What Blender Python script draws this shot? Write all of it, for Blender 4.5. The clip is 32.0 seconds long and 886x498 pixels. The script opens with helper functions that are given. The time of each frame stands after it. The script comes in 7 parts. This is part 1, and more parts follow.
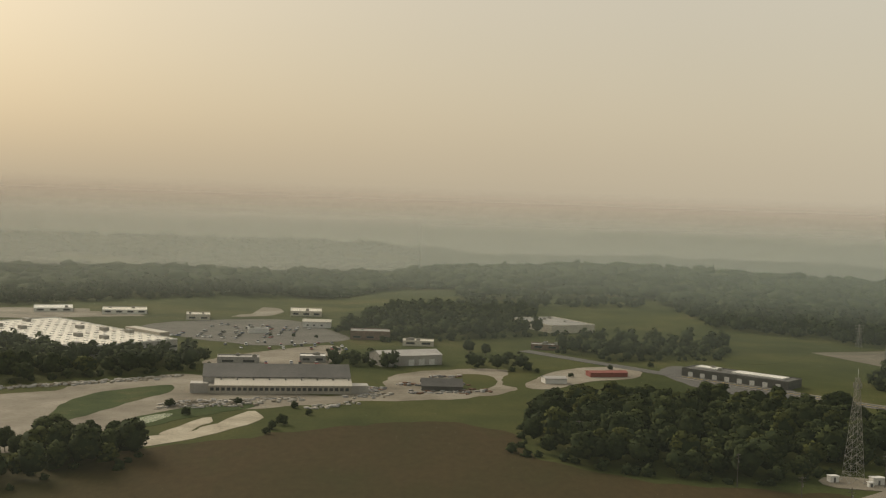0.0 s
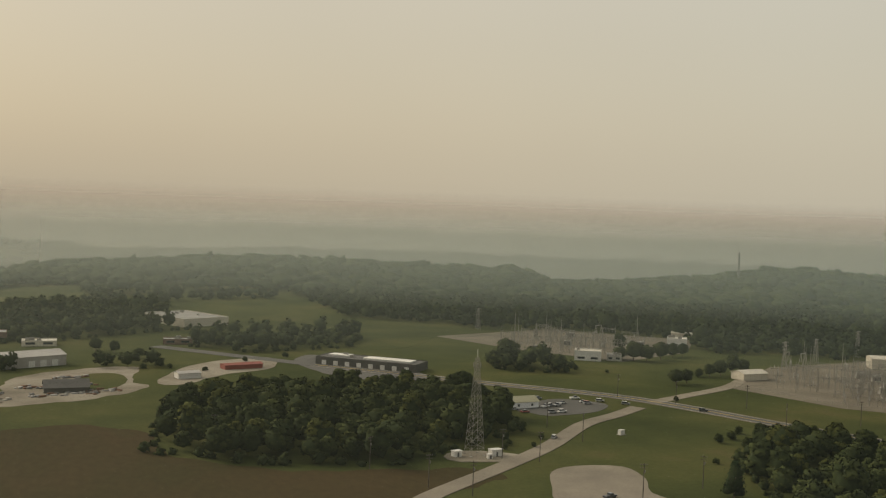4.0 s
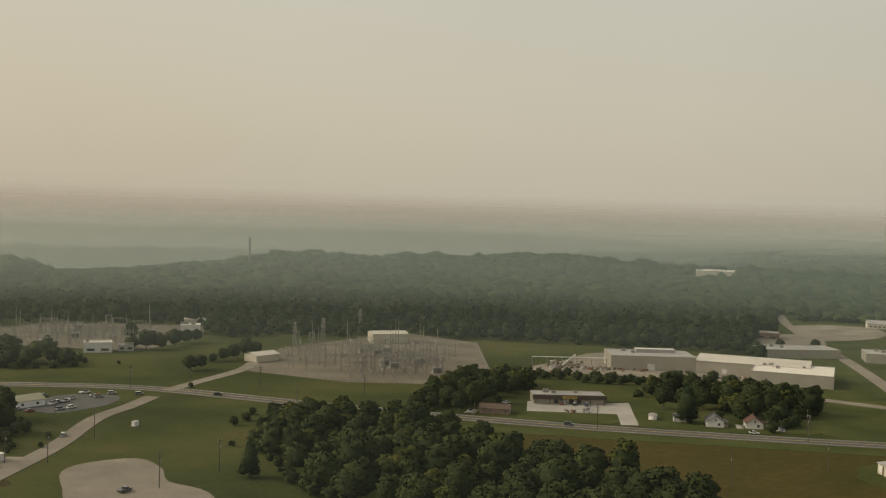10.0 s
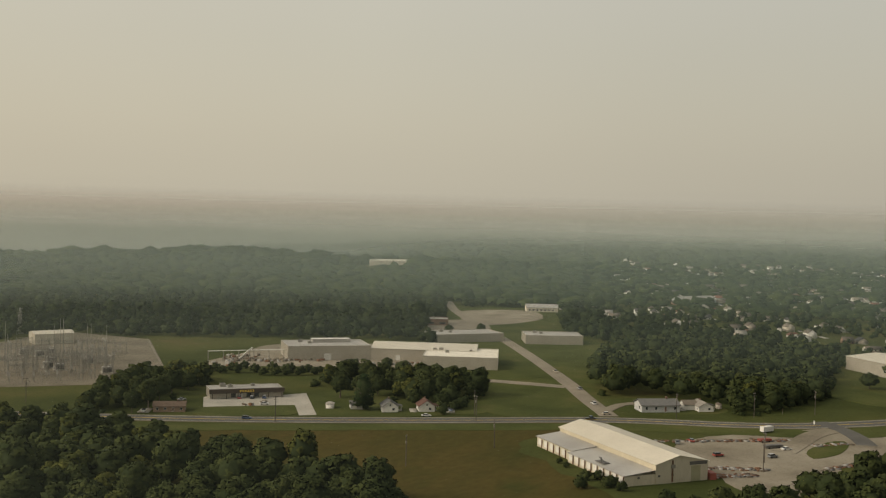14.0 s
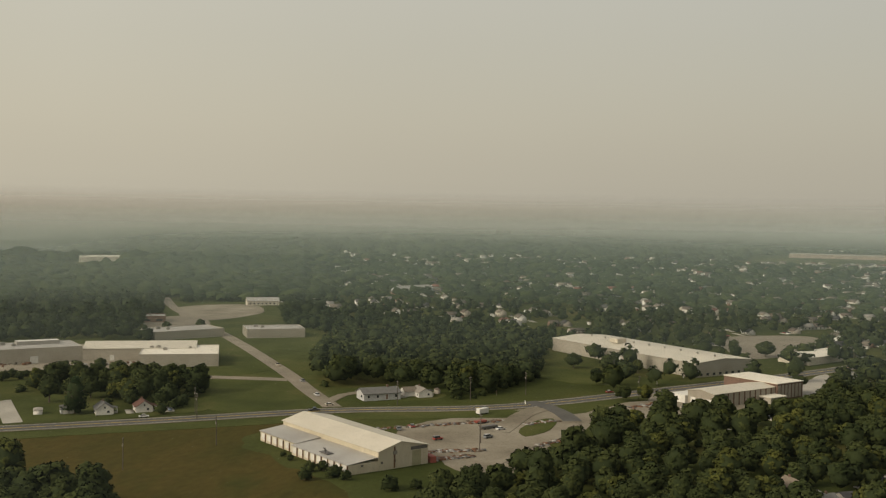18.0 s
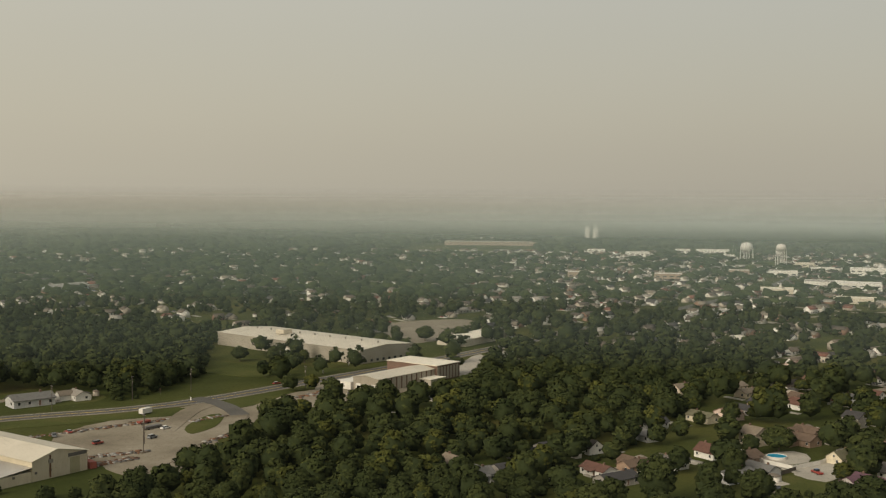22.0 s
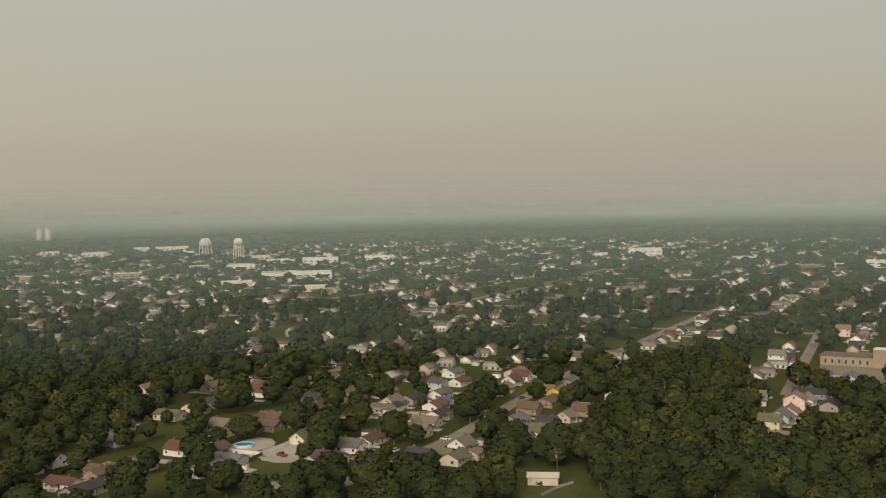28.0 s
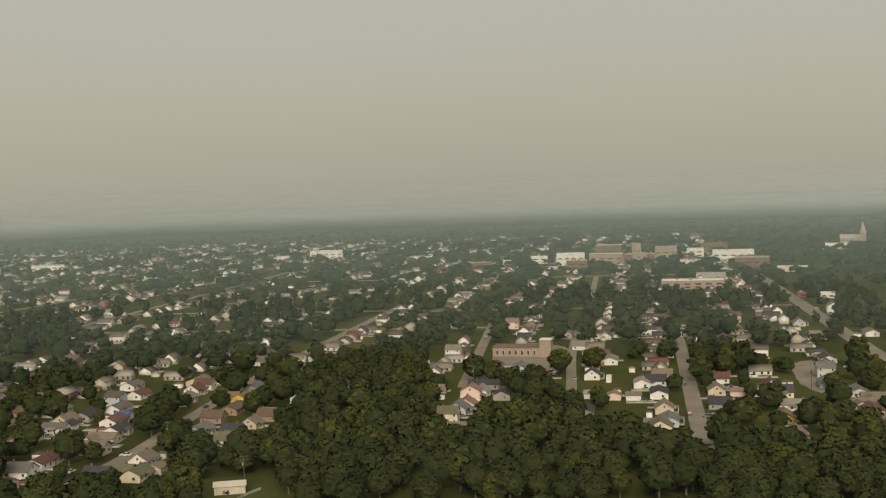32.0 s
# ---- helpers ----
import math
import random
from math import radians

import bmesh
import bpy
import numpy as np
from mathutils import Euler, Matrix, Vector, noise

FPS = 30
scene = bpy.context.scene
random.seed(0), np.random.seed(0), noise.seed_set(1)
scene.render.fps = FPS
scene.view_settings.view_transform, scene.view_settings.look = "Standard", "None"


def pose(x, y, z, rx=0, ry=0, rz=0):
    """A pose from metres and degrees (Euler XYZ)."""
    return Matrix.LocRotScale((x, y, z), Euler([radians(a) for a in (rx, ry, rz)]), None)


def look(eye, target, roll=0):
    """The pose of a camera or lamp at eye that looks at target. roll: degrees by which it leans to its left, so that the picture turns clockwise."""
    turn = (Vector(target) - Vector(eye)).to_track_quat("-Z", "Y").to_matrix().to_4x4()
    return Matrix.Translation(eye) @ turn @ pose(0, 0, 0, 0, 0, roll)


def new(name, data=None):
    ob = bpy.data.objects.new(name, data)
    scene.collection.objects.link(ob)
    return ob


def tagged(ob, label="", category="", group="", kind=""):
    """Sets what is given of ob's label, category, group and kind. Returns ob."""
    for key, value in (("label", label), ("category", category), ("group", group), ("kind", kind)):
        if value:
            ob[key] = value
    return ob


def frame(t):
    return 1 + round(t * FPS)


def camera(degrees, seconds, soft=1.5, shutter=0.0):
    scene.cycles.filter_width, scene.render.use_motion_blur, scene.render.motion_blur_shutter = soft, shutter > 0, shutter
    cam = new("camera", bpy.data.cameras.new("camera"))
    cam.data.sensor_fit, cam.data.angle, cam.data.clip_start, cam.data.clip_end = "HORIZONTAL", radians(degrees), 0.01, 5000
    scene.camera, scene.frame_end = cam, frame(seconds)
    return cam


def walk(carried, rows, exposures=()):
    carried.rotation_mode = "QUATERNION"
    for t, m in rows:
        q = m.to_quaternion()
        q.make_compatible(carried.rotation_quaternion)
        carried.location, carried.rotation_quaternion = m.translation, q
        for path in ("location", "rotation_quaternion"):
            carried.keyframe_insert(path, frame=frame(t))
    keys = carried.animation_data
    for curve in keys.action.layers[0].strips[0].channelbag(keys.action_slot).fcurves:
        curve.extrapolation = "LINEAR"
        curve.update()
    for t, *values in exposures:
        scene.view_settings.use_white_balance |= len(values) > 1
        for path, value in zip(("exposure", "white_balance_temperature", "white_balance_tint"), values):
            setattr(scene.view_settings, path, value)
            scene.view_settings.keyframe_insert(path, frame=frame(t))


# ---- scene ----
cam = camera(44.23, 32.0, soft=1.2)
EYE = (0.0, 0.0, 100.0)
PATH = [
    (0.0, pose(*EYE, 87.69, -2.04, 0.00)),
    (0.5, pose(*EYE, 87.73, -2.01, -2.36)),
    (1.0, pose(*EYE, 87.78, -2.04, -4.79)),
    (1.5, pose(*EYE, 87.82, -2.04, -7.17)),
    (2.0, pose(*EYE, 87.84, -2.05, -9.54)),
    (2.5, pose(*EYE, 87.85, -2.06, -11.90)),
    (3.0, pose(*EYE, 87.87, -2.02, -14.25)),
    (3.5, pose(*EYE, 87.88, -2.00, -16.72)),
    (5.5, pose(*EYE, 87.94, -1.94, -25.38)),
    (6.0, pose(*EYE, 87.93, -1.94, -27.21)),
    (6.5, pose(*EYE, 87.95, -1.92, -29.38)),
    (7.0, pose(*EYE, 87.96, -1.90, -31.53)),
    (7.5, pose(*EYE, 87.96, -1.89, -33.52)),
    (8.0, pose(*EYE, 87.98, -1.89, -35.37)),
    (8.5, pose(*EYE, 87.98, -1.87, -37.64)),
    (9.0, pose(*EYE, 87.98, -1.84, -39.88)),
    (9.5, pose(*EYE, 87.98, -1.78, -42.04)),
    (10.0, pose(*EYE, 87.97, -1.69, -44.41)),
    (10.5, pose(*EYE, 87.96, -1.68, -46.69)),
    (11.0, pose(*EYE, 87.96, -1.63, -48.74)),
    (11.5, pose(*EYE, 87.96, -1.59, -50.61)),
    (12.0, pose(*EYE, 87.97, -1.53, -52.81)),
    (12.5, pose(*EYE, 87.98, -1.54, -55.01)),
    (13.0, pose(*EYE, 88.00, -1.52, -57.11)),
    (13.5, pose(*EYE, 88.00, -1.51, -59.26)),
    (14.0, pose(*EYE, 88.00, -1.47, -61.36)),
    (14.5, pose(*EYE, 87.99, -1.41, -63.36)),
    (16.5, pose(*EYE, 87.95, -1.14, -70.18)),
    (17.0, pose(*EYE, 87.94, -1.12, -71.93)),
    (17.5, pose(*EYE, 87.93, -1.07, -74.03)),
    (18.0, pose(*EYE, 87.91, -1.03, -76.00)),
    (18.5, pose(*EYE, 87.88, -0.97, -78.15)),
    (19.0, pose(*EYE, 87.84, -0.90, -80.34)),
    (19.5, pose(*EYE, 87.81, -0.84, -82.54)),
    (20.0, pose(*EYE, 87.78, -0.77, -84.68)),
    (20.5, pose(*EYE, 87.76, -0.66, -86.80)),
    (21.0, pose(*EYE, 87.74, -0.56, -89.04)),
    (21.5, pose(*EYE, 87.71, -0.50, -91.32)),
    (22.0, pose(*EYE, 87.68, -0.41, -93.56)),
    (22.5, pose(*EYE, 87.66, -0.30, -95.79)),
    (23.0, pose(*EYE, 87.65, -0.22, -97.99)),
    (23.5, pose(*EYE, 87.63, -0.14, -100.16)),
    (24.0, pose(*EYE, 87.60, -0.00, -102.62)),
    (24.5, pose(*EYE, 87.58, 0.16, -105.19)),
    (25.0, pose(*EYE, 87.54, 0.30, -107.69)),
    (25.5, pose(*EYE, 87.51, 0.46, -110.24)),
    (27.5, pose(*EYE, 87.38, 1.00, -119.29)),
    (28.0, pose(*EYE, 87.35, 1.14, -121.50)),
    (28.5, pose(*EYE, 87.32, 1.25, -123.60)),
    (29.0, pose(*EYE, 87.29, 1.32, -125.73)),
    (29.5, pose(*EYE, 87.25, 1.39, -127.84)),
    (30.0, pose(*EYE, 87.22, 1.42, -129.94)),
    (30.5, pose(*EYE, 87.20, 1.51, -131.94)),
    (31.0, pose(*EYE, 87.18, 1.57, -133.85)),
    (31.5, pose(*EYE, 87.16, 1.65, -135.96)),
    (32.0, pose(*EYE, 87.11, 1.84, -138.18)),
]
walk(cam, PATH)

# ---- world and light ----
SUN_AZ, SUN_EL = -42.0, 31.0          # degrees clockwise from +y, degrees up
sun_way = Vector((math.sin(radians(SUN_AZ)) * math.cos(radians(SUN_EL)), math.cos(radians(SUN_AZ)) * math.cos(radians(SUN_EL)), math.sin(radians(SUN_EL))))
world = bpy.data.worlds.new("smoky_sky")
scene.world = world
world.use_nodes = True
wn, wl = world.node_tree.nodes, world.node_tree.links
wn.clear()
w_out = wn.new("ShaderNodeOutputWorld")
w_add = wn.new("ShaderNodeAddShader")
w_sky = wn.new("ShaderNodeTexSky")
w_sky.sky_type = "NISHITA"
w_sky.sun_disc = False
w_sky.sun_elevation, w_sky.sun_rotation = radians(SUN_EL), radians(SUN_AZ)
w_sky.dust_density, w_sky.air_density = 6.0, 1.5
w_bg1 = wn.new("ShaderNodeBackground")
w_bg1.inputs["Strength"].default_value = 0.025
w_bg2 = wn.new("ShaderNodeBackground")
w_bg2.inputs["Strength"].default_value = 1.0
w_tc = wn.new("ShaderNodeTexCoord")
w_sep = wn.new("ShaderNodeSeparateXYZ")
w_ramp = wn.new("ShaderNodeValToRGB")
SMOKE = [(0.0, (0.500, 0.463, 0.368)), (0.025, (0.528, 0.488, 0.384)), (0.075, (0.535, 0.497, 0.394)), (0.15, (0.528, 0.496, 0.402)),
         (0.25, (0.540, 0.512, 0.430)), (0.5, (0.56, 0.540, 0.475)), (1.0, (0.54, 0.53, 0.485))]
while len(w_ramp.color_ramp.elements) < len(SMOKE):
    w_ramp.color_ramp.elements.new(0.5)
for el, (p, c) in zip(w_ramp.color_ramp.elements, SMOKE):
    el.position, el.color = p, (*c, 1)
w_dot = wn.new("ShaderNodeVectorMath")
w_dot.operation = "DOT_PRODUCT"
w_dot.inputs[1].default_value = (math.sin(radians(SUN_AZ)), math.cos(radians(SUN_AZ)), 0.0)
w_map = wn.new("ShaderNodeMapRange")
for k, v in (("From Min", -1.0), ("From Max", 1.0), ("To Min", 0.0), ("To Max", 1.0)):
    w_map.inputs[k].default_value = v
w_tone = wn.new("ShaderNodeValToRGB")     # away from the sun the smoke is dimmer and greyer
w_tone.color_ramp.elements.new(0.42)
w_tone.color_ramp.elements.new(0.60)
w_tone.color_ramp.elements.new(0.75)
for el, (p, c) in zip(w_tone.color_ramp.elements, ((0.0, (0.74, 0.745, 0.77)), (0.42, (0.95, 0.94, 0.935)), (0.60, (0.97, 0.945, 0.92)), (0.75, (0.95, 0.895, 0.84)), (1.0, (0.86, 0.78, 0.70)))):
    el.position, el.color = p, (*c, 1)
w_mul = wn.new("ShaderNodeMix")
w_mul.data_type, w_mul.blend_type = "RGBA", "MULTIPLY"
w_mul.inputs["Factor"].default_value = 1.0
w_nz = wn.new("ShaderNodeTexNoise")
w_nz.inputs["Scale"].default_value = 2.2
w_nz.inputs["Detail"].default_value = 3.0
w_nr = wn.new("ShaderNodeMapRange")
w_nr.inputs["To Min"].default_value, w_nr.inputs["To Max"].default_value = 0.95, 1.05
w_mul2 = wn.new("ShaderNodeVectorMath")
w_mul2.operation = "SCALE"
wl.new(w_tc.outputs["Generated"], w_sep.inputs[0])
wl.new(w_sep.outputs["Z"], w_ramp.inputs[0])
wl.new(w_tc.outputs["Generated"], w_dot.inputs[0])
wl.new(w_dot.outputs["Value"], w_map.inputs["Value"])
wl.new(w_map.outputs[0], w_tone.inputs[0])
wl.new(w_ramp.outputs[0], w_mul.inputs["A"])
wl.new(w_tone.outputs[0], w_mul.inputs["B"])
wl.new(w_tc.outputs["Generated"], w_nz.inputs["Vector"])
wl.new(w_nz.outputs["Fac"], w_nr.inputs["Value"])
wl.new(w_mul.outputs["Result"], w_mul2.inputs[0])
wl.new(w_nr.outputs[0], w_mul2.inputs["Scale"])
wl.new(w_mul2.outputs[0], w_bg2.inputs["Color"])
wl.new(w_sky.outputs[0], w_bg1.inputs["Color"])
wl.new(w_bg1.outputs[0], w_add.inputs[0])
wl.new(w_bg2.outputs[0], w_add.inputs[1])
wl.new(w_add.outputs[0], w_out.inputs["Surface"])

sun = new("sun", bpy.data.lights.new("sun", "SUN"))
sun.data.energy, sun.data.angle, sun.data.color = 3.2, radians(32), (1.0, 0.90, 0.74)
sun.matrix_world = look((0, 0, 400), Vector((0, 0, 400)) - sun_way)


# ---- materials ----
def nodes_of(name):
    m = bpy.data.materials.new(name)
    m.use_nodes = True
    nt = m.node_tree
    return m, nt, nt.nodes["Principled BSDF"]


def noise_node(nt, scale, detail=4.0, rough=0.6, vec=None):
    n = nt.nodes.new("ShaderNodeTexNoise")
    n.inputs["Scale"].default_value, n.inputs["Detail"].default_value, n.inputs["Roughness"].default_value = scale, detail, rough
    if vec is not None:
        nt.links.new(vec, n.inputs["Vector"])
    return n


def ramp_node(nt, stops, fac, constant=False):
    r = nt.nodes.new("ShaderNodeValToRGB")
    while len(r.color_ramp.elements) < len(stops):
        r.color_ramp.elements.new(0.5)
    for e, (p, c) in zip(r.color_ramp.elements, stops):
        e.position, e.color = p, (*c, 1)
    if constant:
        r.color_ramp.interpolation = "CONSTANT"
    nt.links.new(fac, r.inputs[0])
    return r


def mixed(nt, a, b, fac, mode="MIX"):
    m = nt.nodes.new("ShaderNodeMix")
    m.data_type, m.blend_type = "RGBA", mode
    for key, v in (("Factor", fac), ("A", a), ("B", b)):
        if isinstance(v, (int, float)):
            m.inputs[key].default_value = v
        elif isinstance(v, tuple):
            m.inputs[key].default_value = (*v, 1)
        else:
            nt.links.new(v, m.inputs[key])
    return m.outputs["Result"]


def material(name, stops, scale=0.05, fine=1.5, fine_amount=0.35, rough=0.85, metal=0.0, bump=0.0, spec=0.3, by=None, stretch=None):
    """stops: colours over a coarse noise (or over 'object'/'island' random); fine: a second, finer noise that lightens and darkens."""
    m, nt, p = nodes_of(name)
    geo = nt.nodes.new("ShaderNodeNewGeometry")
    pos = geo.outputs["Position"]
    if stretch:
        mp = nt.nodes.new("ShaderNodeMapping")
        mp.inputs["Scale"].default_value = stretch
        nt.links.new(pos, mp.inputs["Vector"])
        pos = mp.outputs[0]
    coarse = noise_node(nt, scale, 4, 0.6, pos)
    if by == "object":
        info = nt.nodes.new("ShaderNodeObjectInfo")
        col = ramp_node(nt, stops, info.outputs["Random"], True).outputs[0]
        col = mixed(nt, col, ramp_node(nt, [(0.3, (0.8, 0.8, 0.8)), (0.7, (1.1, 1.1, 1.1))], coarse.outputs["Fac"]).outputs[0], 0.6, "MULTIPLY")
    elif by == "island":
        col = ramp_node(nt, stops, geo.outputs["Random Per Island"]).outputs[0]
        col = mixed(nt, col, ramp_node(nt, [(0.33, (0.60, 0.66, 0.62)), (0.67, (1.50, 1.38, 1.15))], coarse.outputs["Fac"]).outputs[0], 0.9, "MULTIPLY")
    elif by == "roofs":
        col = ramp_node(nt, stops, geo.outputs["Random Per Island"], True).outputs[0]
    else:
        col = ramp_node(nt, stops, coarse.outputs["Fac"]).outputs[0]
    if fine_amount:
        fn = noise_node(nt, fine, 5, 0.65, pos)
        col = mixed(nt, col, ramp_node(nt, [(0.25, (0.55, 0.55, 0.55)), (0.75, (1.35, 1.35, 1.35))], fn.outputs["Fac"]).outputs[0], fine_amount, "MULTIPLY")
        if bump:
            b = nt.nodes.new("ShaderNodeBump")
            b.inputs["Strength"].default_value, b.inputs["Distance"].default_value = bump, 0.3
            nt.links.new(fn.outputs["Fac"], b.inputs["Height"])
            nt.links.new(b.outputs[0], p.inputs["Normal"])
    nt.links.new(col, p.inputs["Base Color"])
    p.inputs["Roughness"].default_value, p.inputs["Metallic"].default_value = rough, metal
    p.inputs["Specular IOR Level"].default_value = spec
    return m


def ribbed(name, stops, pitch, vertical=True, rough=0.45, metal=0.3, fine_amount=0.25, scale=0.08):
    """Sheet metal or siding: ribs across the local x (walls, roofs) or along z (lap siding)."""
    m, nt, p = nodes_of(name)
    tc = nt.nodes.new("ShaderNodeTexCoord")
    geo = nt.nodes.new("ShaderNodeNewGeometry")
    wv = nt.nodes.new("ShaderNodeTexWave")
    wv.bands_direction = "X" if vertical else "Z"
    wv.inputs["Scale"].default_value = 0.314 / pitch
    nt.links.new(tc.outputs["Object"], wv.inputs["Vector"])
    coarse = noise_node(nt, scale, 5, 0.65, geo.outputs["Position"])
    col = ramp_node(nt, stops, coarse.outputs["Fac"]).outputs[0]
    mp = nt.nodes.new("ShaderNodeMapping")
    mp.inputs["Scale"].default_value = (1.2, 1.2, 0.15)
    nt.links.new(tc.outputs["Object"], mp.inputs["Vector"])
    streak = noise_node(nt, 0.9, 4, 0.6, mp.outputs[0])
    col = mixed(nt, col, ramp_node(nt, [(0.35, (0.72, 0.69, 0.64)), (0.65, (1.12, 1.12, 1.12))], streak.outputs["Fac"]).outputs[0], fine_amount, "MULTIPLY")
    col = mixed(nt, col, ramp_node(nt, [(0.0, (0.86, 0.86, 0.86)), (0.4, (1.0, 1.0, 1.0))], wv.outputs["Fac"]).outputs[0], 0.8, "MULTIPLY")
    b = nt.nodes.new("ShaderNodeBump")
    b.inputs["Strength"].default_value, b.inputs["Distance"].default_value = 0.4, 0.05
    nt.links.new(wv.outputs["Fac"], b.inputs["Height"])
    nt.links.new(b.outputs[0], p.inputs["Normal"])
    nt.links.new(col, p.inputs["Base Color"])
    p.inputs["Roughness"].default_value, p.inputs["Metallic"].default_value = rough, metal
    return m


GRASS = material("grass", [(0.30, (0.027, 0.035, 0.008)), (0.48, (0.044, 0.051, 0.013)), (0.60, (0.060, 0.062, 0.017)), (0.72, (0.079, 0.066, 0.024))], 0.012, 0.5, 0.5, 0.95, bump=0.2, spec=0.05)
LAWN = material("lawn", [(0.30, (0.036, 0.045, 0.012)), (0.55, (0.057, 0.064, 0.018)), (0.75, (0.084, 0.078, 0.027))], 0.03, 0.8, 0.5, 0.95, spec=0.05)
FIELD = material("dry_field", [(0.28, (0.031, 0.031, 0.009)), (0.45, (0.040, 0.031, 0.011)), (0.58, (0.048, 0.033, 0.013)), (0.72, (0.035, 0.034, 0.010))], 0.013, 0.35, 0.5, 0.95, bump=0.2, spec=0.05, stretch=(1.0, 0.45, 1.0))
MEADOW = material("rough_meadow", [(0.28, (0.026, 0.032, 0.006)), (0.45, (0.046, 0.040, 0.009)), (0.58, (0.059, 0.045, 0.011)), (0.72, (0.030, 0.037, 0.007))], 0.02, 0.35, 0.55, 0.95, bump=0.2, spec=0.05, stretch=(0.5, 1.0, 1.0))
SCRUB = material("scrub", [(0.30, (0.026, 0.040, 0.012)), (0.55, (0.045, 0.060, 0.018)), (0.75, (0.075, 0.072, 0.028))], 0.05, 0.6, 0.6, 0.95, bump=0.4, spec=0.05)
GRAVEL = material("gravel", [(0.30, (0.120, 0.100, 0.070)), (0.5, (0.185, 0.160, 0.117)), (0.70, (0.250, 0.222, 0.170))], 0.03, 0.7, 0.45, 0.9, spec=0.2)
SAND = material("pale_sand", [(0.30, (0.24, 0.205, 0.145)), (0.5, (0.33, 0.29, 0.21)), (0.70, (0.40, 0.355, 0.265))], 0.06, 0.7, 0.5, 0.9, spec=0.2)
YARD = material("crushed_stone", [(0.30, (0.095, 0.081, 0.058)), (0.5, (0.129, 0.110, 0.078)), (0.70, (0.162, 0.138, 0.098))], 0.04, 0.6, 0.5, 0.9, spec=0.2)
CONCRETE = material("concrete", [(0.30, (0.251, 0.233, 0.195)), (0.6, (0.327, 0.303, 0.254)), (0.75, (0.362, 0.338, 0.285))], 0.06, 0.9, 0.3, 0.85, spec=0.25)
ASPHALT = material("asphalt", [(0.30, (0.061, 0.058, 0.051)), (0.6, (0.083, 0.078, 0.069)), (0.75, (0.104, 0.098, 0.084))], 0.05, 0.8, 0.35, 0.85, spec=0.25)
OLDROAD = material("worn_road", [(0.30, (0.150, 0.129, 0.097)), (0.6, (0.198, 0.170, 0.127)), (0.75, (0.232, 0.200, 0.150))], 0.05, 0.8, 0.35, 0.88, spec=0.2)
PAINT = material("road_paint", [(0.3, (0.30, 0.29, 0.26)), (0.7, (0.46, 0.45, 0.41))], 0.2, 2.0, 0.5, 0.7)
YELLOW = material("yellow_paint", [(0.3, (0.55, 0.38, 0.06)), (0.7, (0.65, 0.46, 0.09))], 0.2, 2.0, 0.4, 0.7)
BARK = material("bark", [(0.3, (0.075, 0.058, 0.042)), (0.7, (0.14, 0.115, 0.088))], 0.8, 3.0, 0.5, 0.95, spec=0.1)
LEAF = material("leaves", [(0.0, (0.029, 0.038, 0.014)), (0.7, (0.036, 0.045, 0.017)), (1.0, (0.042, 0.052, 0.019))], 0.06, 0.9, 0.5, 0.9, by="island", spec=0.05)
LEAF_PALE = material("pale_leaves", [(0.0, (0.040, 0.046, 0.013)), (0.6, (0.050, 0.057, 0.016)), (1.0, (0.062, 0.068, 0.020))], 0.06, 0.9, 0.5, 0.9, by="island", spec=0.05)
LEAF_DARK = material("dark_needles", [(0.0, (0.012, 0.023, 0.010)), (0.6, (0.018, 0.031, 0.012)), (1.0, (0.025, 0.039, 0.015))], 0.06, 0.6, 0.25, 0.9, by="island", spec=0.05)
# darker copy of the leaf colour, painting shade into the crowns' gaps
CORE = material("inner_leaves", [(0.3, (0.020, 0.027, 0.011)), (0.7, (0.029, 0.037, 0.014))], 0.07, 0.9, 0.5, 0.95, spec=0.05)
WOODS = material("far_leaves", [(0.0, (0.018, 0.027, 0.011)), (0.5, (0.024, 0.034, 0.013)), (1.0, (0.031, 0.042, 0.016))], 0.03, 0.25, 0.6, 0.9, by="island", spec=0.05, bump=0.4)
GLASS = material("dark_glass", [(0.3, (0.02, 0.024, 0.028)), (0.7, (0.04, 0.045, 0.05))], 0.5, 2.0, 0.2, 0.12, spec=0.5)
WHITE = material("white_paint", [(0.3, (0.52, 0.50, 0.455)), (0.7, (0.63, 0.61, 0.56))], 0.2, 1.5, 0.3, 0.6)
STEEL = material("galvanised_steel", [(0.3, (0.185, 0.172, 0.145)), (0.7, (0.27, 0.252, 0.215))], 0.3, 2.0, 0.3, 0.6)
DARKSTEEL = material("dark_steel", [(0.3, (0.09, 0.085, 0.08)), (0.7, (0.15, 0.14, 0.13))], 0.3, 2.0, 0.3, 0.6, metal=0.3)
POLEWOOD = material("pole_wood", [(0.3, (0.055, 0.045, 0.036)), (0.7, (0.10, 0.085, 0.068))], 0.5, 2.5, 0.4, 0.9)
RUST = material("rust", [(0.3, (0.091, 0.046, 0.027)), (0.7, (0.156, 0.083, 0.047))], 0.4, 2.0, 0.5, 0.9)
REDPAINT = material("red_paint", [(0.3, (0.186, 0.047, 0.034)), (0.7, (0.248, 0.072, 0.051))], 0.4, 2.0, 0.35, 0.7)
BRICK = material("brown_brick", [(0.3, (0.115, 0.075, 0.055)), (0.7, (0.17, 0.108, 0.08))], 0.3, 2.5, 0.45, 0.9)
PINKBRICK = material("pale_brick", [(0.3, (0.242, 0.187, 0.140)), (0.7, (0.302, 0.241, 0.183))], 0.3, 2.0, 0.35, 0.9)
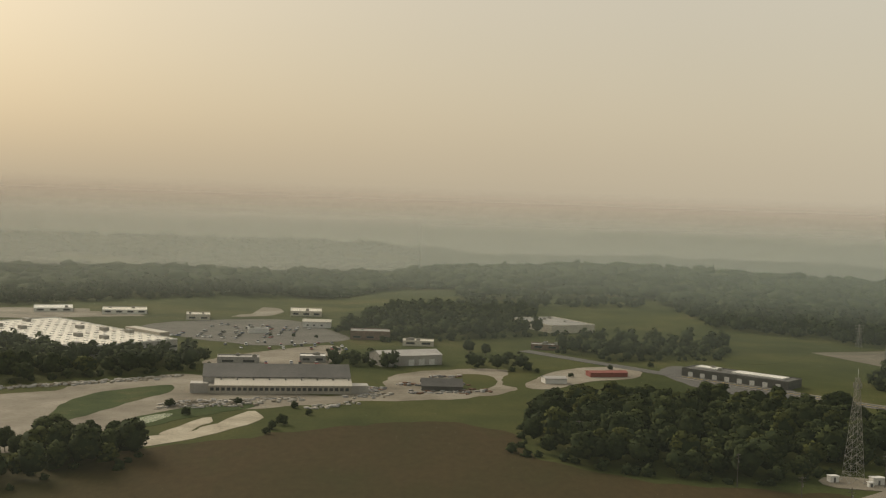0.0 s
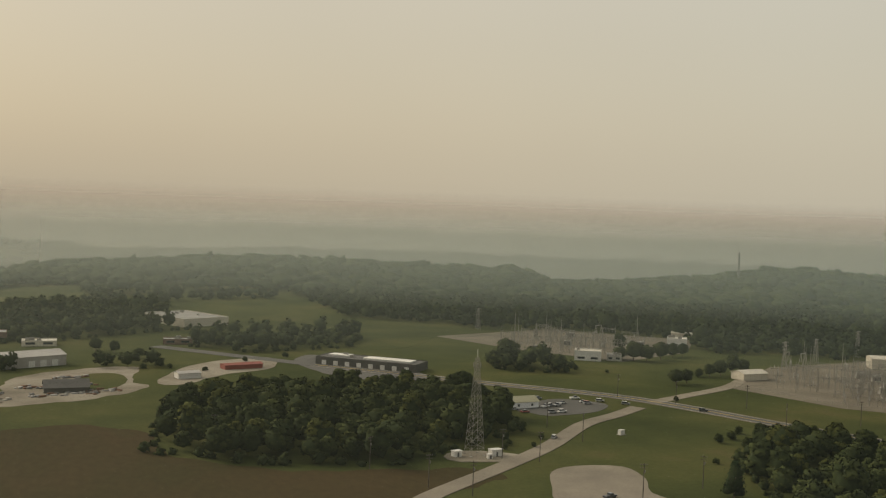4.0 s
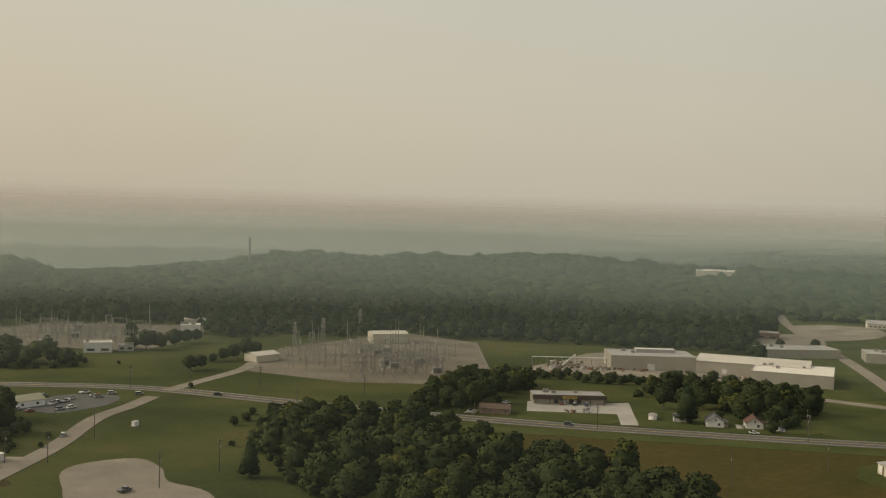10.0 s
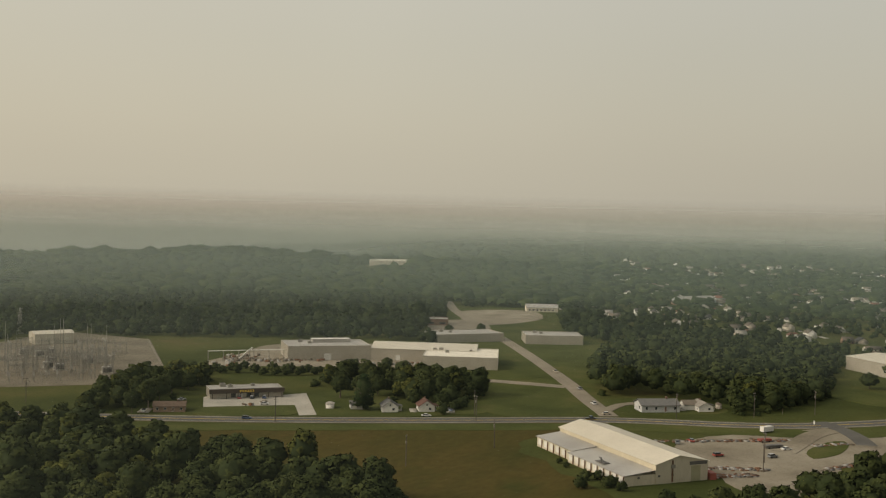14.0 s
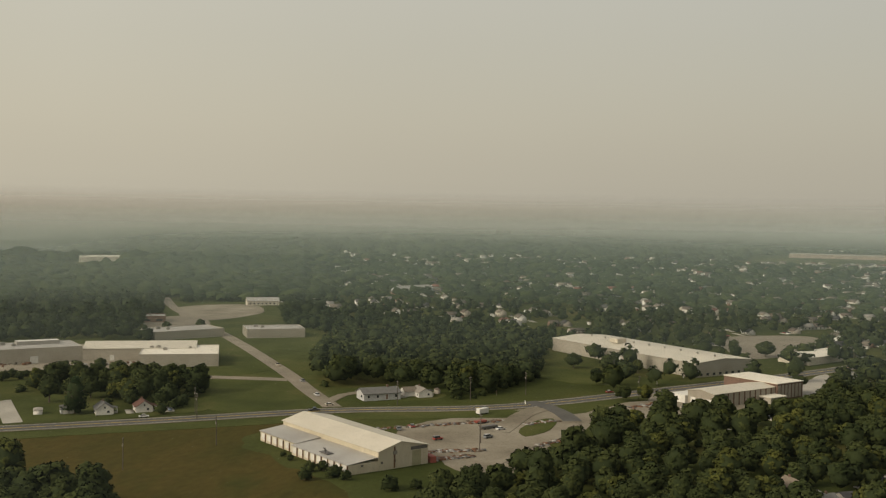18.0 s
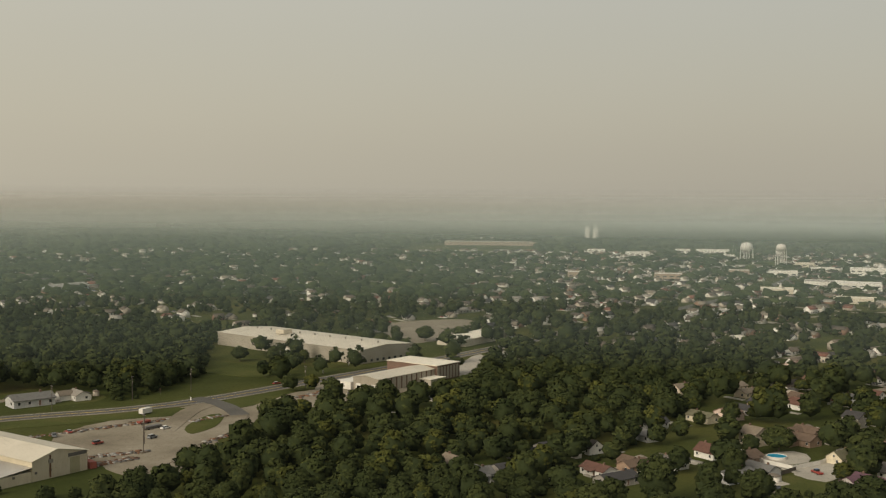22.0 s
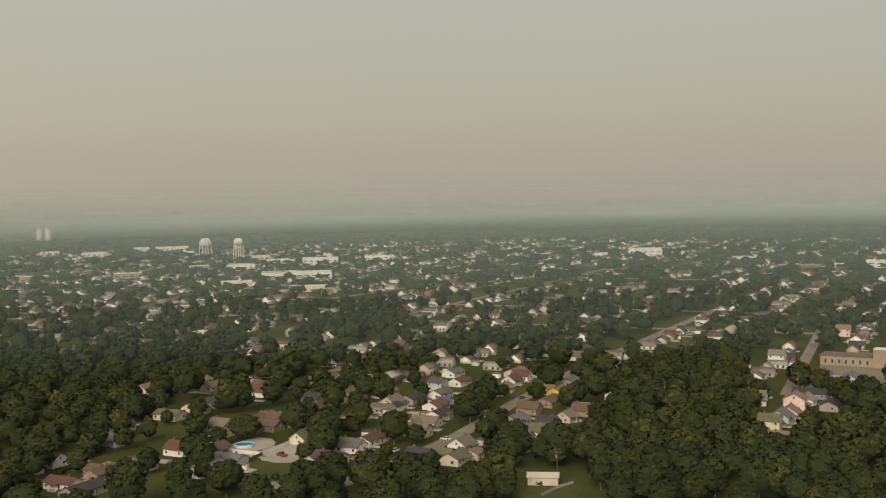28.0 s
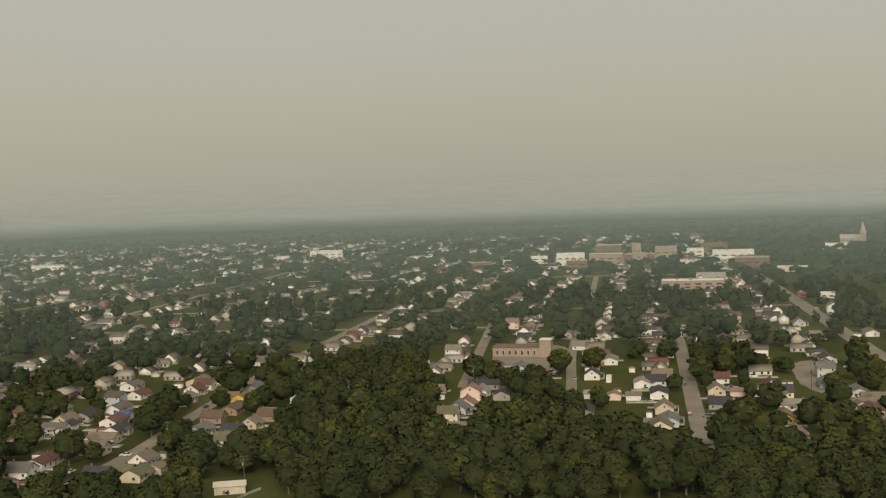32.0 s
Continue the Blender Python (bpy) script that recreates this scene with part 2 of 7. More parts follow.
FLATROOF = material("pale_flat_roof", [(0.3, (0.50, 0.48, 0.43)), (0.7, (0.66, 0.64, 0.58))], 0.05, 0.8, 0.3, 0.8)
WHITEROOF = material("white_flat_roof", [(0.3, (0.547, 0.502, 0.406)), (0.7, (0.636, 0.595, 0.499))], 0.03, 0.5, 0.2, 0.6)
GREYROOF = material("grey_flat_roof", [(0.3, (0.22, 0.21, 0.19)), (0.7, (0.33, 0.315, 0.285))], 0.05, 0.8, 0.4, 0.9)
DARKROOF = material("dark_sheet_roof", [(0.3, (0.060, 0.056, 0.050)), (0.7, (0.105, 0.098, 0.086))], 0.06, 0.9, 0.45, 0.7)
SHEET_CREAM = ribbed("cream_sheet_metal", [(0.3, (0.50, 0.44, 0.32)), (0.7, (0.62, 0.56, 0.43))], 0.6)
SHEET_WHITE = ribbed("white_sheet_metal", [(0.3, (0.452, 0.409, 0.321)), (0.7, (0.548, 0.498, 0.400))], 0.7, metal=0.1)
SHEET_TAN = ribbed("tan_sheet_metal", [(0.3, (0.328, 0.295, 0.238)), (0.7, (0.410, 0.377, 0.312))], 0.7)
SHEET_GREY = ribbed("grey_sheet_metal", [(0.3, (0.30, 0.28, 0.25)), (0.7, (0.42, 0.40, 0.36))], 0.7)
SHEET_OLIVE = ribbed("olive_sheet_metal", [(0.3, (0.30, 0.28, 0.17)), (0.7, (0.40, 0.375, 0.24))], 0.7)
SHINGLE = material("shingles", [(0.0, (0.080, 0.066, 0.053)), (0.14, (0.110, 0.099, 0.086)), (0.28, (0.056, 0.053, 0.052)), (0.42, (0.145, 0.121, 0.093)),
                                (0.56, (0.098, 0.079, 0.062)), (0.68, (0.170, 0.150, 0.122)), (0.78, (0.042, 0.041, 0.042)), (0.86, (0.130, 0.062, 0.043)), (0.93, (0.21, 0.19, 0.16))], 0.5, 2.5, 0.45, 0.92, by="object")
SIDING = material("house_siding", [(0.0, (0.74, 0.72, 0.67)), (0.30, (0.62, 0.58, 0.49)), (0.44, (0.50, 0.45, 0.36)), (0.55, (0.76, 0.755, 0.73)), (0.70, (0.36, 0.38, 0.39)),
                                   (0.78, (0.54, 0.50, 0.44)), (0.86, (0.30, 0.17, 0.12)), (0.94, (0.65, 0.56, 0.35))], 0.4, 2.0, 0.25, 0.75, by="object")
FAR_ROOF = material("distant_roofs", [(0.0, (0.088, 0.073, 0.058)), (0.2, (0.135, 0.115, 0.090)), (0.36, (0.060, 0.056, 0.053)), (0.52, (0.185, 0.160, 0.125)), (0.68, (0.115, 0.090, 0.069)), (0.84, (0.27, 0.25, 0.215)), (0.92, (0.150, 0.070, 0.048))], 0.5, 1.0, 0.3, 0.9, by="roofs")
FAR_WALL = material("distant_walls", [(0.0, (0.58, 0.55, 0.49)), (0.35, (0.42, 0.38, 0.31)), (0.5, (0.64, 0.62, 0.57)), (0.75, (0.34, 0.30, 0.245)), (0.88, (0.200, 0.122, 0.086))], 0.5, 1.0, 0.2, 0.8, by="roofs")


# ---- geometry helpers ----
class Geo:
    """Collects corners and faces, with a material slot for each face."""

    def __init__(self):
        self.v, self.f, self.m = [], [], []

    def face(self, pts, mi=0):
        n = len(self.v)
        self.v.extend(pts)
        self.f.append(tuple(range(n, n + len(pts))))
        self.m.append(mi)

    def solid(self, pts, faces, mi=0):
        n = len(self.v)
        self.v.extend(pts)
        for f in faces:
            self.f.append(tuple(i + n for i in f))
            self.m.append(mi)

    def box(self, x0, x1, y0, y1, z0, z1, mi=0):
        self.solid([(x0, y0, z0), (x1, y0, z0), (x1, y1, z0), (x0, y1, z0), (x0, y0, z1), (x1, y0, z1), (x1, y1, z1), (x0, y1, z1)],
                   [(3, 2, 1, 0), (4, 5, 6, 7), (0, 1, 5, 4), (1, 2, 6, 5), (2, 3, 7, 6), (3, 0, 4, 7)], mi)

    def beam(self, a, b, w, mi=0, d=None):
        """A square bar from a to b."""
        a, b = Vector(a), Vector(b)
        ax = (b - a).normalized()
        s = ax.cross(Vector((0, 0, 1)))
        s = s.normalized() if s.length > 1e-3 else Vector((1, 0, 0))
        t = ax.cross(s).normalized()
        s, t = s * w / 2, t * (d or w) / 2
        pts = [tuple(p + q) for p in (a, b) for q in (-s - t, s - t, s + t, -s + t)]
        self.solid(pts, [(3, 2, 1, 0), (4, 5, 6, 7), (0, 1, 5, 4), (1, 2, 6, 5), (2, 3, 7, 6), (3, 0, 4, 7)], mi)

    def tube(self, rings, n=10, mi=0):
        """rings: (x, y, z, radius), joined into a closed round body."""
        base = len(self.v)
        for x, y, z, r in rings:
            for k in range(n):
                a = 2 * math.pi * k / n
                self.v.append((x + r * math.cos(a), y + r * math.sin(a), z))
        for i in range(len(rings) - 1):
            for k in range(n):
                a, b = base + i * n + k, base + i * n + (k + 1) % n
                self.f.append((a, b, b + n, a + n))
                self.m.append(mi)
        self.f.append(tuple(base + k for k in reversed(range(n))))
        self.f.append(tuple(base + (len(rings) - 1) * n + k for k in range(n)))
        self.m.extend((mi, mi))

    def prism(self, pts, z0, z1, mi=0):
        n = len(pts)
        self.solid([(x, y, z0) for x, y in pts] + [(x, y, z1) for x, y in pts],
                   [tuple(reversed(range(n))), tuple(range(n, 2 * n))] + [(i, (i + 1) % n, n + (i + 1) % n, n + i) for i in range(n)], mi)


def part(name, geo, mats, parent=None, label="", smooth=False):
    """Links a Geo as one mesh object, under a thing or a part."""
    me = bpy.data.meshes.new(name)
    me.from_pydata(geo.v, [], geo.f)
    mats = mats if isinstance(mats, (list, tuple)) else [mats]
    for m in mats:
        me.materials.append(m)
    if len(mats) > 1:
        me.polygons.foreach_set("material_index", geo.m)
    if smooth:
        me.polygons.foreach_set("use_smooth", [True] * len(geo.f))
    ob = new(name, me)
    if parent is not None:
        ob.parent = parent
    if label:
        tagged(ob, label)
    return ob


def thing(name, x, y, turn, label, category, group="", z=0.0):
    ob = new(name)
    ob.empty_display_size = 2.0
    ob.matrix_basis = pose(x, y, z, 0, 0, turn)
    return tagged(ob, label, category, group)


def turn_of(a, b):
    """Degrees that turn +x onto the way from a to b."""
    return math.degrees(math.atan2(b[1] - a[1], b[0] - a[0]))


def smooth_line(pts, step=8.0):
    """A Catmull-Rom line through a few plan points."""
    p = [Vector((x, y)) for x, y in pts]
    p = [2 * p[0] - p[1]] + p + [2 * p[-1] - p[-2]]
    out = []
    for i in range(1, len(p) - 2):
        n = max(2, int((p[i + 1] - p[i]).length / step))
        for k in range(n):
            t = k / n
            out.append(0.5 * (2 * p[i] + (p[i + 1] - p[i - 1]) * t + (2 * p[i - 1] - 5 * p[i] + 4 * p[i + 1] - p[i + 2]) * t * t
                              + (3 * p[i] - p[i - 1] - 3 * p[i + 1] + p[i + 2]) * t ** 3))
    return out + [p[-2]]


def smooth_ring(pts, step=5.0):
    line = smooth_line([pts[-1], *pts, pts[0], pts[1]], step)
    a = min(range(len(line) // 2), key=lambda i: (line[i] - Vector(pts[0])).length)
    b = min(range(len(line) // 2, len(line)), key=lambda i: (line[i] - Vector(pts[0])).length)
    return line[a:b]


ROADS = []       # (line, half width) that trees keep clear of
PADS = []        # (ring) likewise
COVERS = []      # each cover lies a little above the last


CREST_AZ = (-34, -22, -19, -16.4, -12.9, -10, -7.2, -5.3, -3, 0, 4.3, 7, 10.5, 14.6, 19, 23, 25.5, 27.6, 32.4, 34.8, 37.8, 40, 44.5, 51, 58.7, 75, 88, 100, 115, 132, 150, 176)
CREST_DIP = (4.4, 4.3, 4.0, 3.73, 3.6, 3.7, 4.04, 4.3, 3.7, 3.2, 3.0, 2.8, 2.7, 2.8, 2.95, 2.9, 3.6, 3.49, 3.09, 2.6, 2.3, 2.44, 2.3, 2.0, 1.75, 1.3, 1.55, 1.5, 1.25, 1.25, 1.4, 1.4)
CREST_R = ((-34, 1290), (-5, 1290), (0, 1560), (36, 1620), (51, 2000), (60, 2600), (75, 3000), (90, 2900), (176, 2900))


def rise(x, y):
    """Height of the land: flat where the camera flies, a wooded crest round it, low swells far off."""
    r, deg = math.hypot(x, y), math.degrees(math.atan2(x, y))
    if r < 900:
        return 0.0
    rc = float(np.interp(deg, [a for a, _ in CREST_R], [b for _, b in CREST_R]))
    top = 100 - rc * math.tan(radians(float(np.interp(deg, CREST_AZ, CREST_DIP)))) - 13
    n = noise.fractal(Vector((x / 900.0, y / 900.0, 0.3)), 0.9, 2.0, 3)
    m = noise.noise(Vector((x / 170.0, y / 170.0, 2.0)))
    u = (r - rc) / (0.20 * rc if r < rc else 0.26 * rc)
    h = (top + 2.0 * m) * math.exp(-u * u)
    dip, far = min(1.0, max(0.0, (r - rc) / 420)), min(1.0, max(0.0, (r - rc - 600) / 1300))
    h += -36 * dip * dip * (3 - 2 * dip) + far * far * (3 - 2 * far) * (46 + 13 * n)
    h += 4 * math.exp(-((x - 1531) ** 2 + (y - 973) ** 2) / 240.0 ** 2)
    return h * min(1.0, max(0.0, (r - 900) / 250))


def ribbon(name, pts, width, mat, z, label, raised=0.0, edge=None):
    """A road: a strip that follows a smooth line; raised gives it a real edge."""
    line = smooth_line(pts)
    z += 0.12 + 0.004 * len(ROADS)
    ROADS.append((line, width / 2))
    geo = Geo()
    left, right = [], []
    for i, c in enumerate(line):
        d = (line[min(i + 1, len(line) - 1)] - line[max(i - 1, 0)]).normalized()
        s = Vector((-d.y, d.x)) * width / 2
        left.append(c + s)
        right.append(c - s)
    for i in range(len(line) - 1):
        q = [left[i], right[i], right[i + 1], left[i + 1]]
        geo.face([(p.x, p.y, z + rise(p.x, p.y)) for p in q])
        for a, b in ((right[i], right[i + 1]), (left[i + 1], left[i])):
            geo.face([(a.x, a.y, z + rise(a.x, a.y)), (a.x, a.y, rise(a.x, a.y) - 0.3), (b.x, b.y, rise(b.x, b.y) - 0.3), (b.x, b.y, z + rise(b.x, b.y))])
    return tagged(part(name, geo, mat), label, "road", kind="structure")


def patch(name, pts, mat, z, label, keep=False, wobble=0.0, sharp=False):
    """A flat piece of ground cover with an edge of its own."""
    ring = [Vector(p) for p in pts] if sharp else smooth_ring(pts)
    if wobble:
        ring = [p + Vector((noise.noise(Vector((p.x * .08, p.y * .08, 1))), noise.noise(Vector((p.x * .08, p.y * .08, 7))))) * wobble for p in ring]
    if not keep:
        PADS.append(ring)
    COVERS.append(name)
    z += 0.003 * len(COVERS)
    geo = Geo()
    geo.prism([(p.x, p.y) for p in ring], -0.3, z)
    if sum(a.x * b.y - b.x * a.y for a, b in zip(ring, ring[1:] + ring[:1])) < 0:
        geo.f = [tuple(reversed(f)) for f in geo.f]
    bm = bmesh.new()
    me = bpy.data.meshes.new(name)
    me.from_pydata(geo.v, [], geo.f)
    bm.from_mesh(me)
    bmesh.ops.triangulate(bm, faces=[f for f in bm.faces if len(f.verts) > 4])
    bm.to_mesh(me)
    bm.free()
    me.materials.append(mat)
    return tagged(new(name, me), label, "ground", kind="structure")


def stuff_mesh(name, verts, tris, mats, slots=None):
    """A large joined mesh from arrays of corners and triangles."""
    me = bpy.data.meshes.new(name)
    n, t = len(verts), len(tris)
    me.vertices.add(n)
    me.vertices.foreach_set("co", np.ascontiguousarray(verts, dtype=np.float32).ravel())
    me.loops.add(3 * t)
    me.loops.foreach_set("vertex_index", np.ascontiguousarray(tris, dtype=np.int32).ravel())
    me.polygons.add(t)
    me.polygons.foreach_set("loop_start", np.arange(0, 3 * t, 3, dtype=np.int32))
    for m in mats:
        me.materials.append(m)
    if slots is not None:
        me.polygons.foreach_set("material_index", np.ascontiguousarray(slots, dtype=np.int32))
    me.update(calc_edges=True)
    return new(name, me)

# ---- land ----
def land():
    radii = [0, 60, 120, 200, 300, 400, 520, 650, 800, 950, 1100, 1250, 1400] + [1400 + 90 * k for k in range(1, 40)]
    segs = 220
    v = [(0.0, 0.0, 0.0)]
    for r in radii[1:]:
        for k in range(segs):
            a = 2 * math.pi * k / segs
            x, y = r * math.sin(a), r * math.cos(a)
            v.append((x, y, rise(x, y)))
    tris = [(0, 1 + (k + 1) % segs, 1 + k) for k in range(segs)]
    for i in range(len(radii) - 2):
        b = 1 + i * segs
        for k in range(segs):
            p, q = b + k, b + (k + 1) % segs
            tris += [(p, q, q + segs), (p, q + segs, p + segs)]
    ob = stuff_mesh("ground", np.array(v), np.array(tris), [GRASS])
    return tagged(ob, "broad mown and rough green grassland rolling to the horizon", "ground", kind="structure")


land()


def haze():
    """Haze over the land, painted on thin added curtains that let most light through."""
    m, nt, p = nodes_of("smoke_haze")
    out = [n for n in nt.nodes if n.type == "OUTPUT_MATERIAL"][0]
    nt.nodes.remove(p)
    dif, tlu, both = nt.nodes.new("ShaderNodeBsdfDiffuse"), nt.nodes.new("ShaderNodeBsdfTranslucent"), nt.nodes.new("ShaderNodeMixShader")
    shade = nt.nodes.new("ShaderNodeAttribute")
    shade.attribute_name = "haze_tint"
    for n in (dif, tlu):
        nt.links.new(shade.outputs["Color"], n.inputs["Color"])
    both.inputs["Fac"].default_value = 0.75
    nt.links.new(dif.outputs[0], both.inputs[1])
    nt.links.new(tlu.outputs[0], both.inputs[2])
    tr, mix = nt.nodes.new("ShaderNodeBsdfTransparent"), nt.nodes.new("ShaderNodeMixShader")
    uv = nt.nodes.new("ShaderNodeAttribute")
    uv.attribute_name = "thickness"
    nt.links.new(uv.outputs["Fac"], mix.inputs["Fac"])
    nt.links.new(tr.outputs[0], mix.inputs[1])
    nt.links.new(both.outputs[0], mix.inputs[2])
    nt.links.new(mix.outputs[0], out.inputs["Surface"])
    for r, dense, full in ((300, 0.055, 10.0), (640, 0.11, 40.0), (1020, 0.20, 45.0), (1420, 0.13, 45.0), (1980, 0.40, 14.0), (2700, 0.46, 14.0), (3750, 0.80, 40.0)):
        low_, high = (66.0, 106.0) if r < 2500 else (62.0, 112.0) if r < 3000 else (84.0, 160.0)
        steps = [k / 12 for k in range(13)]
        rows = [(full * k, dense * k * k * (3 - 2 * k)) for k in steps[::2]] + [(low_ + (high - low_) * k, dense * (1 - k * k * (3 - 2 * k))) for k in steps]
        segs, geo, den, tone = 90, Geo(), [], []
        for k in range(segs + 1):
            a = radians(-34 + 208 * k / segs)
            # painted haze is set denser over the sunward woods than over the town
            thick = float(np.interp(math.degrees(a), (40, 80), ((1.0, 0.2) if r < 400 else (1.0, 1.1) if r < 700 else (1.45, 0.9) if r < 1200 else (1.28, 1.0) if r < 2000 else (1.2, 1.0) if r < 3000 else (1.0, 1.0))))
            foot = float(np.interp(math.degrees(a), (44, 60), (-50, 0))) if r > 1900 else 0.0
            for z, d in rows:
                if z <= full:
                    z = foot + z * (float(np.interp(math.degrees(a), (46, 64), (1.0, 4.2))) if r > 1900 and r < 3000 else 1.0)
                q = r - min(1.6, r / 500) * z          # leans in so the sun shines through the painted sheets
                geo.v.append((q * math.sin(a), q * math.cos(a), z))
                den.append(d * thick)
                w = k / segs          # airlight painted as tint: paler over town than woods; greener near, browner far off
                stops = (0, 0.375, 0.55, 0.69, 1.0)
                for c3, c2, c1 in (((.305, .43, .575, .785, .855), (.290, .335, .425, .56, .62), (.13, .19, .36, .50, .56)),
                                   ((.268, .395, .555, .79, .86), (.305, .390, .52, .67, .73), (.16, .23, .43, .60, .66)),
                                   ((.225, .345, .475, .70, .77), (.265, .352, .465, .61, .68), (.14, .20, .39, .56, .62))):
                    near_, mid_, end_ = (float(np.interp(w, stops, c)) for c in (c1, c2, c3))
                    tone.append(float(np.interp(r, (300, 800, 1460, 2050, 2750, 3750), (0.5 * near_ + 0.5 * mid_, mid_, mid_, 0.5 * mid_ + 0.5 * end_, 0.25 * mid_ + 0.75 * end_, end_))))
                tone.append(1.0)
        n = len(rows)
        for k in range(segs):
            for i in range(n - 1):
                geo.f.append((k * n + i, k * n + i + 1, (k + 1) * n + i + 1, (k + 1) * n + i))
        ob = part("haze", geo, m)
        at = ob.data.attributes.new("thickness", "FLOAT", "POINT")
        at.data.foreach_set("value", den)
        at = ob.data.attributes.new("haze_tint", "FLOAT_COLOR", "POINT")
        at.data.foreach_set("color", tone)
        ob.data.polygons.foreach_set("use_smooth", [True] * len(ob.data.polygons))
        tagged(ob, "thin see-through sheets painted as grey-brown haze over the land", "haze", kind="structure")


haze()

# ---- fields, yards and roads ----
HWY = [(60, 760), (150, 665), (233, 584), (294, 526), (341, 431), (395, 333), (452, 250), (505, 178), (544, 100), (630, 21), (738, -71), (925, -207), (1250, -440), (1600, -640)]
patch("field", [(-290, 330), (-150, 402), (-118, 422), (-60, 468), (0, 500), (34, 478), (40, 440), (76, 404), (125, 394), (160, 380), (100, 330), (60, 240), (-120, 200)], FIELD, 0.03, "broad dry brownish hay field", True, 6)
patch("field", [(322, 355), (352, 352), (400, 292), (452, 222), (478, 170), (430, 196), (360, 122), (320, 130), (322, 190), (330, 262)], MEADOW, 0.03, "dry brownish-green meadow beside the highway", True, 5)
patch("lots", [(706, 389), (780, 440), (910, 490), (1001, 523), (1053, 434), (930, 380), (851, 345), (800, 292), (740, 258), (662, 252), (560, 205), (536, 206), (500, 240), (534, 262), (620, 300)], LAWN, 0.03, "mown grass lots along the side road", False, 4)
patch("house_lot", [(530, 192), (556, 205), (580, 180), (572, 140), (548, 146)], LAWN, 0.03, "green front lawn of the ranch house", False, 2)
ribbon("road", HWY, 11.5, ASPHALT, 0.10, "dark asphalt two-lane highway with pale gravel shoulders")


def offset_line(pts, d):
    line = smooth_line(pts, 25.0)
    out = []
    for i, c in enumerate(line):
        w = (line[min(i + 1, len(line) - 1)] - line[max(i - 1, 0)]).normalized()
        out.append((c.x - w.y * d, c.y + w.x * d))
    return out


for off, wide, mat, lab in ((6.4, 1.3, GRAVEL, "pale gravel shoulder of the highway"), (-6.3, 1.0, OLDROAD, "worn paved shoulder of the highway"), (5.3, 0.14, PAINT, "white edge line of the highway"), (-5.3, 0.14, PAINT, "white edge line of the highway"),
                            (0.15, 0.11, YELLOW, "yellow centre line of the highway"), (-0.15, 0.11, YELLOW, "yellow centre line of the highway")):
    tagged(ribbon("shoulder" if wide > 1 else "road_marking", offset_line(HWY[1:12], off), wide, mat, 0.08 if wide > 1 else 0.115, lab), category="road")
patch("yard", [(-320, 470), (-230, 520), (-200, 540), (-140, 610), (-100, 560), (-40, 566), (-20, 640), (40, 670), (36, 612), (45, 600), (20, 566), (-30, 545), (-70, 525), (-110, 500), (-140, 455), (-166, 405), (-230, 400), (-320, 400)], GRAVEL, 0.05, "pale bare gravel and sand industrial yard", False, 5)
ribbon("road", [(117, 340), (119, 352), (164, 391), (198, 422), (235, 463), (262, 482), (285, 500)], 8.5, OLDROAD, 0.09, "pale worn asphalt lane that bends to the highway")
patch("pad", [(163, 336), (170, 358), (180, 380), (194, 387), (212, 382), (211, 362), (203, 344), (206, 322), (190, 290), (168, 290)], OLDROAD, 0.08, "pale worn turning pad", False)
patch("parking_lot", [(217, 505), (250, 530), (272, 512), (256, 492), (228, 486), (222, 494)], ASPHALT, 0.08, "grey asphalt car park beside the highway", False)
patch("substation_yard", [(374, 552), (454, 622), (595, 652), (600, 570), (507, 470), (439, 442), (400, 481)], YARD, 0.06, "pale gravel floor of the electric substation", False, 3, True)
patch("substation_yard", [(278, 808), (393, 850), (485, 770), (439, 700), (364, 660), (312, 728)], YARD, 0.06, "pale gravel floor of the more distant substation", False, 3, True)
ribbon("track", [(300, 512), (330, 528), (374, 552), (410, 585)], 8, GRAVEL, 0.07, "pale gravel track to the substation gate")
patch("forecourt", [(415, 359), (436, 377), (447, 378), (460, 352), (478, 342), (431, 302), (425, 308), (446, 326)], CONCRETE, 0.17, "pale concrete forecourt with a grass island", False, 0, True)
patch("works_yard", [(525, 455), (580, 470), (640, 480), (700, 400), (690, 330), (640, 300), (585, 352), (560, 400)], GRAVEL, 0.05, "pale bare works yard", False)
ribbon("road", [(513, 183), (560, 215), (611, 248), (740, 340), (943, 494), (1060, 570)], 9.5, OLDROAD, 0.09, "pale worn side road running off from the highway")
ribbon("drive", [(586, 236), (579, 282), (566, 320)], 10, OLDROAD, 0.08, "pale concrete drive across the grass")
patch("scrap_yard", [(400, 84), (428, 112), (470, 135), (508, 118), (548, 82), (590, 30), (640, -30), (600, -30), (560, 0), (520, 45), (470, 66), (430, 62)], GRAVEL, 0.05, "pale gravel scrap yard behind the warehouse", False, 4)
ribbon("road", [(562, 92), (550, 80), (534, 70), (516, 63)], 9.0, ASPHALT, 0.10, "dark asphalt spur off the highway")
ribbon("track", [(520, 64), (503, 63), (480, 66), (455, 76), (430, 80), (405, 88)], 8.0, GRAVEL, 0.09, "pale gravel track into the scrap yard")
ribbon("track", [(545, 82), (528, 88), (508, 90), (480, 92)], 10.0, GRAVEL, 0.08, "pale gravel yard entrance")
ribbon("drive", [(528, 190), (548, 190), (562, 182)], 6.0, GRAVEL, 0.08, "pale gravel drive to the ranch house")
patch("grass_island", [(512, 80), (520, 73), (505, 70), (486, 72), (474, 79), (490, 84)], LAWN, 0.2, "green grass island inside the yard track", True, 1)
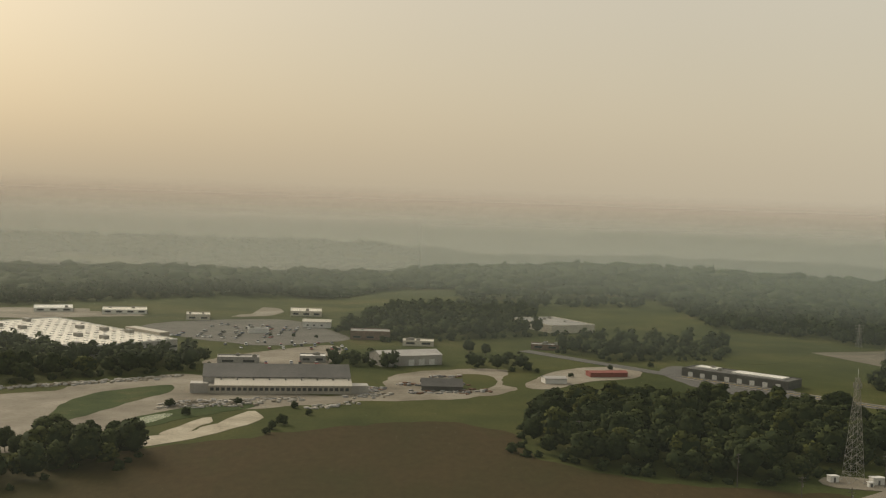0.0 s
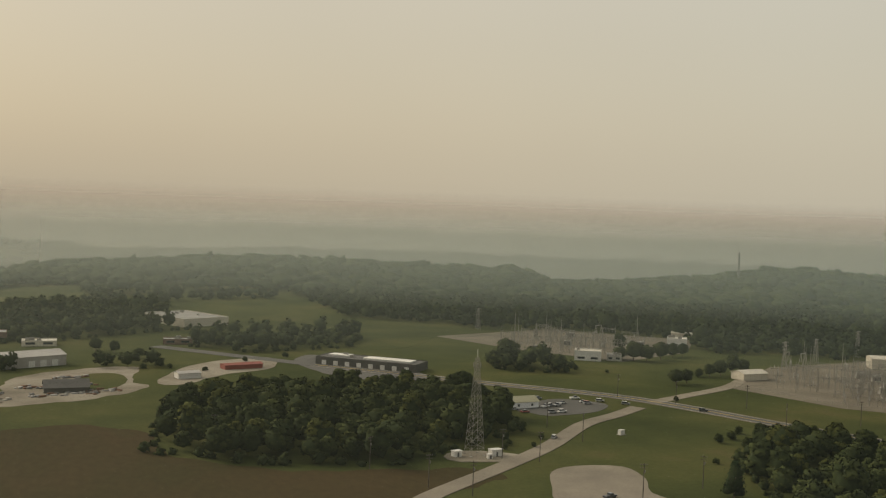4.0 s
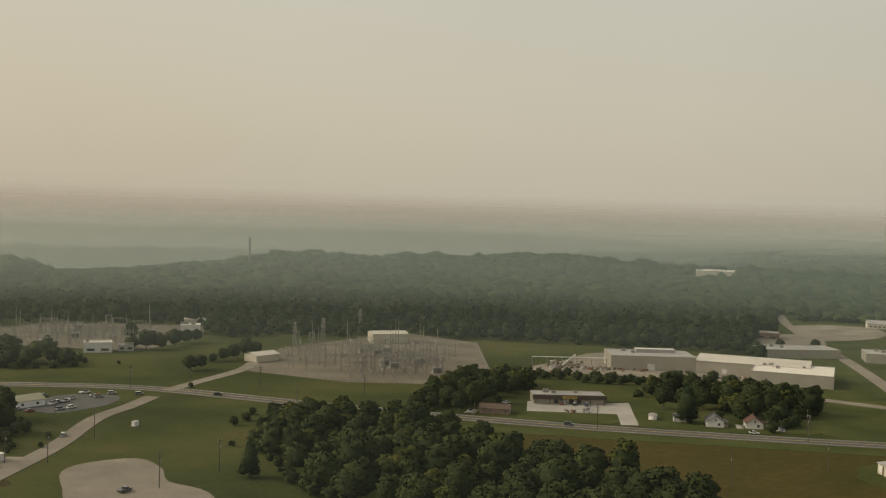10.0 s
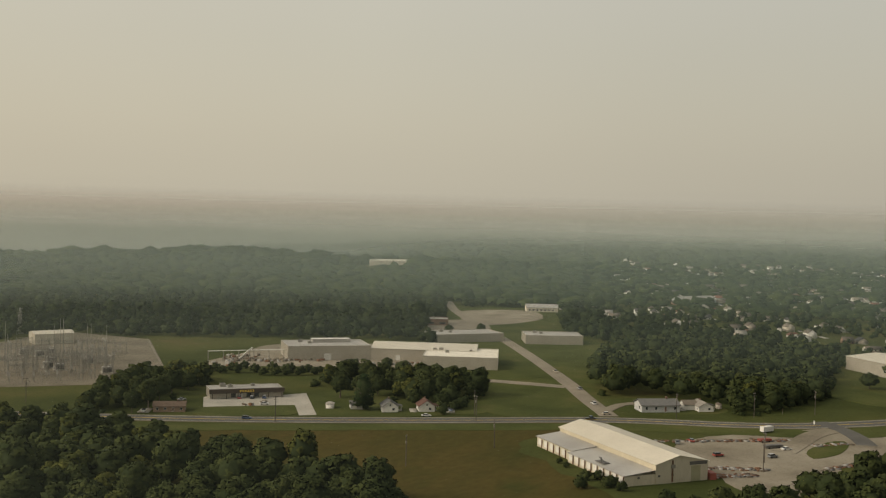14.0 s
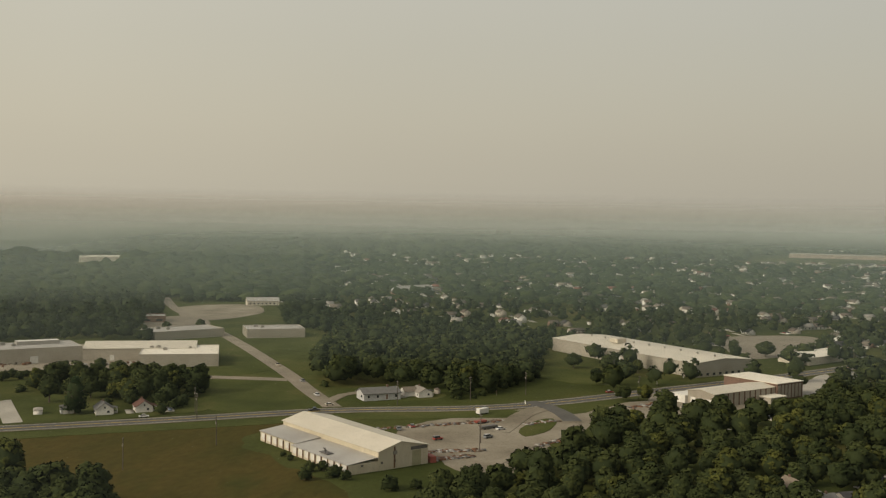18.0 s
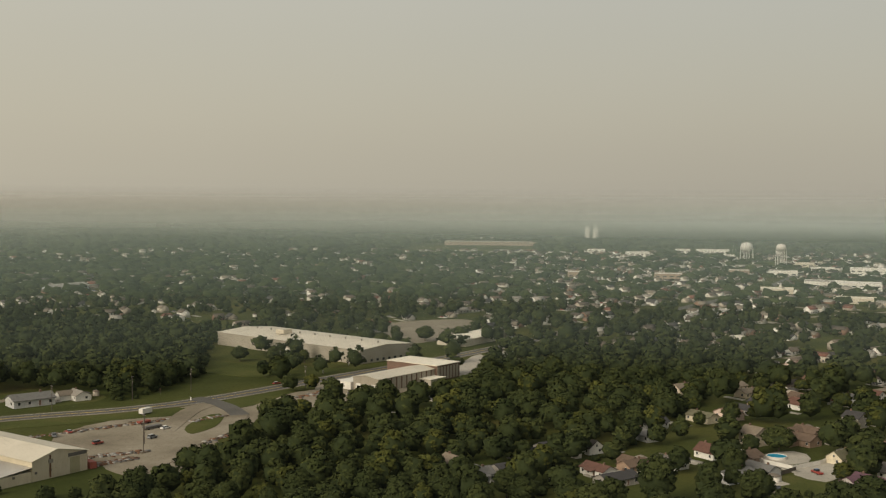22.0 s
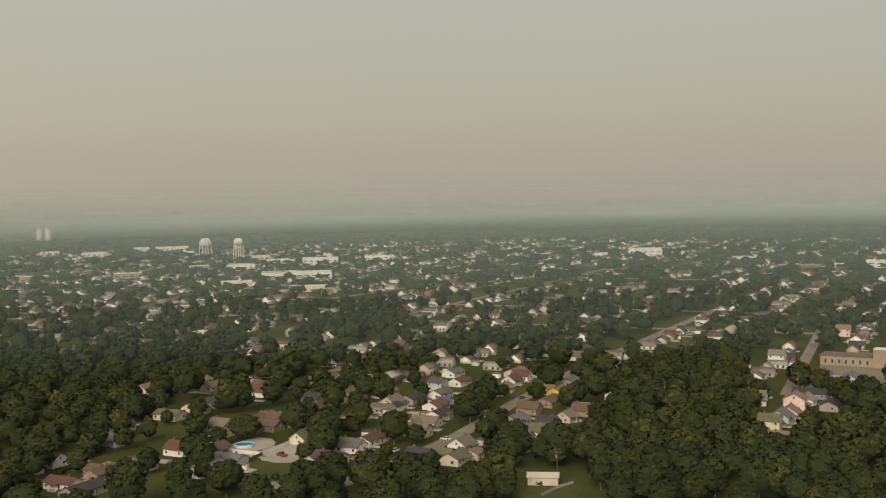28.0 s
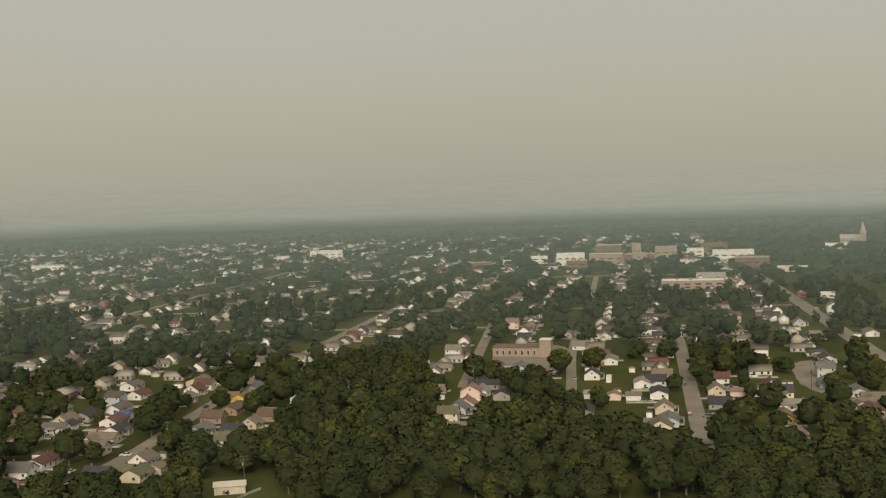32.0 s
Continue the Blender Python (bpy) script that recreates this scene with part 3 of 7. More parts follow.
STREETS = [[(336, -150), (359, -196), (385, -240), (426, -296), (497, -398), (560, -500), (640, -630), (760, -830)],
           [(366, -420), (388, -450), (512, -621), (566, -696)],
           [(300, -422), (316, -445), (407, -577), (520, -760), (700, -1040)],
           [(205, -376), (214, -390), (362, -632), (402, -697)],
           [(120, -450), (218, -606), (375, -856), (560, -1150), (760, -1480)],
           [(560, -250), (640, -370), (800, -610), (1000, -920)], [(700, -270), (820, -460), (1000, -740), (1200, -1040)], [(960, -380), (1100, -660), (1300, -960)],
           [(512, -621), (600, -560), (740, -470), (930, -340)], [(375, -856), (520, -760), (760, -610), (1100, -400)], [(560, -1150), (760, -1010), (1000, -860), (1300, -660)]]
for line, w in zip(STREETS, (7.5, 6.6, 5.5, 7.6, 12.0, 7.0, 7.0, 7.0, 7.0, 7.0, 7.0)):
    ribbon("street", line, w, OLDROAD, 0.08, "pale worn residential street")


LOT = material("lot_asphalt", [(0.30, (0.085, 0.078, 0.064)), (0.6, (0.115, 0.106, 0.088)), (0.75, (0.15, 0.14, 0.115))], 0.04, 0.8, 0.35, 0.88, spec=0.2)
patch("parking_lot", [(-225, 824), (-202, 872), (-166, 893), (-120, 899), (-76, 825), (-67, 783), (-114, 741), (-147, 751), (-183, 772)], LOT, 0.06, "wide grey car park before the big store", False, 2)
patch("parking_lot", [(-142, 659), (-113, 713), (-73, 753), (-64, 709), (-73, 652), (-116, 631)], GRAVEL, 0.05, "pale gravel lot behind the works hall", False, 2)
patch("field", [(-371, 919), (-259, 946), (-155, 1001), (-148, 927), (-245, 893), (-343, 850)], GRAVEL, 0.05, "pale bare strip of ground beyond the store", False, 2)
patch("sand", [(-126, 444), (-105, 459), (-91, 499), (-84, 510), (-79, 488), (-91, 461), (-107, 437), (-120, 427)], SAND, 0.07, "pale sandy wash in the grass", False, 2)
patch("sand", [(-115, 454), (-105, 490), (-100, 484), (-108, 451)], SAND, 0.075, "pale sandy strip in the grass", False, 2)
patch("scrub", [(-173, 484), (-173, 535), (-144, 571), (-135, 556), (-148, 516), (-161, 473)], SCRUB, 0.07, "dark scrubby bank inside the yard", True, 2)
patch("scrub", [(-138, 477), (-118, 512), (-89, 532), (-89, 517), (-110, 491), (-124, 467)], SCRUB, 0.07, "dark scrub strip between the sand tracks", True, 2)
patch("turning_loop", [(9, 640), (29, 649), (37, 622), (33, 594), (18, 584), (8, 589)], GRAVEL, 0.06, "pale gravel turning loop", False, 2)
patch("grass_island", [(9, 635), (28, 644), (34, 621), (30, 598), (18, 589), (8, 594)], GRASS, 0.08, "grass island inside the gravel loop", True, 2)
patch("meadow", [(128, 1236), (175, 1288), (235, 1251), (221, 1142), (163, 1035), (124, 1076)], LAWN, 0.04, "pale green meadow between woods", True, 2)
patch("meadow", [(228, 917), (275, 939), (287, 841), (246, 755), (204, 744)], GRASS, 0.04, "pale green meadow behind the strip building", True, 2)
patch("strip_lot", [(140, 679), (163, 708), (206, 630), (191, 594), (154, 619)], ASPHALT, 0.06, "dark asphalt lot round the strip building", False, 2)
patch("drive", [(80, 677), (126, 700), (122, 657), (91, 634), (59, 599), (51, 617)], GRAVEL, 0.05, "pale gravel drive between low sheds", False, 2)
patch("lawn", [(701, 342), (738, 330), (650, 271), (624, 258), (587, 286)], LAWN, 0.05, "bright green mown lawn beside the side road", True, 2)
patch("lawn", [(553, 269), (582, 237), (517, 190), (482, 231)], LAWN, 0.05, "bright green mown lawn between drive and highway", True, 2)
patch("lawn", [(478, 337), (530, 307), (515, 257), (482, 240), (429, 300)], LAWN, 0.05, "green house lawns along the highway", True, 2)
patch("lawn", [(414, 357), (445, 326), (424, 312), (397, 345)], LAWN, 0.10, "green grass strip before the shop forecourt", True, 2)
patch("lot", [(850, 474), (895, 452), (828, 404), (760, 415)], OLDROAD, 0.06, "pale worn lot beside the block building", False, 2)
patch("lot", [(965, 503), (1020, 454), (942, 408), (861, 432)], GRAVEL, 0.05, "pale bare lot beside the far end of the side road", False, 2)
patch("verge", [(312, 443), (358, 362), (491, 182), (535, 98), (516, 94), (476, 176), (349, 353), (301, 428)], LAWN, 0.05, "green verge along the highway", True, 2)
patch("verge", [(511, 183), (548, 117), (622, 21), (602, 20), (544, 92), (498, 175)], LAWN, 0.05, "green verge along the highway", True, 2)
patch("lot", [(607, 33), (633, 8), (576, -4), (557, 18)], GRAVEL, 0.06, "pale lot before the metal building", False, 2)
patch("lot", [(903, -6), (946, -72), (889, -89), (784, -29)], OLDROAD, 0.06, "pale worn lot beside the white shop", False, 2)
patch("lot", [(676, -53), (725, -70), (671, -68), (629, -50)], CONCRETE, 0.06, "pale concrete apron beside the front block", False, 2)
patch("lawn", [(550, 76), (598, 63), (607, 33), (576, 43), (532, 67)], LAWN, 0.06, "green lawn triangle beside the highway", True, 2)
patch("lot", [(699, 111), (682, 80), (659, 9), (633, 8), (632, 74), (662, 109)], LAWN, 0.04, "green lawn before the long warehouse", True, 2)
patch("lawn", [(882, -172), (934, -222), (925, -245), (829, -201), (814, -167)], LAWN, 0.05, "open green lawn before the low white building", True, 2)
patch("lawn", [(377, -182), (372, -204), (335, -188), (344, -174)], LAWN, 0.06, "bright green back lawn among houses", True, 2)
patch("lawn", [(321, -235), (291, -250), (273, -237), (296, -205), (326, -215)], LAWN, 0.06, "bright green lawn beside the white garage", True, 2)
patch("lawn", [(366, -433), (369, -462), (328, -456), (306, -425), (332, -417)], LAWN, 0.06, "bright green lawn behind the church", True, 2)
patch("church_lot", [(385, -463), (443, -558), (405, -564), (358, -501), (359, -468)], OLDROAD, 0.06, "pale worn car park round the church", False, 2)
patch("lawn", [(251, -459), (239, -492), (204, -514), (186, -422), (213, -392)], LAWN, 0.05, "green lawns between houses", True, 2)
patch("lot", [(254, -563), (251, -587), (210, -510), (219, -505)], GRAVEL, 0.06, "pale gravel drive between houses", False, 2)
patch("lawn", [(249, -588), (252, -663), (226, -602), (229, -556)], LAWN, 0.05, "bright green lawn beside the avenue", True, 2)
patch("pool_deck", [(414, -153), (428, -158), (433, -172), (420, -174), (411, -164)], CONCRETE, 0.07, "pale concrete deck round the pool", False, 2)

patch("lawn", [(384, -142), (394, -155), (382, -167), (368, -170), (355, -157), (355, -151), (365, -143)], LAWN, 0.06, "bright green corner lawn among houses", False, 1)
patch("drive", [(396, -157), (383, -164), (400, -179), (413, -177), (409, -168)], CONCRETE, 0.06, "pale concrete drive beside the fenced yard", False, 1)
patch("slab", [(383, -143), (387, -148), (381, -150), (378, -145)], CONCRETE, 0.06, "bare concrete slab in the lawn", True, 0, True)
ribbon("street", [(374, -134), (360, -145), (350, -149), (336, -154)], 6.5, OLDROAD, 0.07, "pale worn end of the street")
patch("lawn", [(316, -187), (330, -200), (340, -212), (333, -224), (310, -226), (300, -216), (306, -200)], LAWN, 0.06, "open green back lawn between house and garage", False, 1)
patch("lawn", [(420, -214), (440, -240), (430, -252), (405, -236), (392, -212)], LAWN, 0.06, "green lawn behind white houses", False, 1)
patch("lawn", [(470, -200), (490, -225), (470, -240), (448, -215)], LAWN, 0.05, "green lawns between houses", True, 1)
patch("pond", [(-137, 470), (-128, 492), (-120, 496), (-122, 482), (-130, 466)], material("pond_water", [(0.3, (0.10, 0.13, 0.06)), (0.7, (0.14, 0.17, 0.08))], 0.2, 1.0, 0.2, 0.25), 0.08, "small still greenish pond behind trees", False, 1)

# ---- trees ----
def ico(sub):
    bm = bmesh.new()
    bmesh.ops.create_icosphere(bm, subdivisions=sub, radius=1.0)
    v = np.array([tuple(p.co) for p in bm.verts])
    f = np.array([[q.index for q in t.verts] for t in bm.faces])
    bm.free()
    return v, f


ICO1, ICO2 = ico(1), ico(2)


def crown(rng, height, width, leaves, size, conical=False, n=20):
    """A crown of soft leaf clumps under many small leaf sprays. Returns corners, triangles, slots (0 leaves, 1 inner,
    darkened as shade) and normals.
    """
    cs, rs = [(0.0, 0.0, height * 0.50)], [(width * 0.43, width * 0.43, height * 0.40)]
    for i in range(n):
        if conical:
            h = 0.1 + 0.86 * i / n
            a, d = i * 2.4, width * 0.34 * (1.02 - h)
            cs.append((math.cos(a) * d, math.sin(a) * d, h * height))
            r = width * (0.10 + 0.2 * (1 - h))
        else:
            z = 1 - 1.75 * (i + 0.5) / n              # from the top down to the skirt
            a, q = i * 2.39996 + rng.uniform(-0.6, 0.6), math.sqrt(max(0.0, 1 - z * z)) * rng.uniform(0.7, 1.08)
            cs.append((math.cos(a) * q * width * 0.33, math.sin(a) * q * width * 0.33, height * (0.54 + 0.33 * z * rng.uniform(0.8, 1.12))))
            r = width * rng.uniform(0.75, 1.25) * (0.155 if n < 15 else 0.105)
        rs.append((r, r, r * rng.uniform(0.65, 0.9)))
    cs, rs = np.array(cs), np.array(rs)
    V, T, S, N, base = [], [], [], [], 0
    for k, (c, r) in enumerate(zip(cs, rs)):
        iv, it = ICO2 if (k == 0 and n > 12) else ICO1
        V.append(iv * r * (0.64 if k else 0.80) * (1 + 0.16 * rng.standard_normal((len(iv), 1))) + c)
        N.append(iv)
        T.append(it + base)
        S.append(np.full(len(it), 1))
        base += len(iv)
    got = 0
    while got < leaves:
        k = rng.integers(0 if conical else 1, len(cs), leaves)
        d = rng.standard_normal((leaves, 3))
        d /= np.linalg.norm(d, axis=1)[:, None]
        p = cs[k] + d * rs[k] * rng.uniform(0.70, 1.30, (leaves, 1))
        ok = ~((((p[:, None, :] - cs[None]) / rs[None]) ** 2).sum(2) < 0.55).any(1) & (p[:, 2] > 0.14 * height)
        p, d = p[ok][:leaves - got], d[ok][:leaves - got]
        if not len(p):
            continue
        nrm = d + rng.standard_normal(d.shape) * 0.5 + np.array((0, 0, 0.3))
        nrm /= np.linalg.norm(nrm, axis=1)[:, None]
        a = np.cross(nrm, rng.standard_normal(d.shape))
        a /= np.linalg.norm(a, axis=1)[:, None]
        b = np.cross(nrm, a)
        s = size * rng.uniform(0.6, 1.4, (len(p), 1))
        V.append(np.stack([p - a * s, p + a * s * 0.7 - b * s * 0.8, p + a * s * 0.4 + b * s], 1).reshape(-1, 3))
        N.append(np.repeat(d + rng.standard_normal(d.shape) * 0.22, 3, axis=0))
        T.append(np.arange(3 * len(p)).reshape(-1, 3) + base)
        S.append(np.zeros(len(p), int))
        base += 3 * len(p)
        got += len(p)
    v, own = np.concatenate(V), np.concatenate(N)
    soft = (v - np.array((0, 0, height * 0.40))) / np.array((width * 0.5, width * 0.5, height * 0.5))
    soft /= np.linalg.norm(soft, axis=1)[:, None] + 1e-6
    soft = soft + own * 0.36
    soft /= np.linalg.norm(soft, axis=1)[:, None] + 1e-6
    return v, np.concatenate(T), np.concatenate(S), soft


def leafy(me, normals):
    """Leaf clumps take the light as parts of one rounded crown."""
    me.polygons.foreach_set("use_smooth", np.ones(len(me.polygons), bool))
    me.normals_split_custom_set_from_vertices(normals.astype(np.float32))


def trunk_geo(rng, height, lean=0.4):
    geo = Geo()
    r = 0.022 * height
    top = 0.62 * height
    lx, ly = rng.normal(0, lean, 2)
    geo.tube([(0, 0, -0.2, r * 1.5), (0, 0, 0.6, r), (lx * .5, ly * .5, top * .55, r * .75), (lx, ly, top, r * .35)], 7)
    for k in range(5):
        a, h = rng.uniform(0, 6.28), top * rng.uniform(0.42, 0.8)
        l = height * rng.uniform(0.16, 0.26)
        b = Vector((lx * h / top, ly * h / top, h))
        geo.beam(b, b + Vector((math.cos(a) * l, math.sin(a) * l, l * 0.8)), r * 0.6)
    return geo


def tree_kind(rng, height, width, leaves, size, leaf, label, conical=False):
    ob = thing("tree", 0, 0, 0, label, "tree", "trees")
    part("trunk", trunk_geo(rng, height), BARK, ob)
    v, t, s, soft = crown(rng, height, width, int(leaves * 1.25), size * 0.86, conical, 36)
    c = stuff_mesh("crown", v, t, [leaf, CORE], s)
    leafy(c.data, soft)
    c.parent = ob
    return ob


rng = np.random.default_rng(5)
KINDS = [tree_kind(rng, 17, 13.5, 1600, 0.60, LEAF, "broad dark-green deciduous tree in full leaf"),
         tree_kind(rng, 19, 12.0, 1600, 0.60, LEAF, "tall dark-green deciduous tree in full leaf"),
         tree_kind(rng, 15, 15.0, 1700, 0.60, LEAF, "wide spreading green deciduous tree in full leaf"),
         tree_kind(rng, 14, 11.5, 1400, 0.58, LEAF_PALE, "rounded pale-green deciduous tree in full leaf"),
         tree_kind(rng, 16, 12.5, 1500, 0.60, LEAF_PALE, "pale olive-green deciduous tree in full leaf"),
         tree_kind(rng, 14, 7.0, 900, 0.42, LEAF_DARK, "dark-green conical conifer standing in grass", True)]
SHRUB = thing("shrub", 0, 0, 0, "rounded dark-green shrub standing in the grass", "shrub", "shrubs")
part("stem", trunk_geo(rng, 3.0, 0.1), BARK, SHRUB)
v_, t_, s_, n_ = crown(rng, 4.4, 5.0, 420, 0.3, False, 10)
leaves_ = stuff_mesh("foliage", v_ - np.array((0, 0, 0.5)), t_, [LEAF, CORE], s_)
leafy(leaves_.data, n_)
leaves_.parent = SHRUB
MIDS = [crown(rng, h, w, 600, 0.80, False, 22) for h, w in ((17, 13.5), (19, 12.5), (15, 14), (14, 12), (18, 14), (12, 10))]
LOWS = [crown(rng, h, w, 66, 1.30, False, 7) for h, w in ((16, 13.5), (18, 12.5), (14, 14), (13, 12), (17, 14), (11, 10))]


def in_ring(xs, ys, ring):
    inside = np.zeros(len(xs), bool)
    j = len(ring) - 1
    for i in range(len(ring)):
        (xi, yi), (xj, yj) = ring[i], ring[j]
        if yi != yj:
            inside ^= ((yi > ys) != (yj > ys)) & (xs < (xj - xi) * (ys - yi) / (yj - yi) + xi)
        j = i
    return inside


GRIDS = {}


def clear_grid(margin):
    """A two-metre raster of the roads and buildings, widened by a margin."""
    lo, cell, n = -1400.0, 2.0, 1900
    key = (margin, len(ROADS), len(SPOTS))
    if key in GRIDS:
        return GRIDS[key]
    grid = np.zeros((n, n), bool)

    def stamp(x, y, r):
        i0, i1 = int((x - r - lo) / cell), int((x + r - lo) / cell) + 1
        j0, j1 = int((y - r - lo) / cell), int((y + r - lo) / cell) + 1
        if i0 < 0 or j0 < 0 or i1 >= n or j1 >= n:
            return
        gx = lo + (np.arange(i0, i1) + 0.5) * cell - x
        gy = lo + (np.arange(j0, j1) + 0.5) * cell - y
        grid[i0:i1, j0:j1] |= gx[:, None] ** 2 + gy[None] ** 2 < r * r

    for line, half in ROADS:
        for a, b in zip(line, line[1:]):
            for k in range(2):
                stamp(a.x + (b.x - a.x) * k / 2, a.y + (b.y - a.y) * k / 2, half + margin)
    for x, y, r in SPOTS:
        stamp(x, y, r + margin)
    GRIDS[key] = grid
    return grid


def clear_of(xs, ys, margin):
    """Which plan points lie off all roads, pads and buildings."""
    lo, cell, n = -1400.0, 2.0, 1900
    grid = clear_grid(margin)
    i, j = ((xs - lo) / cell).astype(int), ((ys - lo) / cell).astype(int)
    inside = (i >= 0) & (j >= 0) & (i < n) & (j < n)
    ok = ~(inside & grid[np.clip(i, 0, n - 1), np.clip(j, 0, n - 1)])
    for ring in PADS:
        ok &= ~in_ring(xs, ys, [tuple(c) for c in ring])
    return ok


FAMILY = {}


def repeat(ob, m):
    """copy_thing() for a thing whose parts are known already, which is quicker for hundreds of copies."""
    if ob not in FAMILY:
        FAMILY[ob] = list(ob.children_recursive)
    made = {ob: ob.copy()}
    scene.collection.objects.link(made[ob])
    made[ob].matrix_basis = m
    for o in FAMILY[ob]:
        made[o] = o.copy()
        scene.collection.objects.link(made[o])
        made[o].parent = made[o.parent]
    LAST[:] = made.values()
    return made[ob]


LAST = []


SPOTS = []      # (x, y, radius) of buildings

# ---- buildings ----
def spots_for(ob, x0, x1, y0, y1):
    """Keeps trees off a building's footprint."""
    n = max(1, int(max(x1 - x0, y1 - y0) / max(6.0, min(x1 - x0, y1 - y0))))
    for i in range(n):
        t = (i + 0.5) / n
        if x1 - x0 >= y1 - y0:
            p = ob.matrix_basis @ Vector((x0 + (x1 - x0) * t, (y0 + y1) / 2, 0))
            SPOTS.append((p.x, p.y, max((y1 - y0) / 2, (x1 - x0) / n / 2)))
        else:
            p = ob.matrix_basis @ Vector(((x0 + x1) / 2, y0 + (y1 - y0) * t, 0))
            SPOTS.append((p.x, p.y, max((x1 - x0) / 2, (y1 - y0) / n / 2)))


def gable_walls(x0, x1, y0, y1, eave, ridge, mid=None):
    """Walls of a pitched hall with its ridge along x."""
    geo = Geo()
    mid = (y0 + y1) / 2 if mid is None else mid
    prof = [(y0, 0), (y1, 0), (y1, eave), (mid, ridge), (y0, eave)]
    geo.solid([(x0, y, z) for y, z in prof] + [(x1, y, z) for y, z in prof],
              [(4, 3, 2, 1, 0), (5, 6, 7, 8, 9), (0, 1, 6, 5), (1, 2, 7, 6), (2, 3, 8, 7), (3, 4, 9, 8), (4, 0, 5, 9)])
    return geo


def slab(a, b, x0, x1, thick=0.18):
    """A roof plane from (y, z) a to b, between x0 and x1, with thickness."""
    geo = Geo()
    (ya, za), (yb, zb) = a, b
    lo = [(x0, ya, za), (x1, ya, za), (x1, yb, zb), (x0, yb, zb)]
    geo.solid(lo + [(x, y, z + thick) for x, y, z in lo], [(3, 2, 1, 0), (4, 5, 6, 7), (0, 1, 5, 4), (1, 2, 6, 5), (2, 3, 7, 6), (3, 0, 4, 7)])
    return geo


def gable_roof(ob, x0, x1, y0, y1, eave, ridge, mat, over=0.4, mid=None, label=""):
    mid = (y0 + y1) / 2 if mid is None else mid
    s0, s1 = (ridge - eave) / (mid - y0), (ridge - eave) / (y1 - mid)
    g = slab((y0 - over, eave - over * s0 + 0.02), (mid, ridge + 0.02), x0 - over, x1 + over)
    h = slab((mid, ridge + 0.02), (y1 + over, eave - over * s1 + 0.02), x0 - over, x1 + over)
    g.solid(h.v, h.f)
    return part("roof", g, mat, ob, label)


def wall_box(name, ob, x, y, z, w, h, side, mats, proud=0.06, label=""):
    """A door or window set on the wall at y (side -1/+1 faces -y/+y) or, with side 'x-'/'x+', on the wall at x."""
    geo = Geo()
    f = 0.09 if w > 0.5 else 0.04
    if side in (-1, 1):
        a, b = (y - proud, y) if side < 0 else (y, y + proud)
        geo.box(x - w / 2, x + w / 2, a, b, z, z + h, 0)
        c, d = (a - 0.02, a) if side < 0 else (b, b + 0.02)
        geo.box(x - w / 2 + f, x + w / 2 - f, c, d, z + f, z + h - f, 1)
    else:
        a, b = (x - proud, x) if side == "x-" else (x, x + proud)
        geo.box(a, b, y - w / 2, y + w / 2, z, z + h, 0)
        c, d = (a - 0.02, a) if side == "x-" else (b, b + 0.02)
        geo.box(c, d, y - w / 2 + f, y + w / 2 - f, z + f, z + h - f, 1)
    return part(name, geo, mats, ob, label)


def flat_block(name, x, y, turn, w, d, h, wall, roof, label, category="building", units=0, doors=(), windows=(), parapet=0.5, seed=1):
    ob = thing(name, x, y, turn, label, category)
    geo = Geo()
    geo.box(0, w, 0, d, 0, h)
    part("wall", geo, wall, ob)
    geo = Geo()
    geo.box(0.3, w - 0.3, 0.3, d - 0.3, h, h + 0.06)
    part("roof", geo, roof, ob)
    geo = Geo()
    for q in ((0, w, -0.03, 0.3), (0, w, d - 0.3, d + 0.03), (-0.03, 0.3, 0.3, d - 0.3), (w - 0.3, w + 0.03, 0.3, d - 0.3)):
        geo.box(*q, h, h + parapet)
    part("parapet", geo, wall, ob)
    r = random.Random(seed)
    for k in range(units):
        geo = Geo()
        ux, uy, s = r.uniform(0.1, 0.9) * w, r.uniform(0.2, 0.8) * d, r.uniform(1.0, 1.8)
        geo.box(ux - s, ux + s, uy - s * .7, uy + s * .7, h + 0.06, h + 0.35, 0)
        geo.box(ux - s * .9, ux + s * .9, uy - s * .62, uy + s * .62, h + 0.35, h + s + 0.2, 0)
        geo.tube([(ux, uy, h + s + 0.2, s * .45), (ux, uy, h + s + 0.35, s * .45)], 8, 1)
        part("roof_unit", geo, [STEEL, DARKSTEEL], ob)
    for px_, w_, h_ in doors:
        wall_box("door", ob, px_, 0, 0.02, w_, h_, -1, [STEEL, WHITE])
    for px_, z_, w_, h_ in windows:
        wall_box("window", ob, px_, 0, z_, w_, h_, -1, [STEEL, GLASS])
    spots_for(ob, 0, w, 0, d)
    return ob


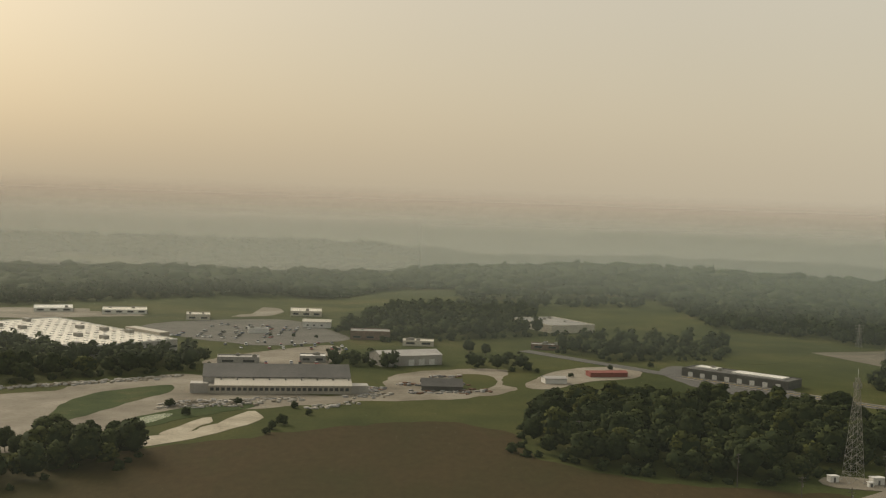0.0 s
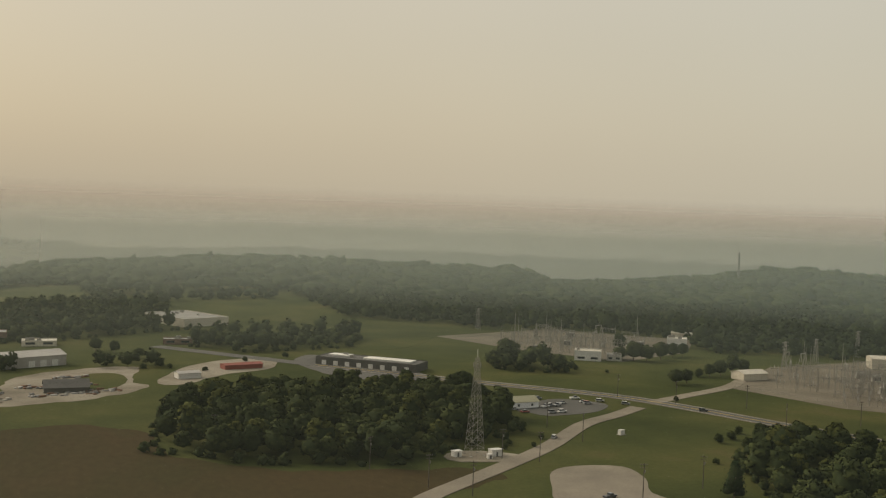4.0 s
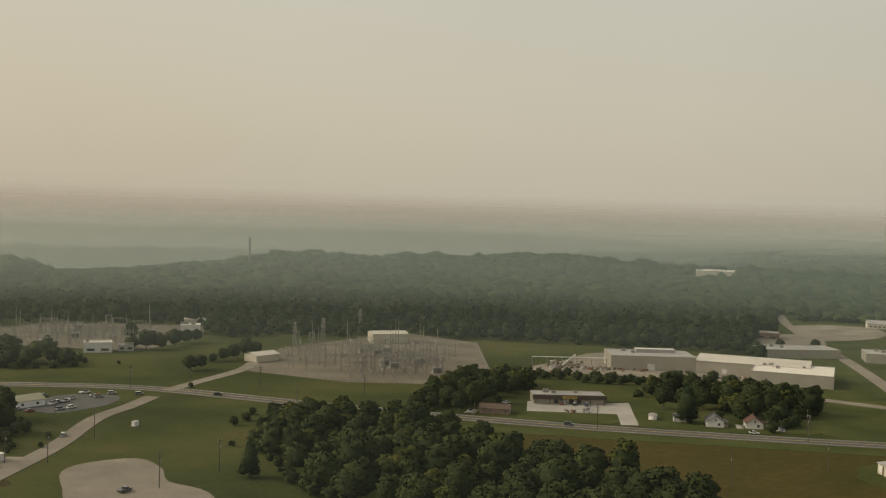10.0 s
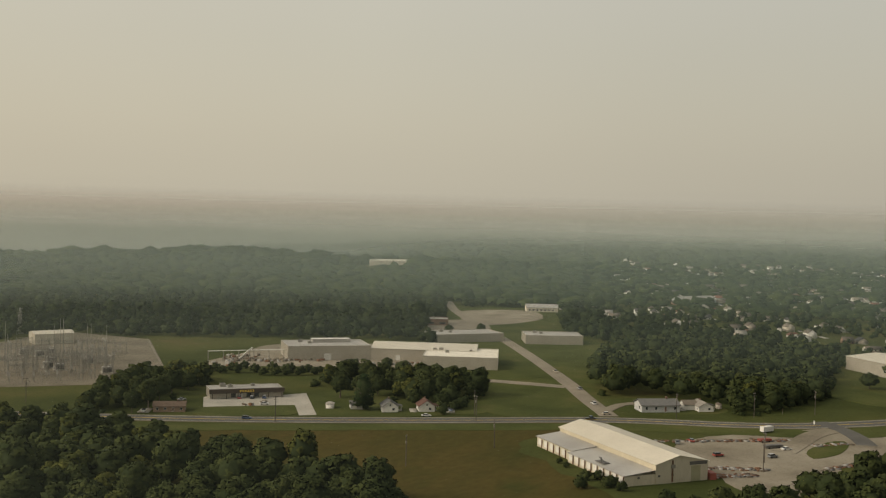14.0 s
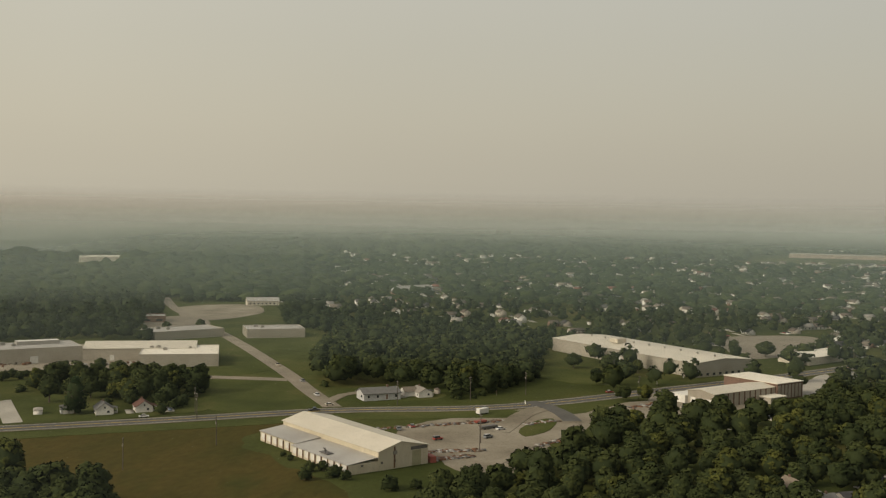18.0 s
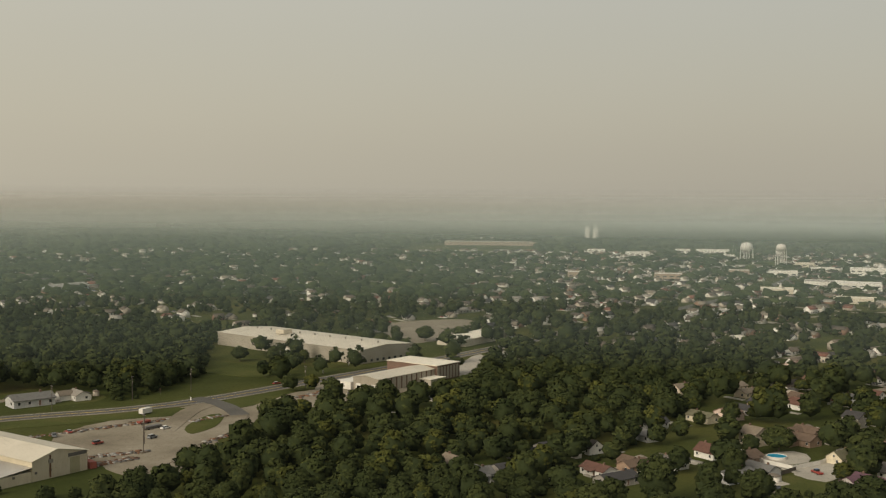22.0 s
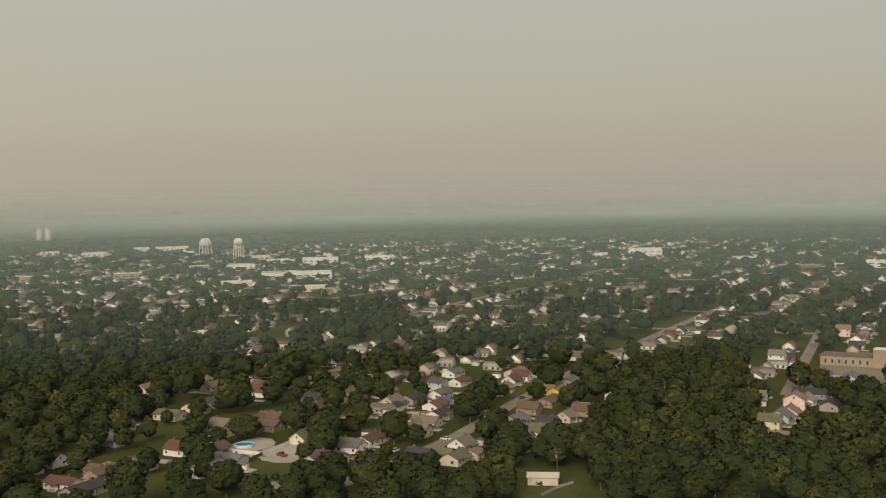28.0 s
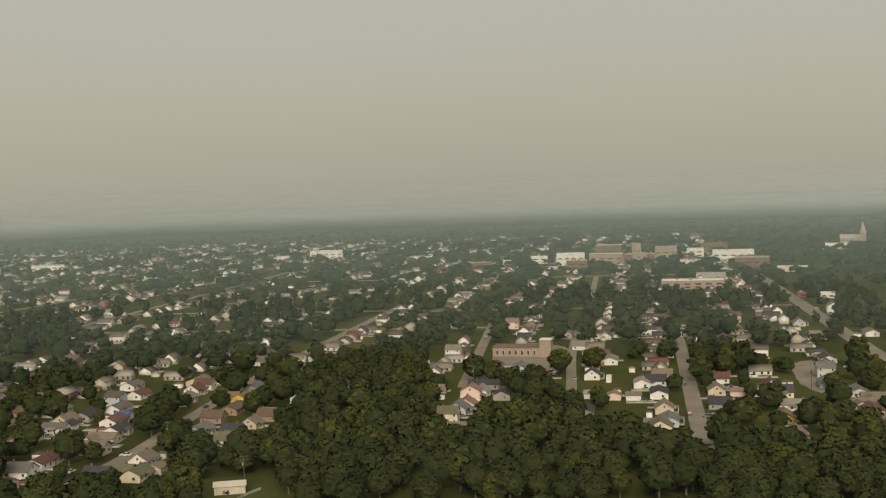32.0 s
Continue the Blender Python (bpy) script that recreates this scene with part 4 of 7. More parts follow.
def hall(name, x, y, turn, w, d, eave, ridge, wall, roof, label, category="building", doors=(), windows=(), vents=0, over=0.4, mid=None):
    ob = thing(name, x, y, turn, label, category)
    part("wall", gable_walls(0, w, 0, d, eave, ridge, mid), wall, ob)
    gable_roof(ob, 0, w, 0, d, eave, ridge, roof, over, mid)
    for px_, w_, h_ in doors:
        wall_box("door", ob, px_, 0, 0.02, w_, h_, -1, [STEEL, WHITE])
    for px_, z_, w_, h_ in windows:
        wall_box("window", ob, px_, 0, z_, w_, h_, -1, [WHITE, GLASS])
    for k in range(vents):
        geo = Geo()
        vx = w * (k + 0.5) / vents
        geo.tube([(vx, d / 2, ridge - 0.2, 0.45), (vx, d / 2, ridge + 0.9, 0.45), (vx, d / 2, ridge + 1.0, 0.7), (vx, d / 2, ridge + 1.4, 0.2)], 8)
        part("roof_vent", geo, STEEL, ob)
    spots_for(ob, 0, w, 0, d)
    return ob


def long_shed():
    """Old works hall: dark nave behind a lean-to with a bright metal roof."""
    ob = thing("works_hall", -119, 550, turn_of((-119, 550), (-44, 563)), "long weathered works hall with dark roof and bright metal lean-to", "building")
    L = 76.0
    part("wall", gable_walls(0, L, 8, 36, 7.2, 12.0), SHEET_GREY, ob)
    gable_roof(ob, 0, L, 8, 36, 7.4, 12.2, DARKROOF, 0.3, label="dark weathered sheet roof")
    geo = Geo()
    geo.box(3, L, 0, 7.95, 0, 4.2)
    lean = part("lean_to_wall", geo, SHEET_TAN, ob)
    part("lean_to_roof", slab((-0.4, 4.25), (7.95, 6.7), 6, L + 0.4), SHEET_WHITE, lean, "bright pale metal lean-to roof")
    for k in range(26):
        wall_box("window", ob, 5 + k * 2.75, 0, 1.6, 1.9, 1.7, -1, [STEEL, GLASS])
    for k in range(19):
        wall_box("clerestory_window", ob, 8 + k * 3.6, 8, 6.95, 0.0 + 2.2, 0.28, -1, [STEEL, GLASS], 0.1)
    for k in range(9):
        geo = Geo()
        geo.box(9 + k * 8.2, 9.7 + k * 8.2, 5.8, 6.9, 6.2, 7.0)
        part("roof_vent", geo, DARKSTEEL, ob)
    geo = Geo()
    geo.box(-6, 3, 2, 10, 0, 5)
    part("side_bay", geo, SHEET_GREY, ob)
    geo = Geo()
    geo.box(L, L + 9, 1, 9, 0, 4.4)
    part("end_bay", geo, SHEET_GREY, ob)
    spots_for(ob, 0, L, 0, 36)


long_shed()


def near_warehouse():
    """Cream metal warehouse with a pale ridge roof, side lean-tos and a gable end."""
    a, b = (383, 130), (428, 187)
    ob = thing("warehouse", *a, turn_of(a, b), "large cream sheet-metal warehouse with pale roof and loading-dock lean-tos", "warehouse")
    L, W = 73.0, 37.0
    part("wall", gable_walls(0, L, -W, -13.5, 7.4, 10.2, -23.8), SHEET_CREAM, ob)
    gable_roof(ob, 0, L, -W, -13.5, 7.4, 10.2, SHEET_WHITE, 0.6, -23.8, "pale off-white metal roof")
    for x0, x1, y1, e in ((0.3, 42, 0, 3.8), (42.0, L - 0.5, -2.2, 4.2)):
        geo = Geo()
        geo.box(x0, x1, -13.45, y1, 0, e)
        lean = part("lean_to_wall", geo, SHEET_CREAM, ob)
        part("lean_to_roof", slab((y1 + 0.6, e + 0.02), (-13.4, e + 1.3), x0 - 0.3, x1 + 0.2), SHEET_GREY, lean, "grey metal lean-to roof")
        n = int((x1 - x0) / 4.6)
        for k in range(n):
            cx = x0 + (x1 - x0) * (k + 0.5) / n
            wall_box("dock_door", ob, cx, y1, 0.9, 3.0, 2.6, 1, [WHITE, WHITE])
            geo = Geo()
            geo.box(cx - 2.2, cx - 1.75, y1, y1 + 0.35, 0, 3.6)
            part("pilaster", geo, RUST, ob, "rust-red dock pilaster")
    # gable end facing the yard
    wall_box("door", ob, 0, -31.5, 0.05, 4.2, 6.0, "x-", [SHEET_OLIVE, SHEET_OLIVE])
    geo = Geo()
    geo.box(-0.25, -0.02, -21.2, -20.6, 0.4, 8.6)
    part("downpipe", geo, RUST, ob)
    geo = Geo()
    geo.box(-0.5, -0.02, -21.9, -20.2, 5.6, 7.0)
    part("wall_vent", geo, STEEL, ob)
    # dark sheet on the wall paints the shade of a gap in the cladding
    geo = Geo()
    geo.box(-0.08, -0.01, -36.6, -28.6, 6.3, 7.6)
    part("open_panel", geo, DARKSTEEL, ob, "dark sheet standing for the shaded gap where cladding is missing")
    for y in (-6, -15, -21):
        geo = Geo()
        geo.box(-0.12, -0.01, y - 0.5, y + 0.5, 2.6, 3.4)
        part("vent", geo, DARKSTEEL, ob)
    geo = Geo()
    geo.beam((20, -2, 4.6), (20, -2, 6.6), 0.35)
    geo.box(17.5, 23.5, -4.5, -1.5, 4.5, 4.75)
    geo.beam((18, -3, 4.7), (23, -3, 6.0), 0.3)
    part("conveyor_frame", geo, DARKSTEEL, ob)
    spots_for(ob, 0, L, -W, 0)


near_warehouse()


def white_warehouse():
    """Very long pale warehouse with a low-pitched roof."""
    a, b = (679, 9), (778, 111)
    ob = thing("warehouse", *a, turn_of(a, b), "very long pale metal warehouse with a low cream roof", "warehouse")
    L, W = 142.0, 49.0
    part("wall", gable_walls(0, L, -W, 0, 8.8, 10.6), SHEET_TAN, ob)
    gable_roof(ob, 0, L, -W, 0, 8.8, 10.6, SHEET_WHITE, 0.5, None, "cream low-pitched metal roof")
    for k in range(9):
        geo = Geo()
        x = 8 + k * 15
        geo.tube([(x, -W / 2, 10.3, 0.6), (x, -W / 2, 11.6, 0.6), (x, -W / 2, 11.7, 0.9), (x, -W / 2, 12.1, 0.3)], 8)
        part("roof_vent", geo, STEEL, ob)
    for k in range(8):
        wall_box("window", ob, 0, -5 - k * 5.4, 0.8, 2.2, 1.6, "x-", [STEEL, GLASS])
    for k in range(3):
        wall_box("dock_door", ob, 60 + k * 9, 0, 0.8, 3.4, 3.4, 1, [WHITE, WHITE])
    geo = Geo()
    geo.box(88, 96, -22, -14, 10.5, 13.5)
    part("penthouse", geo, SHEET_WHITE, ob)
    spots_for(ob, 0, L, -W, 0)


white_warehouse()


def striped_store():
    """Tan metal building with dark upright bays, taller front gable and a small annex."""
    a, b = (576, -2), (633, -50)
    ob = thing("metal_building", *a, turn_of(a, b), "tan metal building with brown upright bay stripes and a white roof", "building")
    L, W = 72.0, 17.5
    part("wall", gable_walls(0, L - 22, 0, W, 7.0, 8.4), SHEET_TAN, ob)
    gable_roof(ob, 0, L - 22, 0, W, 7.0, 8.4, SHEET_WHITE, 0.5, None, "white metal roof")
    geo = Geo()
    geo.box(L - 22, L, -1.5, 35, 0, 8.6)
    front = part("front_block", geo, BRICK, ob, "brown front block with a flat white roof")
    geo = Geo()
    geo.box(L - 22.4, L + 0.4, -1.9, 35.4, 8.62, 9.0)
    part("front_roof", geo, WHITEROOF, front)
    for k in range(11):
        geo = Geo()
        geo.box(2 + k * 4.4, 2.9 + k * 4.4, -0.14, -0.01, 0, 6.7)
        part("stripe", geo, BRICK, ob)
    for k in range(7):
        geo = Geo()
        geo.box(L - 21.5 + k * 3, L - 19.4 + k * 3, -1.64, -1.51, 0.6, 7.8)
        part("stripe", geo, SHEET_TAN, ob)
    for k in range(3):
        wall_box("door", ob, 0, 3.5 + k * 5.2, 0.05, 3.2, 3.8, "x-", [WHITE, SHEET_TAN if k % 2 else WHITE])
    geo = Geo()
    geo.box(-2, 14, W + 0.05, W + 11, 0, 4.2)
    part("annex", geo, FLATROOF, ob)
    geo = Geo()
    geo.box(L - 36, L - 23, -8, -0.05, 0, 3.2)
    porch = part("porch_block", geo, SHEET_TAN, ob)
    geo = Geo()
    geo.box(L - 36.5, L - 22.5, -8.5, -0.05, 3.22, 3.5)
    part("porch_roof", geo, WHITEROOF, porch)
    spots_for(ob, 0, L, -8, 35)


striped_store()


def big_store():
    c0, c1 = (-217, 646), (-170, 700)
    ob = thing("big_store", *c0, turn_of(c0, c1), "vast flat-roofed store with a cream roof dotted with skylights", "store")
    W, D, h = 74.0, 150.0, 7.0
    geo = Geo()
    geo.box(0, W, 0, D, 0, h)
    part("wall", geo, SHEET_GREY, ob)
    geo = Geo()
    geo.box(0.3, W - .3, 0.3, D - .3, h, h + 0.08)
    part("roof", geo, WHITEROOF, ob)
    geo = Geo()
    for q in ((0, W, -0.03, 0.3), (0, W, D - 0.3, D + 0.03), (-0.03, 0.3, 0.3, D - 0.3), (W - 0.3, W + 0.03, 0.3, D - 0.3)):
        geo.box(*q, h, h + 0.7)
    part("parapet", geo, WHITE, ob)
    for i in range(11):
        for j in range(14):
            geo = Geo()
            x, y = 4 + i * 6.6, 6 + j * 10.2
            geo.box(x - .9, x + .9, y - 1.4, y + 1.4, h + .08, h + .55)
            part("skylight", geo, FLATROOF if (i * 5 + j) % 5 else GREYROOF, ob)
    for k in range(9):
        geo = Geo()
        x, y = 8 + (k * 23) % 62, 10 + (k * 37) % 130
        geo.box(x - 1.8, x + 1.8, y - 3, y + 3, h + .08, h + 2.4)
        part("roof_unit", geo, STEEL, ob)
    geo = Geo()
    geo.box(W, W + 8, 20, 60, 0, 9.5)
    part("entrance_block", geo, SHEET_TAN, ob)
    geo = Geo()
    geo.box(0.5, W - 0.5, -0.08, -0.02, 2.2, 3.6)
    part("blue_band", geo, GLASS, ob)
    spots_for(ob, 0, W, 0, D)


big_store()
hall("barn", -34, 662, turn_of((-34, 662), (3, 680)), 41, 20, 6.2, 8.6, SHEET_GREY, SHEET_GREY, "grey sheet-metal barn with a low pitched roof", "barn", doors=((20, 4, 4), (27, 4, 4), (34, 4, 4)))
hall("arched_shed", -8, 582, 3, 22, 14, 2.6, 5.8, DARKROOF, DARKROOF, "dark low storage shed in the yard", "shed")
hall("white_building", -107, 854, 3, 22, 14, 4.6, 6.0, WHITE, SHEET_WHITE, "small white pitched building by the car park", "building", windows=((4, 1.2, 1.6, 1.4), (9, 1.2, 1.6, 1.4), (15, 1.2, 1.6, 1.4)))
flat_block("flat_building", 62, 926, turn_of((62, 926), (90, 872)), 62, 42, 6.2, SHEET_WHITE, GREYROOF, "wide low white building with a grey roof", units=3)
flat_block("blue_shop", -141, 806, 14, 15, 9, 3.0, WHITE, GREYROOF, "low shop with a dull blue-grey roof", "shop", units=1)
strip_shop = flat_block("strip_shop", 151, 670, turn_of((151, 670), (202, 627)), 68, 20, 4.6, DARKROOF, DARKROOF, "long low dark strip building with pale roof sections", units=2, doors=tuple((6 + 8 * k, 3.2, 3.0) for k in range(8)))
for x0, x1, y0, y1 in ((30, 62, 6, 16), (4, 18, 10, 18)):
    geo = Geo()
    geo.box(x0, x1, y0, y1, 4.7, 5.5)
    part("pale_roof_section", geo, FLATROOF, strip_shop, "pale raised roof section")
hall("red_shed", 92, 650, 14, 24, 8, 2.6, 3.4, REDPAINT, REDPAINT, "long low red-roofed storage shed", "shed")
hall("white_shed", 62, 619, 12, 13, 8, 3.0, 3.9, WHITE, SHEET_GREY, "small pale storage shed beside the drive", "shed")
hall("office", 217, 506, 8, 15, 10, 3.2, 5.4, SIDING, SHEET_OLIVE, "small cream building with an olive roof beside the car park", "building", windows=((3, 1, 1.4, 1.3), (11, 1, 1.4, 1.3)))
hall("control_house", 527, 608, turn_of((527, 608), (551, 596)), 27, 16, 7.0, 8.6, SHEET_WHITE, SHEET_WHITE, "pale metal control house of the substation", "building")
hall("control_house", 399, 572, turn_of((399, 572), (419, 574)), 19, 12, 4.2, 6.0, SHEET_WHITE, SHEET_WHITE, "small pale gabled control building in the substation", "building")
FASCIA = material("brown_fascia", [(0.3, (0.052, 0.040, 0.032)), (0.7, (0.075, 0.056, 0.044))], 0.4, 2.0, 0.3, 0.8)
shop = flat_block("brown_shop", 434, 371, turn_of((436, 370), (463, 346)), 38, 15, 4.6, SHEET_TAN, GREYROOF, "low tan shop with a brown fascia and yellow sign", "shop", units=3,
                  doors=((16, 1.8, 2.4),), windows=((12, 0.5, 2.6, 2.2), (20, 0.5, 2.6, 2.2), (24, 0.5, 2.6, 2.2)), parapet=0.2)
geo = Geo()
geo.box(-0.5, 38.5, -1.6, -0.06, 2.9, 5.1)
part("fascia", geo, FASCIA, shop, "dark brown fascia")
geo = Geo()
geo.box(15, 22.5, -1.72, -1.6, 3.5, 4.5)
part("sign", geo, YELLOW, shop, "plain yellow sign panel")
for k in range(5):
    geo = Geo()
    geo.box(15.6 + k * 1.35, 16.5 + k * 1.35, -1.76, -1.72, 3.75, 4.25)
    part("sign_bar", geo, FASCIA, shop)
for k in range(6):
    geo = Geo()
    geo.box(1 + k * 7.2, 1.3 + k * 7.2, -1.5, -1.2, 0, 2.9)
    part("post", geo, FASCIA, shop)
flat_block("works", 573, 425, turn_of((573, 425), (612, 386)), 55, 34, 9.2, SHEET_TAN, GREYROOF, "long tan works building with a raised roof section", units=2, doors=((26, 5, 4.5),), parapet=0.3)
flat_block("works", 600, 425, turn_of((573, 425), (612, 386)), 26, 8, 11.4, SHEET_GREY, FLATROOF, "raised grey section of the works", parapet=0.3)
hall("works_hall", 612, 386, turn_of((612, 386), (642, 322)), 70, 40, 7.6, 10.0, SHEET_TAN, SHEET_WHITE, "tan works hall with a pale metal roof", "building", doors=((18, 3, 3.6),))
flat_block("white_roof_hall", 600, 340, turn_of((600, 340), (628, 280)), 48, 46, 7.4, SHEET_TAN, WHITEROOF, "tan hall with a bright white flat roof", units=4)
flat_block("block_building", 720, 395, turn_of((720, 395), (764, 361)), 56, 30, 6.0, SHEET_TAN, GREYROOF, "low pale concrete-block building beside the road", units=2)
flat_block("block_building", 760, 340, turn_of((760, 340), (781, 305)), 44, 30, 6.4, SHEET_TAN, GREYROOF, "low grey block building beside the side road", units=2)
hall("white_shop", 762, -64, turn_of((762, -64), (840, -120)), 60, 24, 5.0, 6.6, SHEET_WHITE, WHITEROOF, "white-roofed shop beside the highway", "shop")
flat_block("motel", 930, -290, turn_of((930, -290), (1010, -340)), 80, 22, 4.0, WHITE, GREYROOF, "long low white building with a grey roof and many windows", units=4, windows=tuple((4 + 5 * k, 1, 2.6, 1.6) for k in range(15)))
hall("white_hall", 760, -262, -30, 28, 16, 4.0, 5.4, SHEET_WHITE, WHITEROOF, "small white-roofed hall among trees", "building")


# ---- houses ----
def house_kind(w, d, eave, ridge, label, porch=True, two=False, wing=None, chimney=True):
    ob = thing("house", 0, 0, 0, label, "house", "houses of the town")
    x0, x1, y0, y1 = -w / 2, w / 2, -d / 2, d / 2
    part("wall", gable_walls(x0, x1, y0, y1, eave, ridge), SIDING, ob)
    gable_roof(ob, x0, x1, y0, y1, eave, ridge, SHINGLE, 0.45)
    n = 4 if w > 10 else 3
    for s, y in ((-1, y0), (1, y1)):
        for k in range(n):
            cx = x0 + w * (k + 0.5) / n
            if s == 1 and k == 1:
                continue
            if k == n // 2 and s == -1:
                wall_box("door", ob, cx, y, 0.25, 1.0, 2.05, s, [WHITE, BRICK])
                continue
            wall_box("window", ob, cx, y, 0.95, 1.1, 1.25, s, [WHITE, GLASS])
            if two:
                wall_box("window", ob, cx, y, 3.6, 1.0, 1.3, s, [WHITE, GLASS])
    for s, x in (("x-", x0), ("x+", x1)):
        wall_box("window", ob, x, -d * 0.2, 0.95, 1.3, 1.25, s, [WHITE, GLASS])
        if ridge > 5.2:
            wall_box("window", ob, x, 0, eave + 0.2, 0.9, 1.1, s, [WHITE, GLASS])
    if porch:
        geo = Geo()
        geo.box(-2.2, 2.2, y0 - 2.2, y0 - 0.02, 0, 0.35)
        part("porch_floor", geo, CONCRETE, ob)
        part("porch_roof", slab((y0 - 2.5, 2.5), (y0, 3.0), -2.5, 2.5), SHINGLE, ob)
        for px_ in (-2.1, 2.1):
            geo = Geo()
            geo.box(px_ - .08, px_ + .08, y0 - 2.2, y0 - 2.04, 0.3, 2.55)
            part("porch_post", geo, WHITE, ob)
    if wing:
        ww, wd, we, wr = wing
        g = gable_walls(-ww / 2, ww / 2, -wd / 2, wd / 2, we, wr)
        g.v = [(x1 - 3 + y, y1 + ww / 2 - 0.3 + x, z) for x, y, z in g.v]
        g.f = [tuple(reversed(f)) for f in g.f]
        part("wing_wall", g, SIDING, ob)
        tmp = Geo()
        for (ya, za), (yb, zb) in (((-wd / 2 - .4, we - .2), (0, wr + .02)), ((0, wr + .02), (wd / 2 + .4, we - .2))):
            s_ = slab((ya, za), (yb, zb), -ww / 2 - 1.5, ww / 2 + .4)
            tmp.solid([(x1 - 3 + y, y1 + ww / 2 - 0.3 + x, z) for x, y, z in s_.v], [tuple(reversed(f)) for f in s_.f])
        part("wing_roof", tmp, SHINGLE, ob)
    if chimney:
        geo = Geo()
        geo.box(w * .22, w * .22 + .7, -.35, .35, ridge - 1.0, ridge + 0.9)
        part("chimney", geo, BRICK, ob)
    return ob


HOUSES = [house_kind(13, 8, 2.7, 4.5, "single-storey ranch house with shingled gable roof"),
          house_kind(10, 8, 2.8, 5.5, "small gabled house with a steep shingled roof"),
          house_kind(9, 9, 5.2, 7.7, "two-storey gabled house with shingled roof", two=True),
          house_kind(12, 8, 2.7, 4.7, "L-shaped single-storey house with shingled roof", wing=(6, 7, 2.7, 4.6)),
          house_kind(15, 8.5, 2.7, 4.4, "long low ranch house with shingled roof", porch=False)]
GARAGE = hall("garage", 0, 0, 0, 7, 6.5, 2.5, 3.8, SIDING, SHINGLE, "small detached garage with a gable roof", "garage", doors=((2.0, 2.6, 2.1), (5.1, 2.6, 2.1)))
SPOTS.pop()
TRAILER = flat_block('camper', 0, 0, 0, 8, 2.6, 2.8, WHITE, WHITEROOF, 'white box-shaped camper trailer on a plot', 'trailer', parapet=0.08)
SPOTS.pop()
HOUSES += [GARAGE, TRAILER]
placed_h = []
NAMES = {'tarp': 'white blue-tarped', 'dark': 'dark-roofed', 'red': 'red-roofed', 'olive': 'olive-roofed', 'purple': 'purple-roofed', **{k: k for k in ('white', 'grey', 'tan', 'brown', 'blue', 'slate', 'yellow', 'pink', 'brick')}}


def tint(name, c, wall=False):
    k = [tuple(v * q * (1.0 if wall else 0.74) for v in c) for q in (0.82, 1.1)]
    return material(name, [(0.3, k[0]), (0.7, k[1])], 0.5, 2.2, 0.35, 0.75 if wall else 0.9)


LOOKS = {"white": (WHITE, None), "red": (WHITE, tint("red_brown_shingles", (0.135, 0.068, 0.050))), "slate": (WHITE, tint("slate_grey_shingles", (0.15, 0.145, 0.135))), "dark": (tint("grey_brown_siding", (0.27, 0.25, 0.22), True), tint("black_shingles", (0.055, 0.052, 0.052))),
         "grey": (tint("grey_siding", (0.40, 0.40, 0.39), True), tint("grey_shingles", (0.17, 0.165, 0.155))), "tan": (tint("tan_siding", (0.46, 0.39, 0.29), True), tint("tan_shingles", (0.215, 0.175, 0.13))),
         "brown": (tint("brown_siding", (0.26, 0.18, 0.125), True), tint("brown_shingles", (0.145, 0.10, 0.07))), "purple": (tint("mauve_siding", (0.40, 0.36, 0.34), True), tint("purple_shingles", (0.13, 0.07, 0.09))),
         "blue": (tint("slate_blue_siding", (0.14, 0.17, 0.22), True), tint("charcoal_shingles", (0.06, 0.06, 0.068))), "olive": (tint("cream_siding", (0.55, 0.49, 0.36), True), tint("olive_shingles", (0.15, 0.14, 0.085))),
         "tarp": (WHITE, tint("blue_tarp", (0.05, 0.13, 0.36))), "yellow": (tint("yellow_siding", (0.55, 0.38, 0.10), True), tint("ochre_shingles", (0.22, 0.15, 0.075))),
         "pink": (tint("pinkish_siding", (0.58, 0.45, 0.38), True), tint("pinkish_shingles", (0.26, 0.17, 0.135))), "brick": (BRICK, tint("slate_shingles", (0.10, 0.10, 0.105)))}


def put_house(kind, x, y, turn, scale=1.0, look_=None):
    src = HOUSES[kind]
    m = pose(x, y, 0, 0, 0, turn) @ Matrix.Diagonal((scale, scale, scale, 1))
    ob = repeat(src, m)
    if look_:
        wall, roof = LOOKS[look_]
        for o in LAST:
            kind_ = o.name.split(".")[0]
            mat = wall if kind_ in ("wall", "wing_wall") else roof if kind_ in ("roof", "wing_roof", "porch_roof") else None
            if mat:
                o.material_slots[0].link = "OBJECT"
                o.material_slots[0].material = mat
        ob["label"] = f"{NAMES[look_]} {ob['label']}"
    placed_h.append((x, y))
    SPOTS.append((x, y, 6.5))


U, V = Vector((0.52, -0.854)), Vector((0.854, 0.52))     # along the streets, across them


def town_block(i, x, y, turn, w, d, h, wall, roof):
    n = max(2, int(w / 9))
    ob = flat_block('town_building', x, y, turn, w, d, h, wall, roof, BLOCK_LABEL.get(wall.name, 'pale flat-roofed') + (' tall' if h > 9 else ' low') + ' commercial building with a flat roof', units=1 + i % 3, seed=i,
                    windows=tuple((w * (k + .5) / n, z, w / n * .55, 1.5) for k in range(n) for z in ((1.2,) if h < 7 else (1.2, h * .55))) if w < 75 else (), parapet=0.6)
    ob.location.z = rise(x, y)


BLOCK_LABEL = {'brown_brick': 'brown-brick', 'pale_brick': 'pinkish-brick', 'red_paint': 'red-roofed', 'white_sheet_metal': 'white metal', 'white_paint': 'white-painted'}


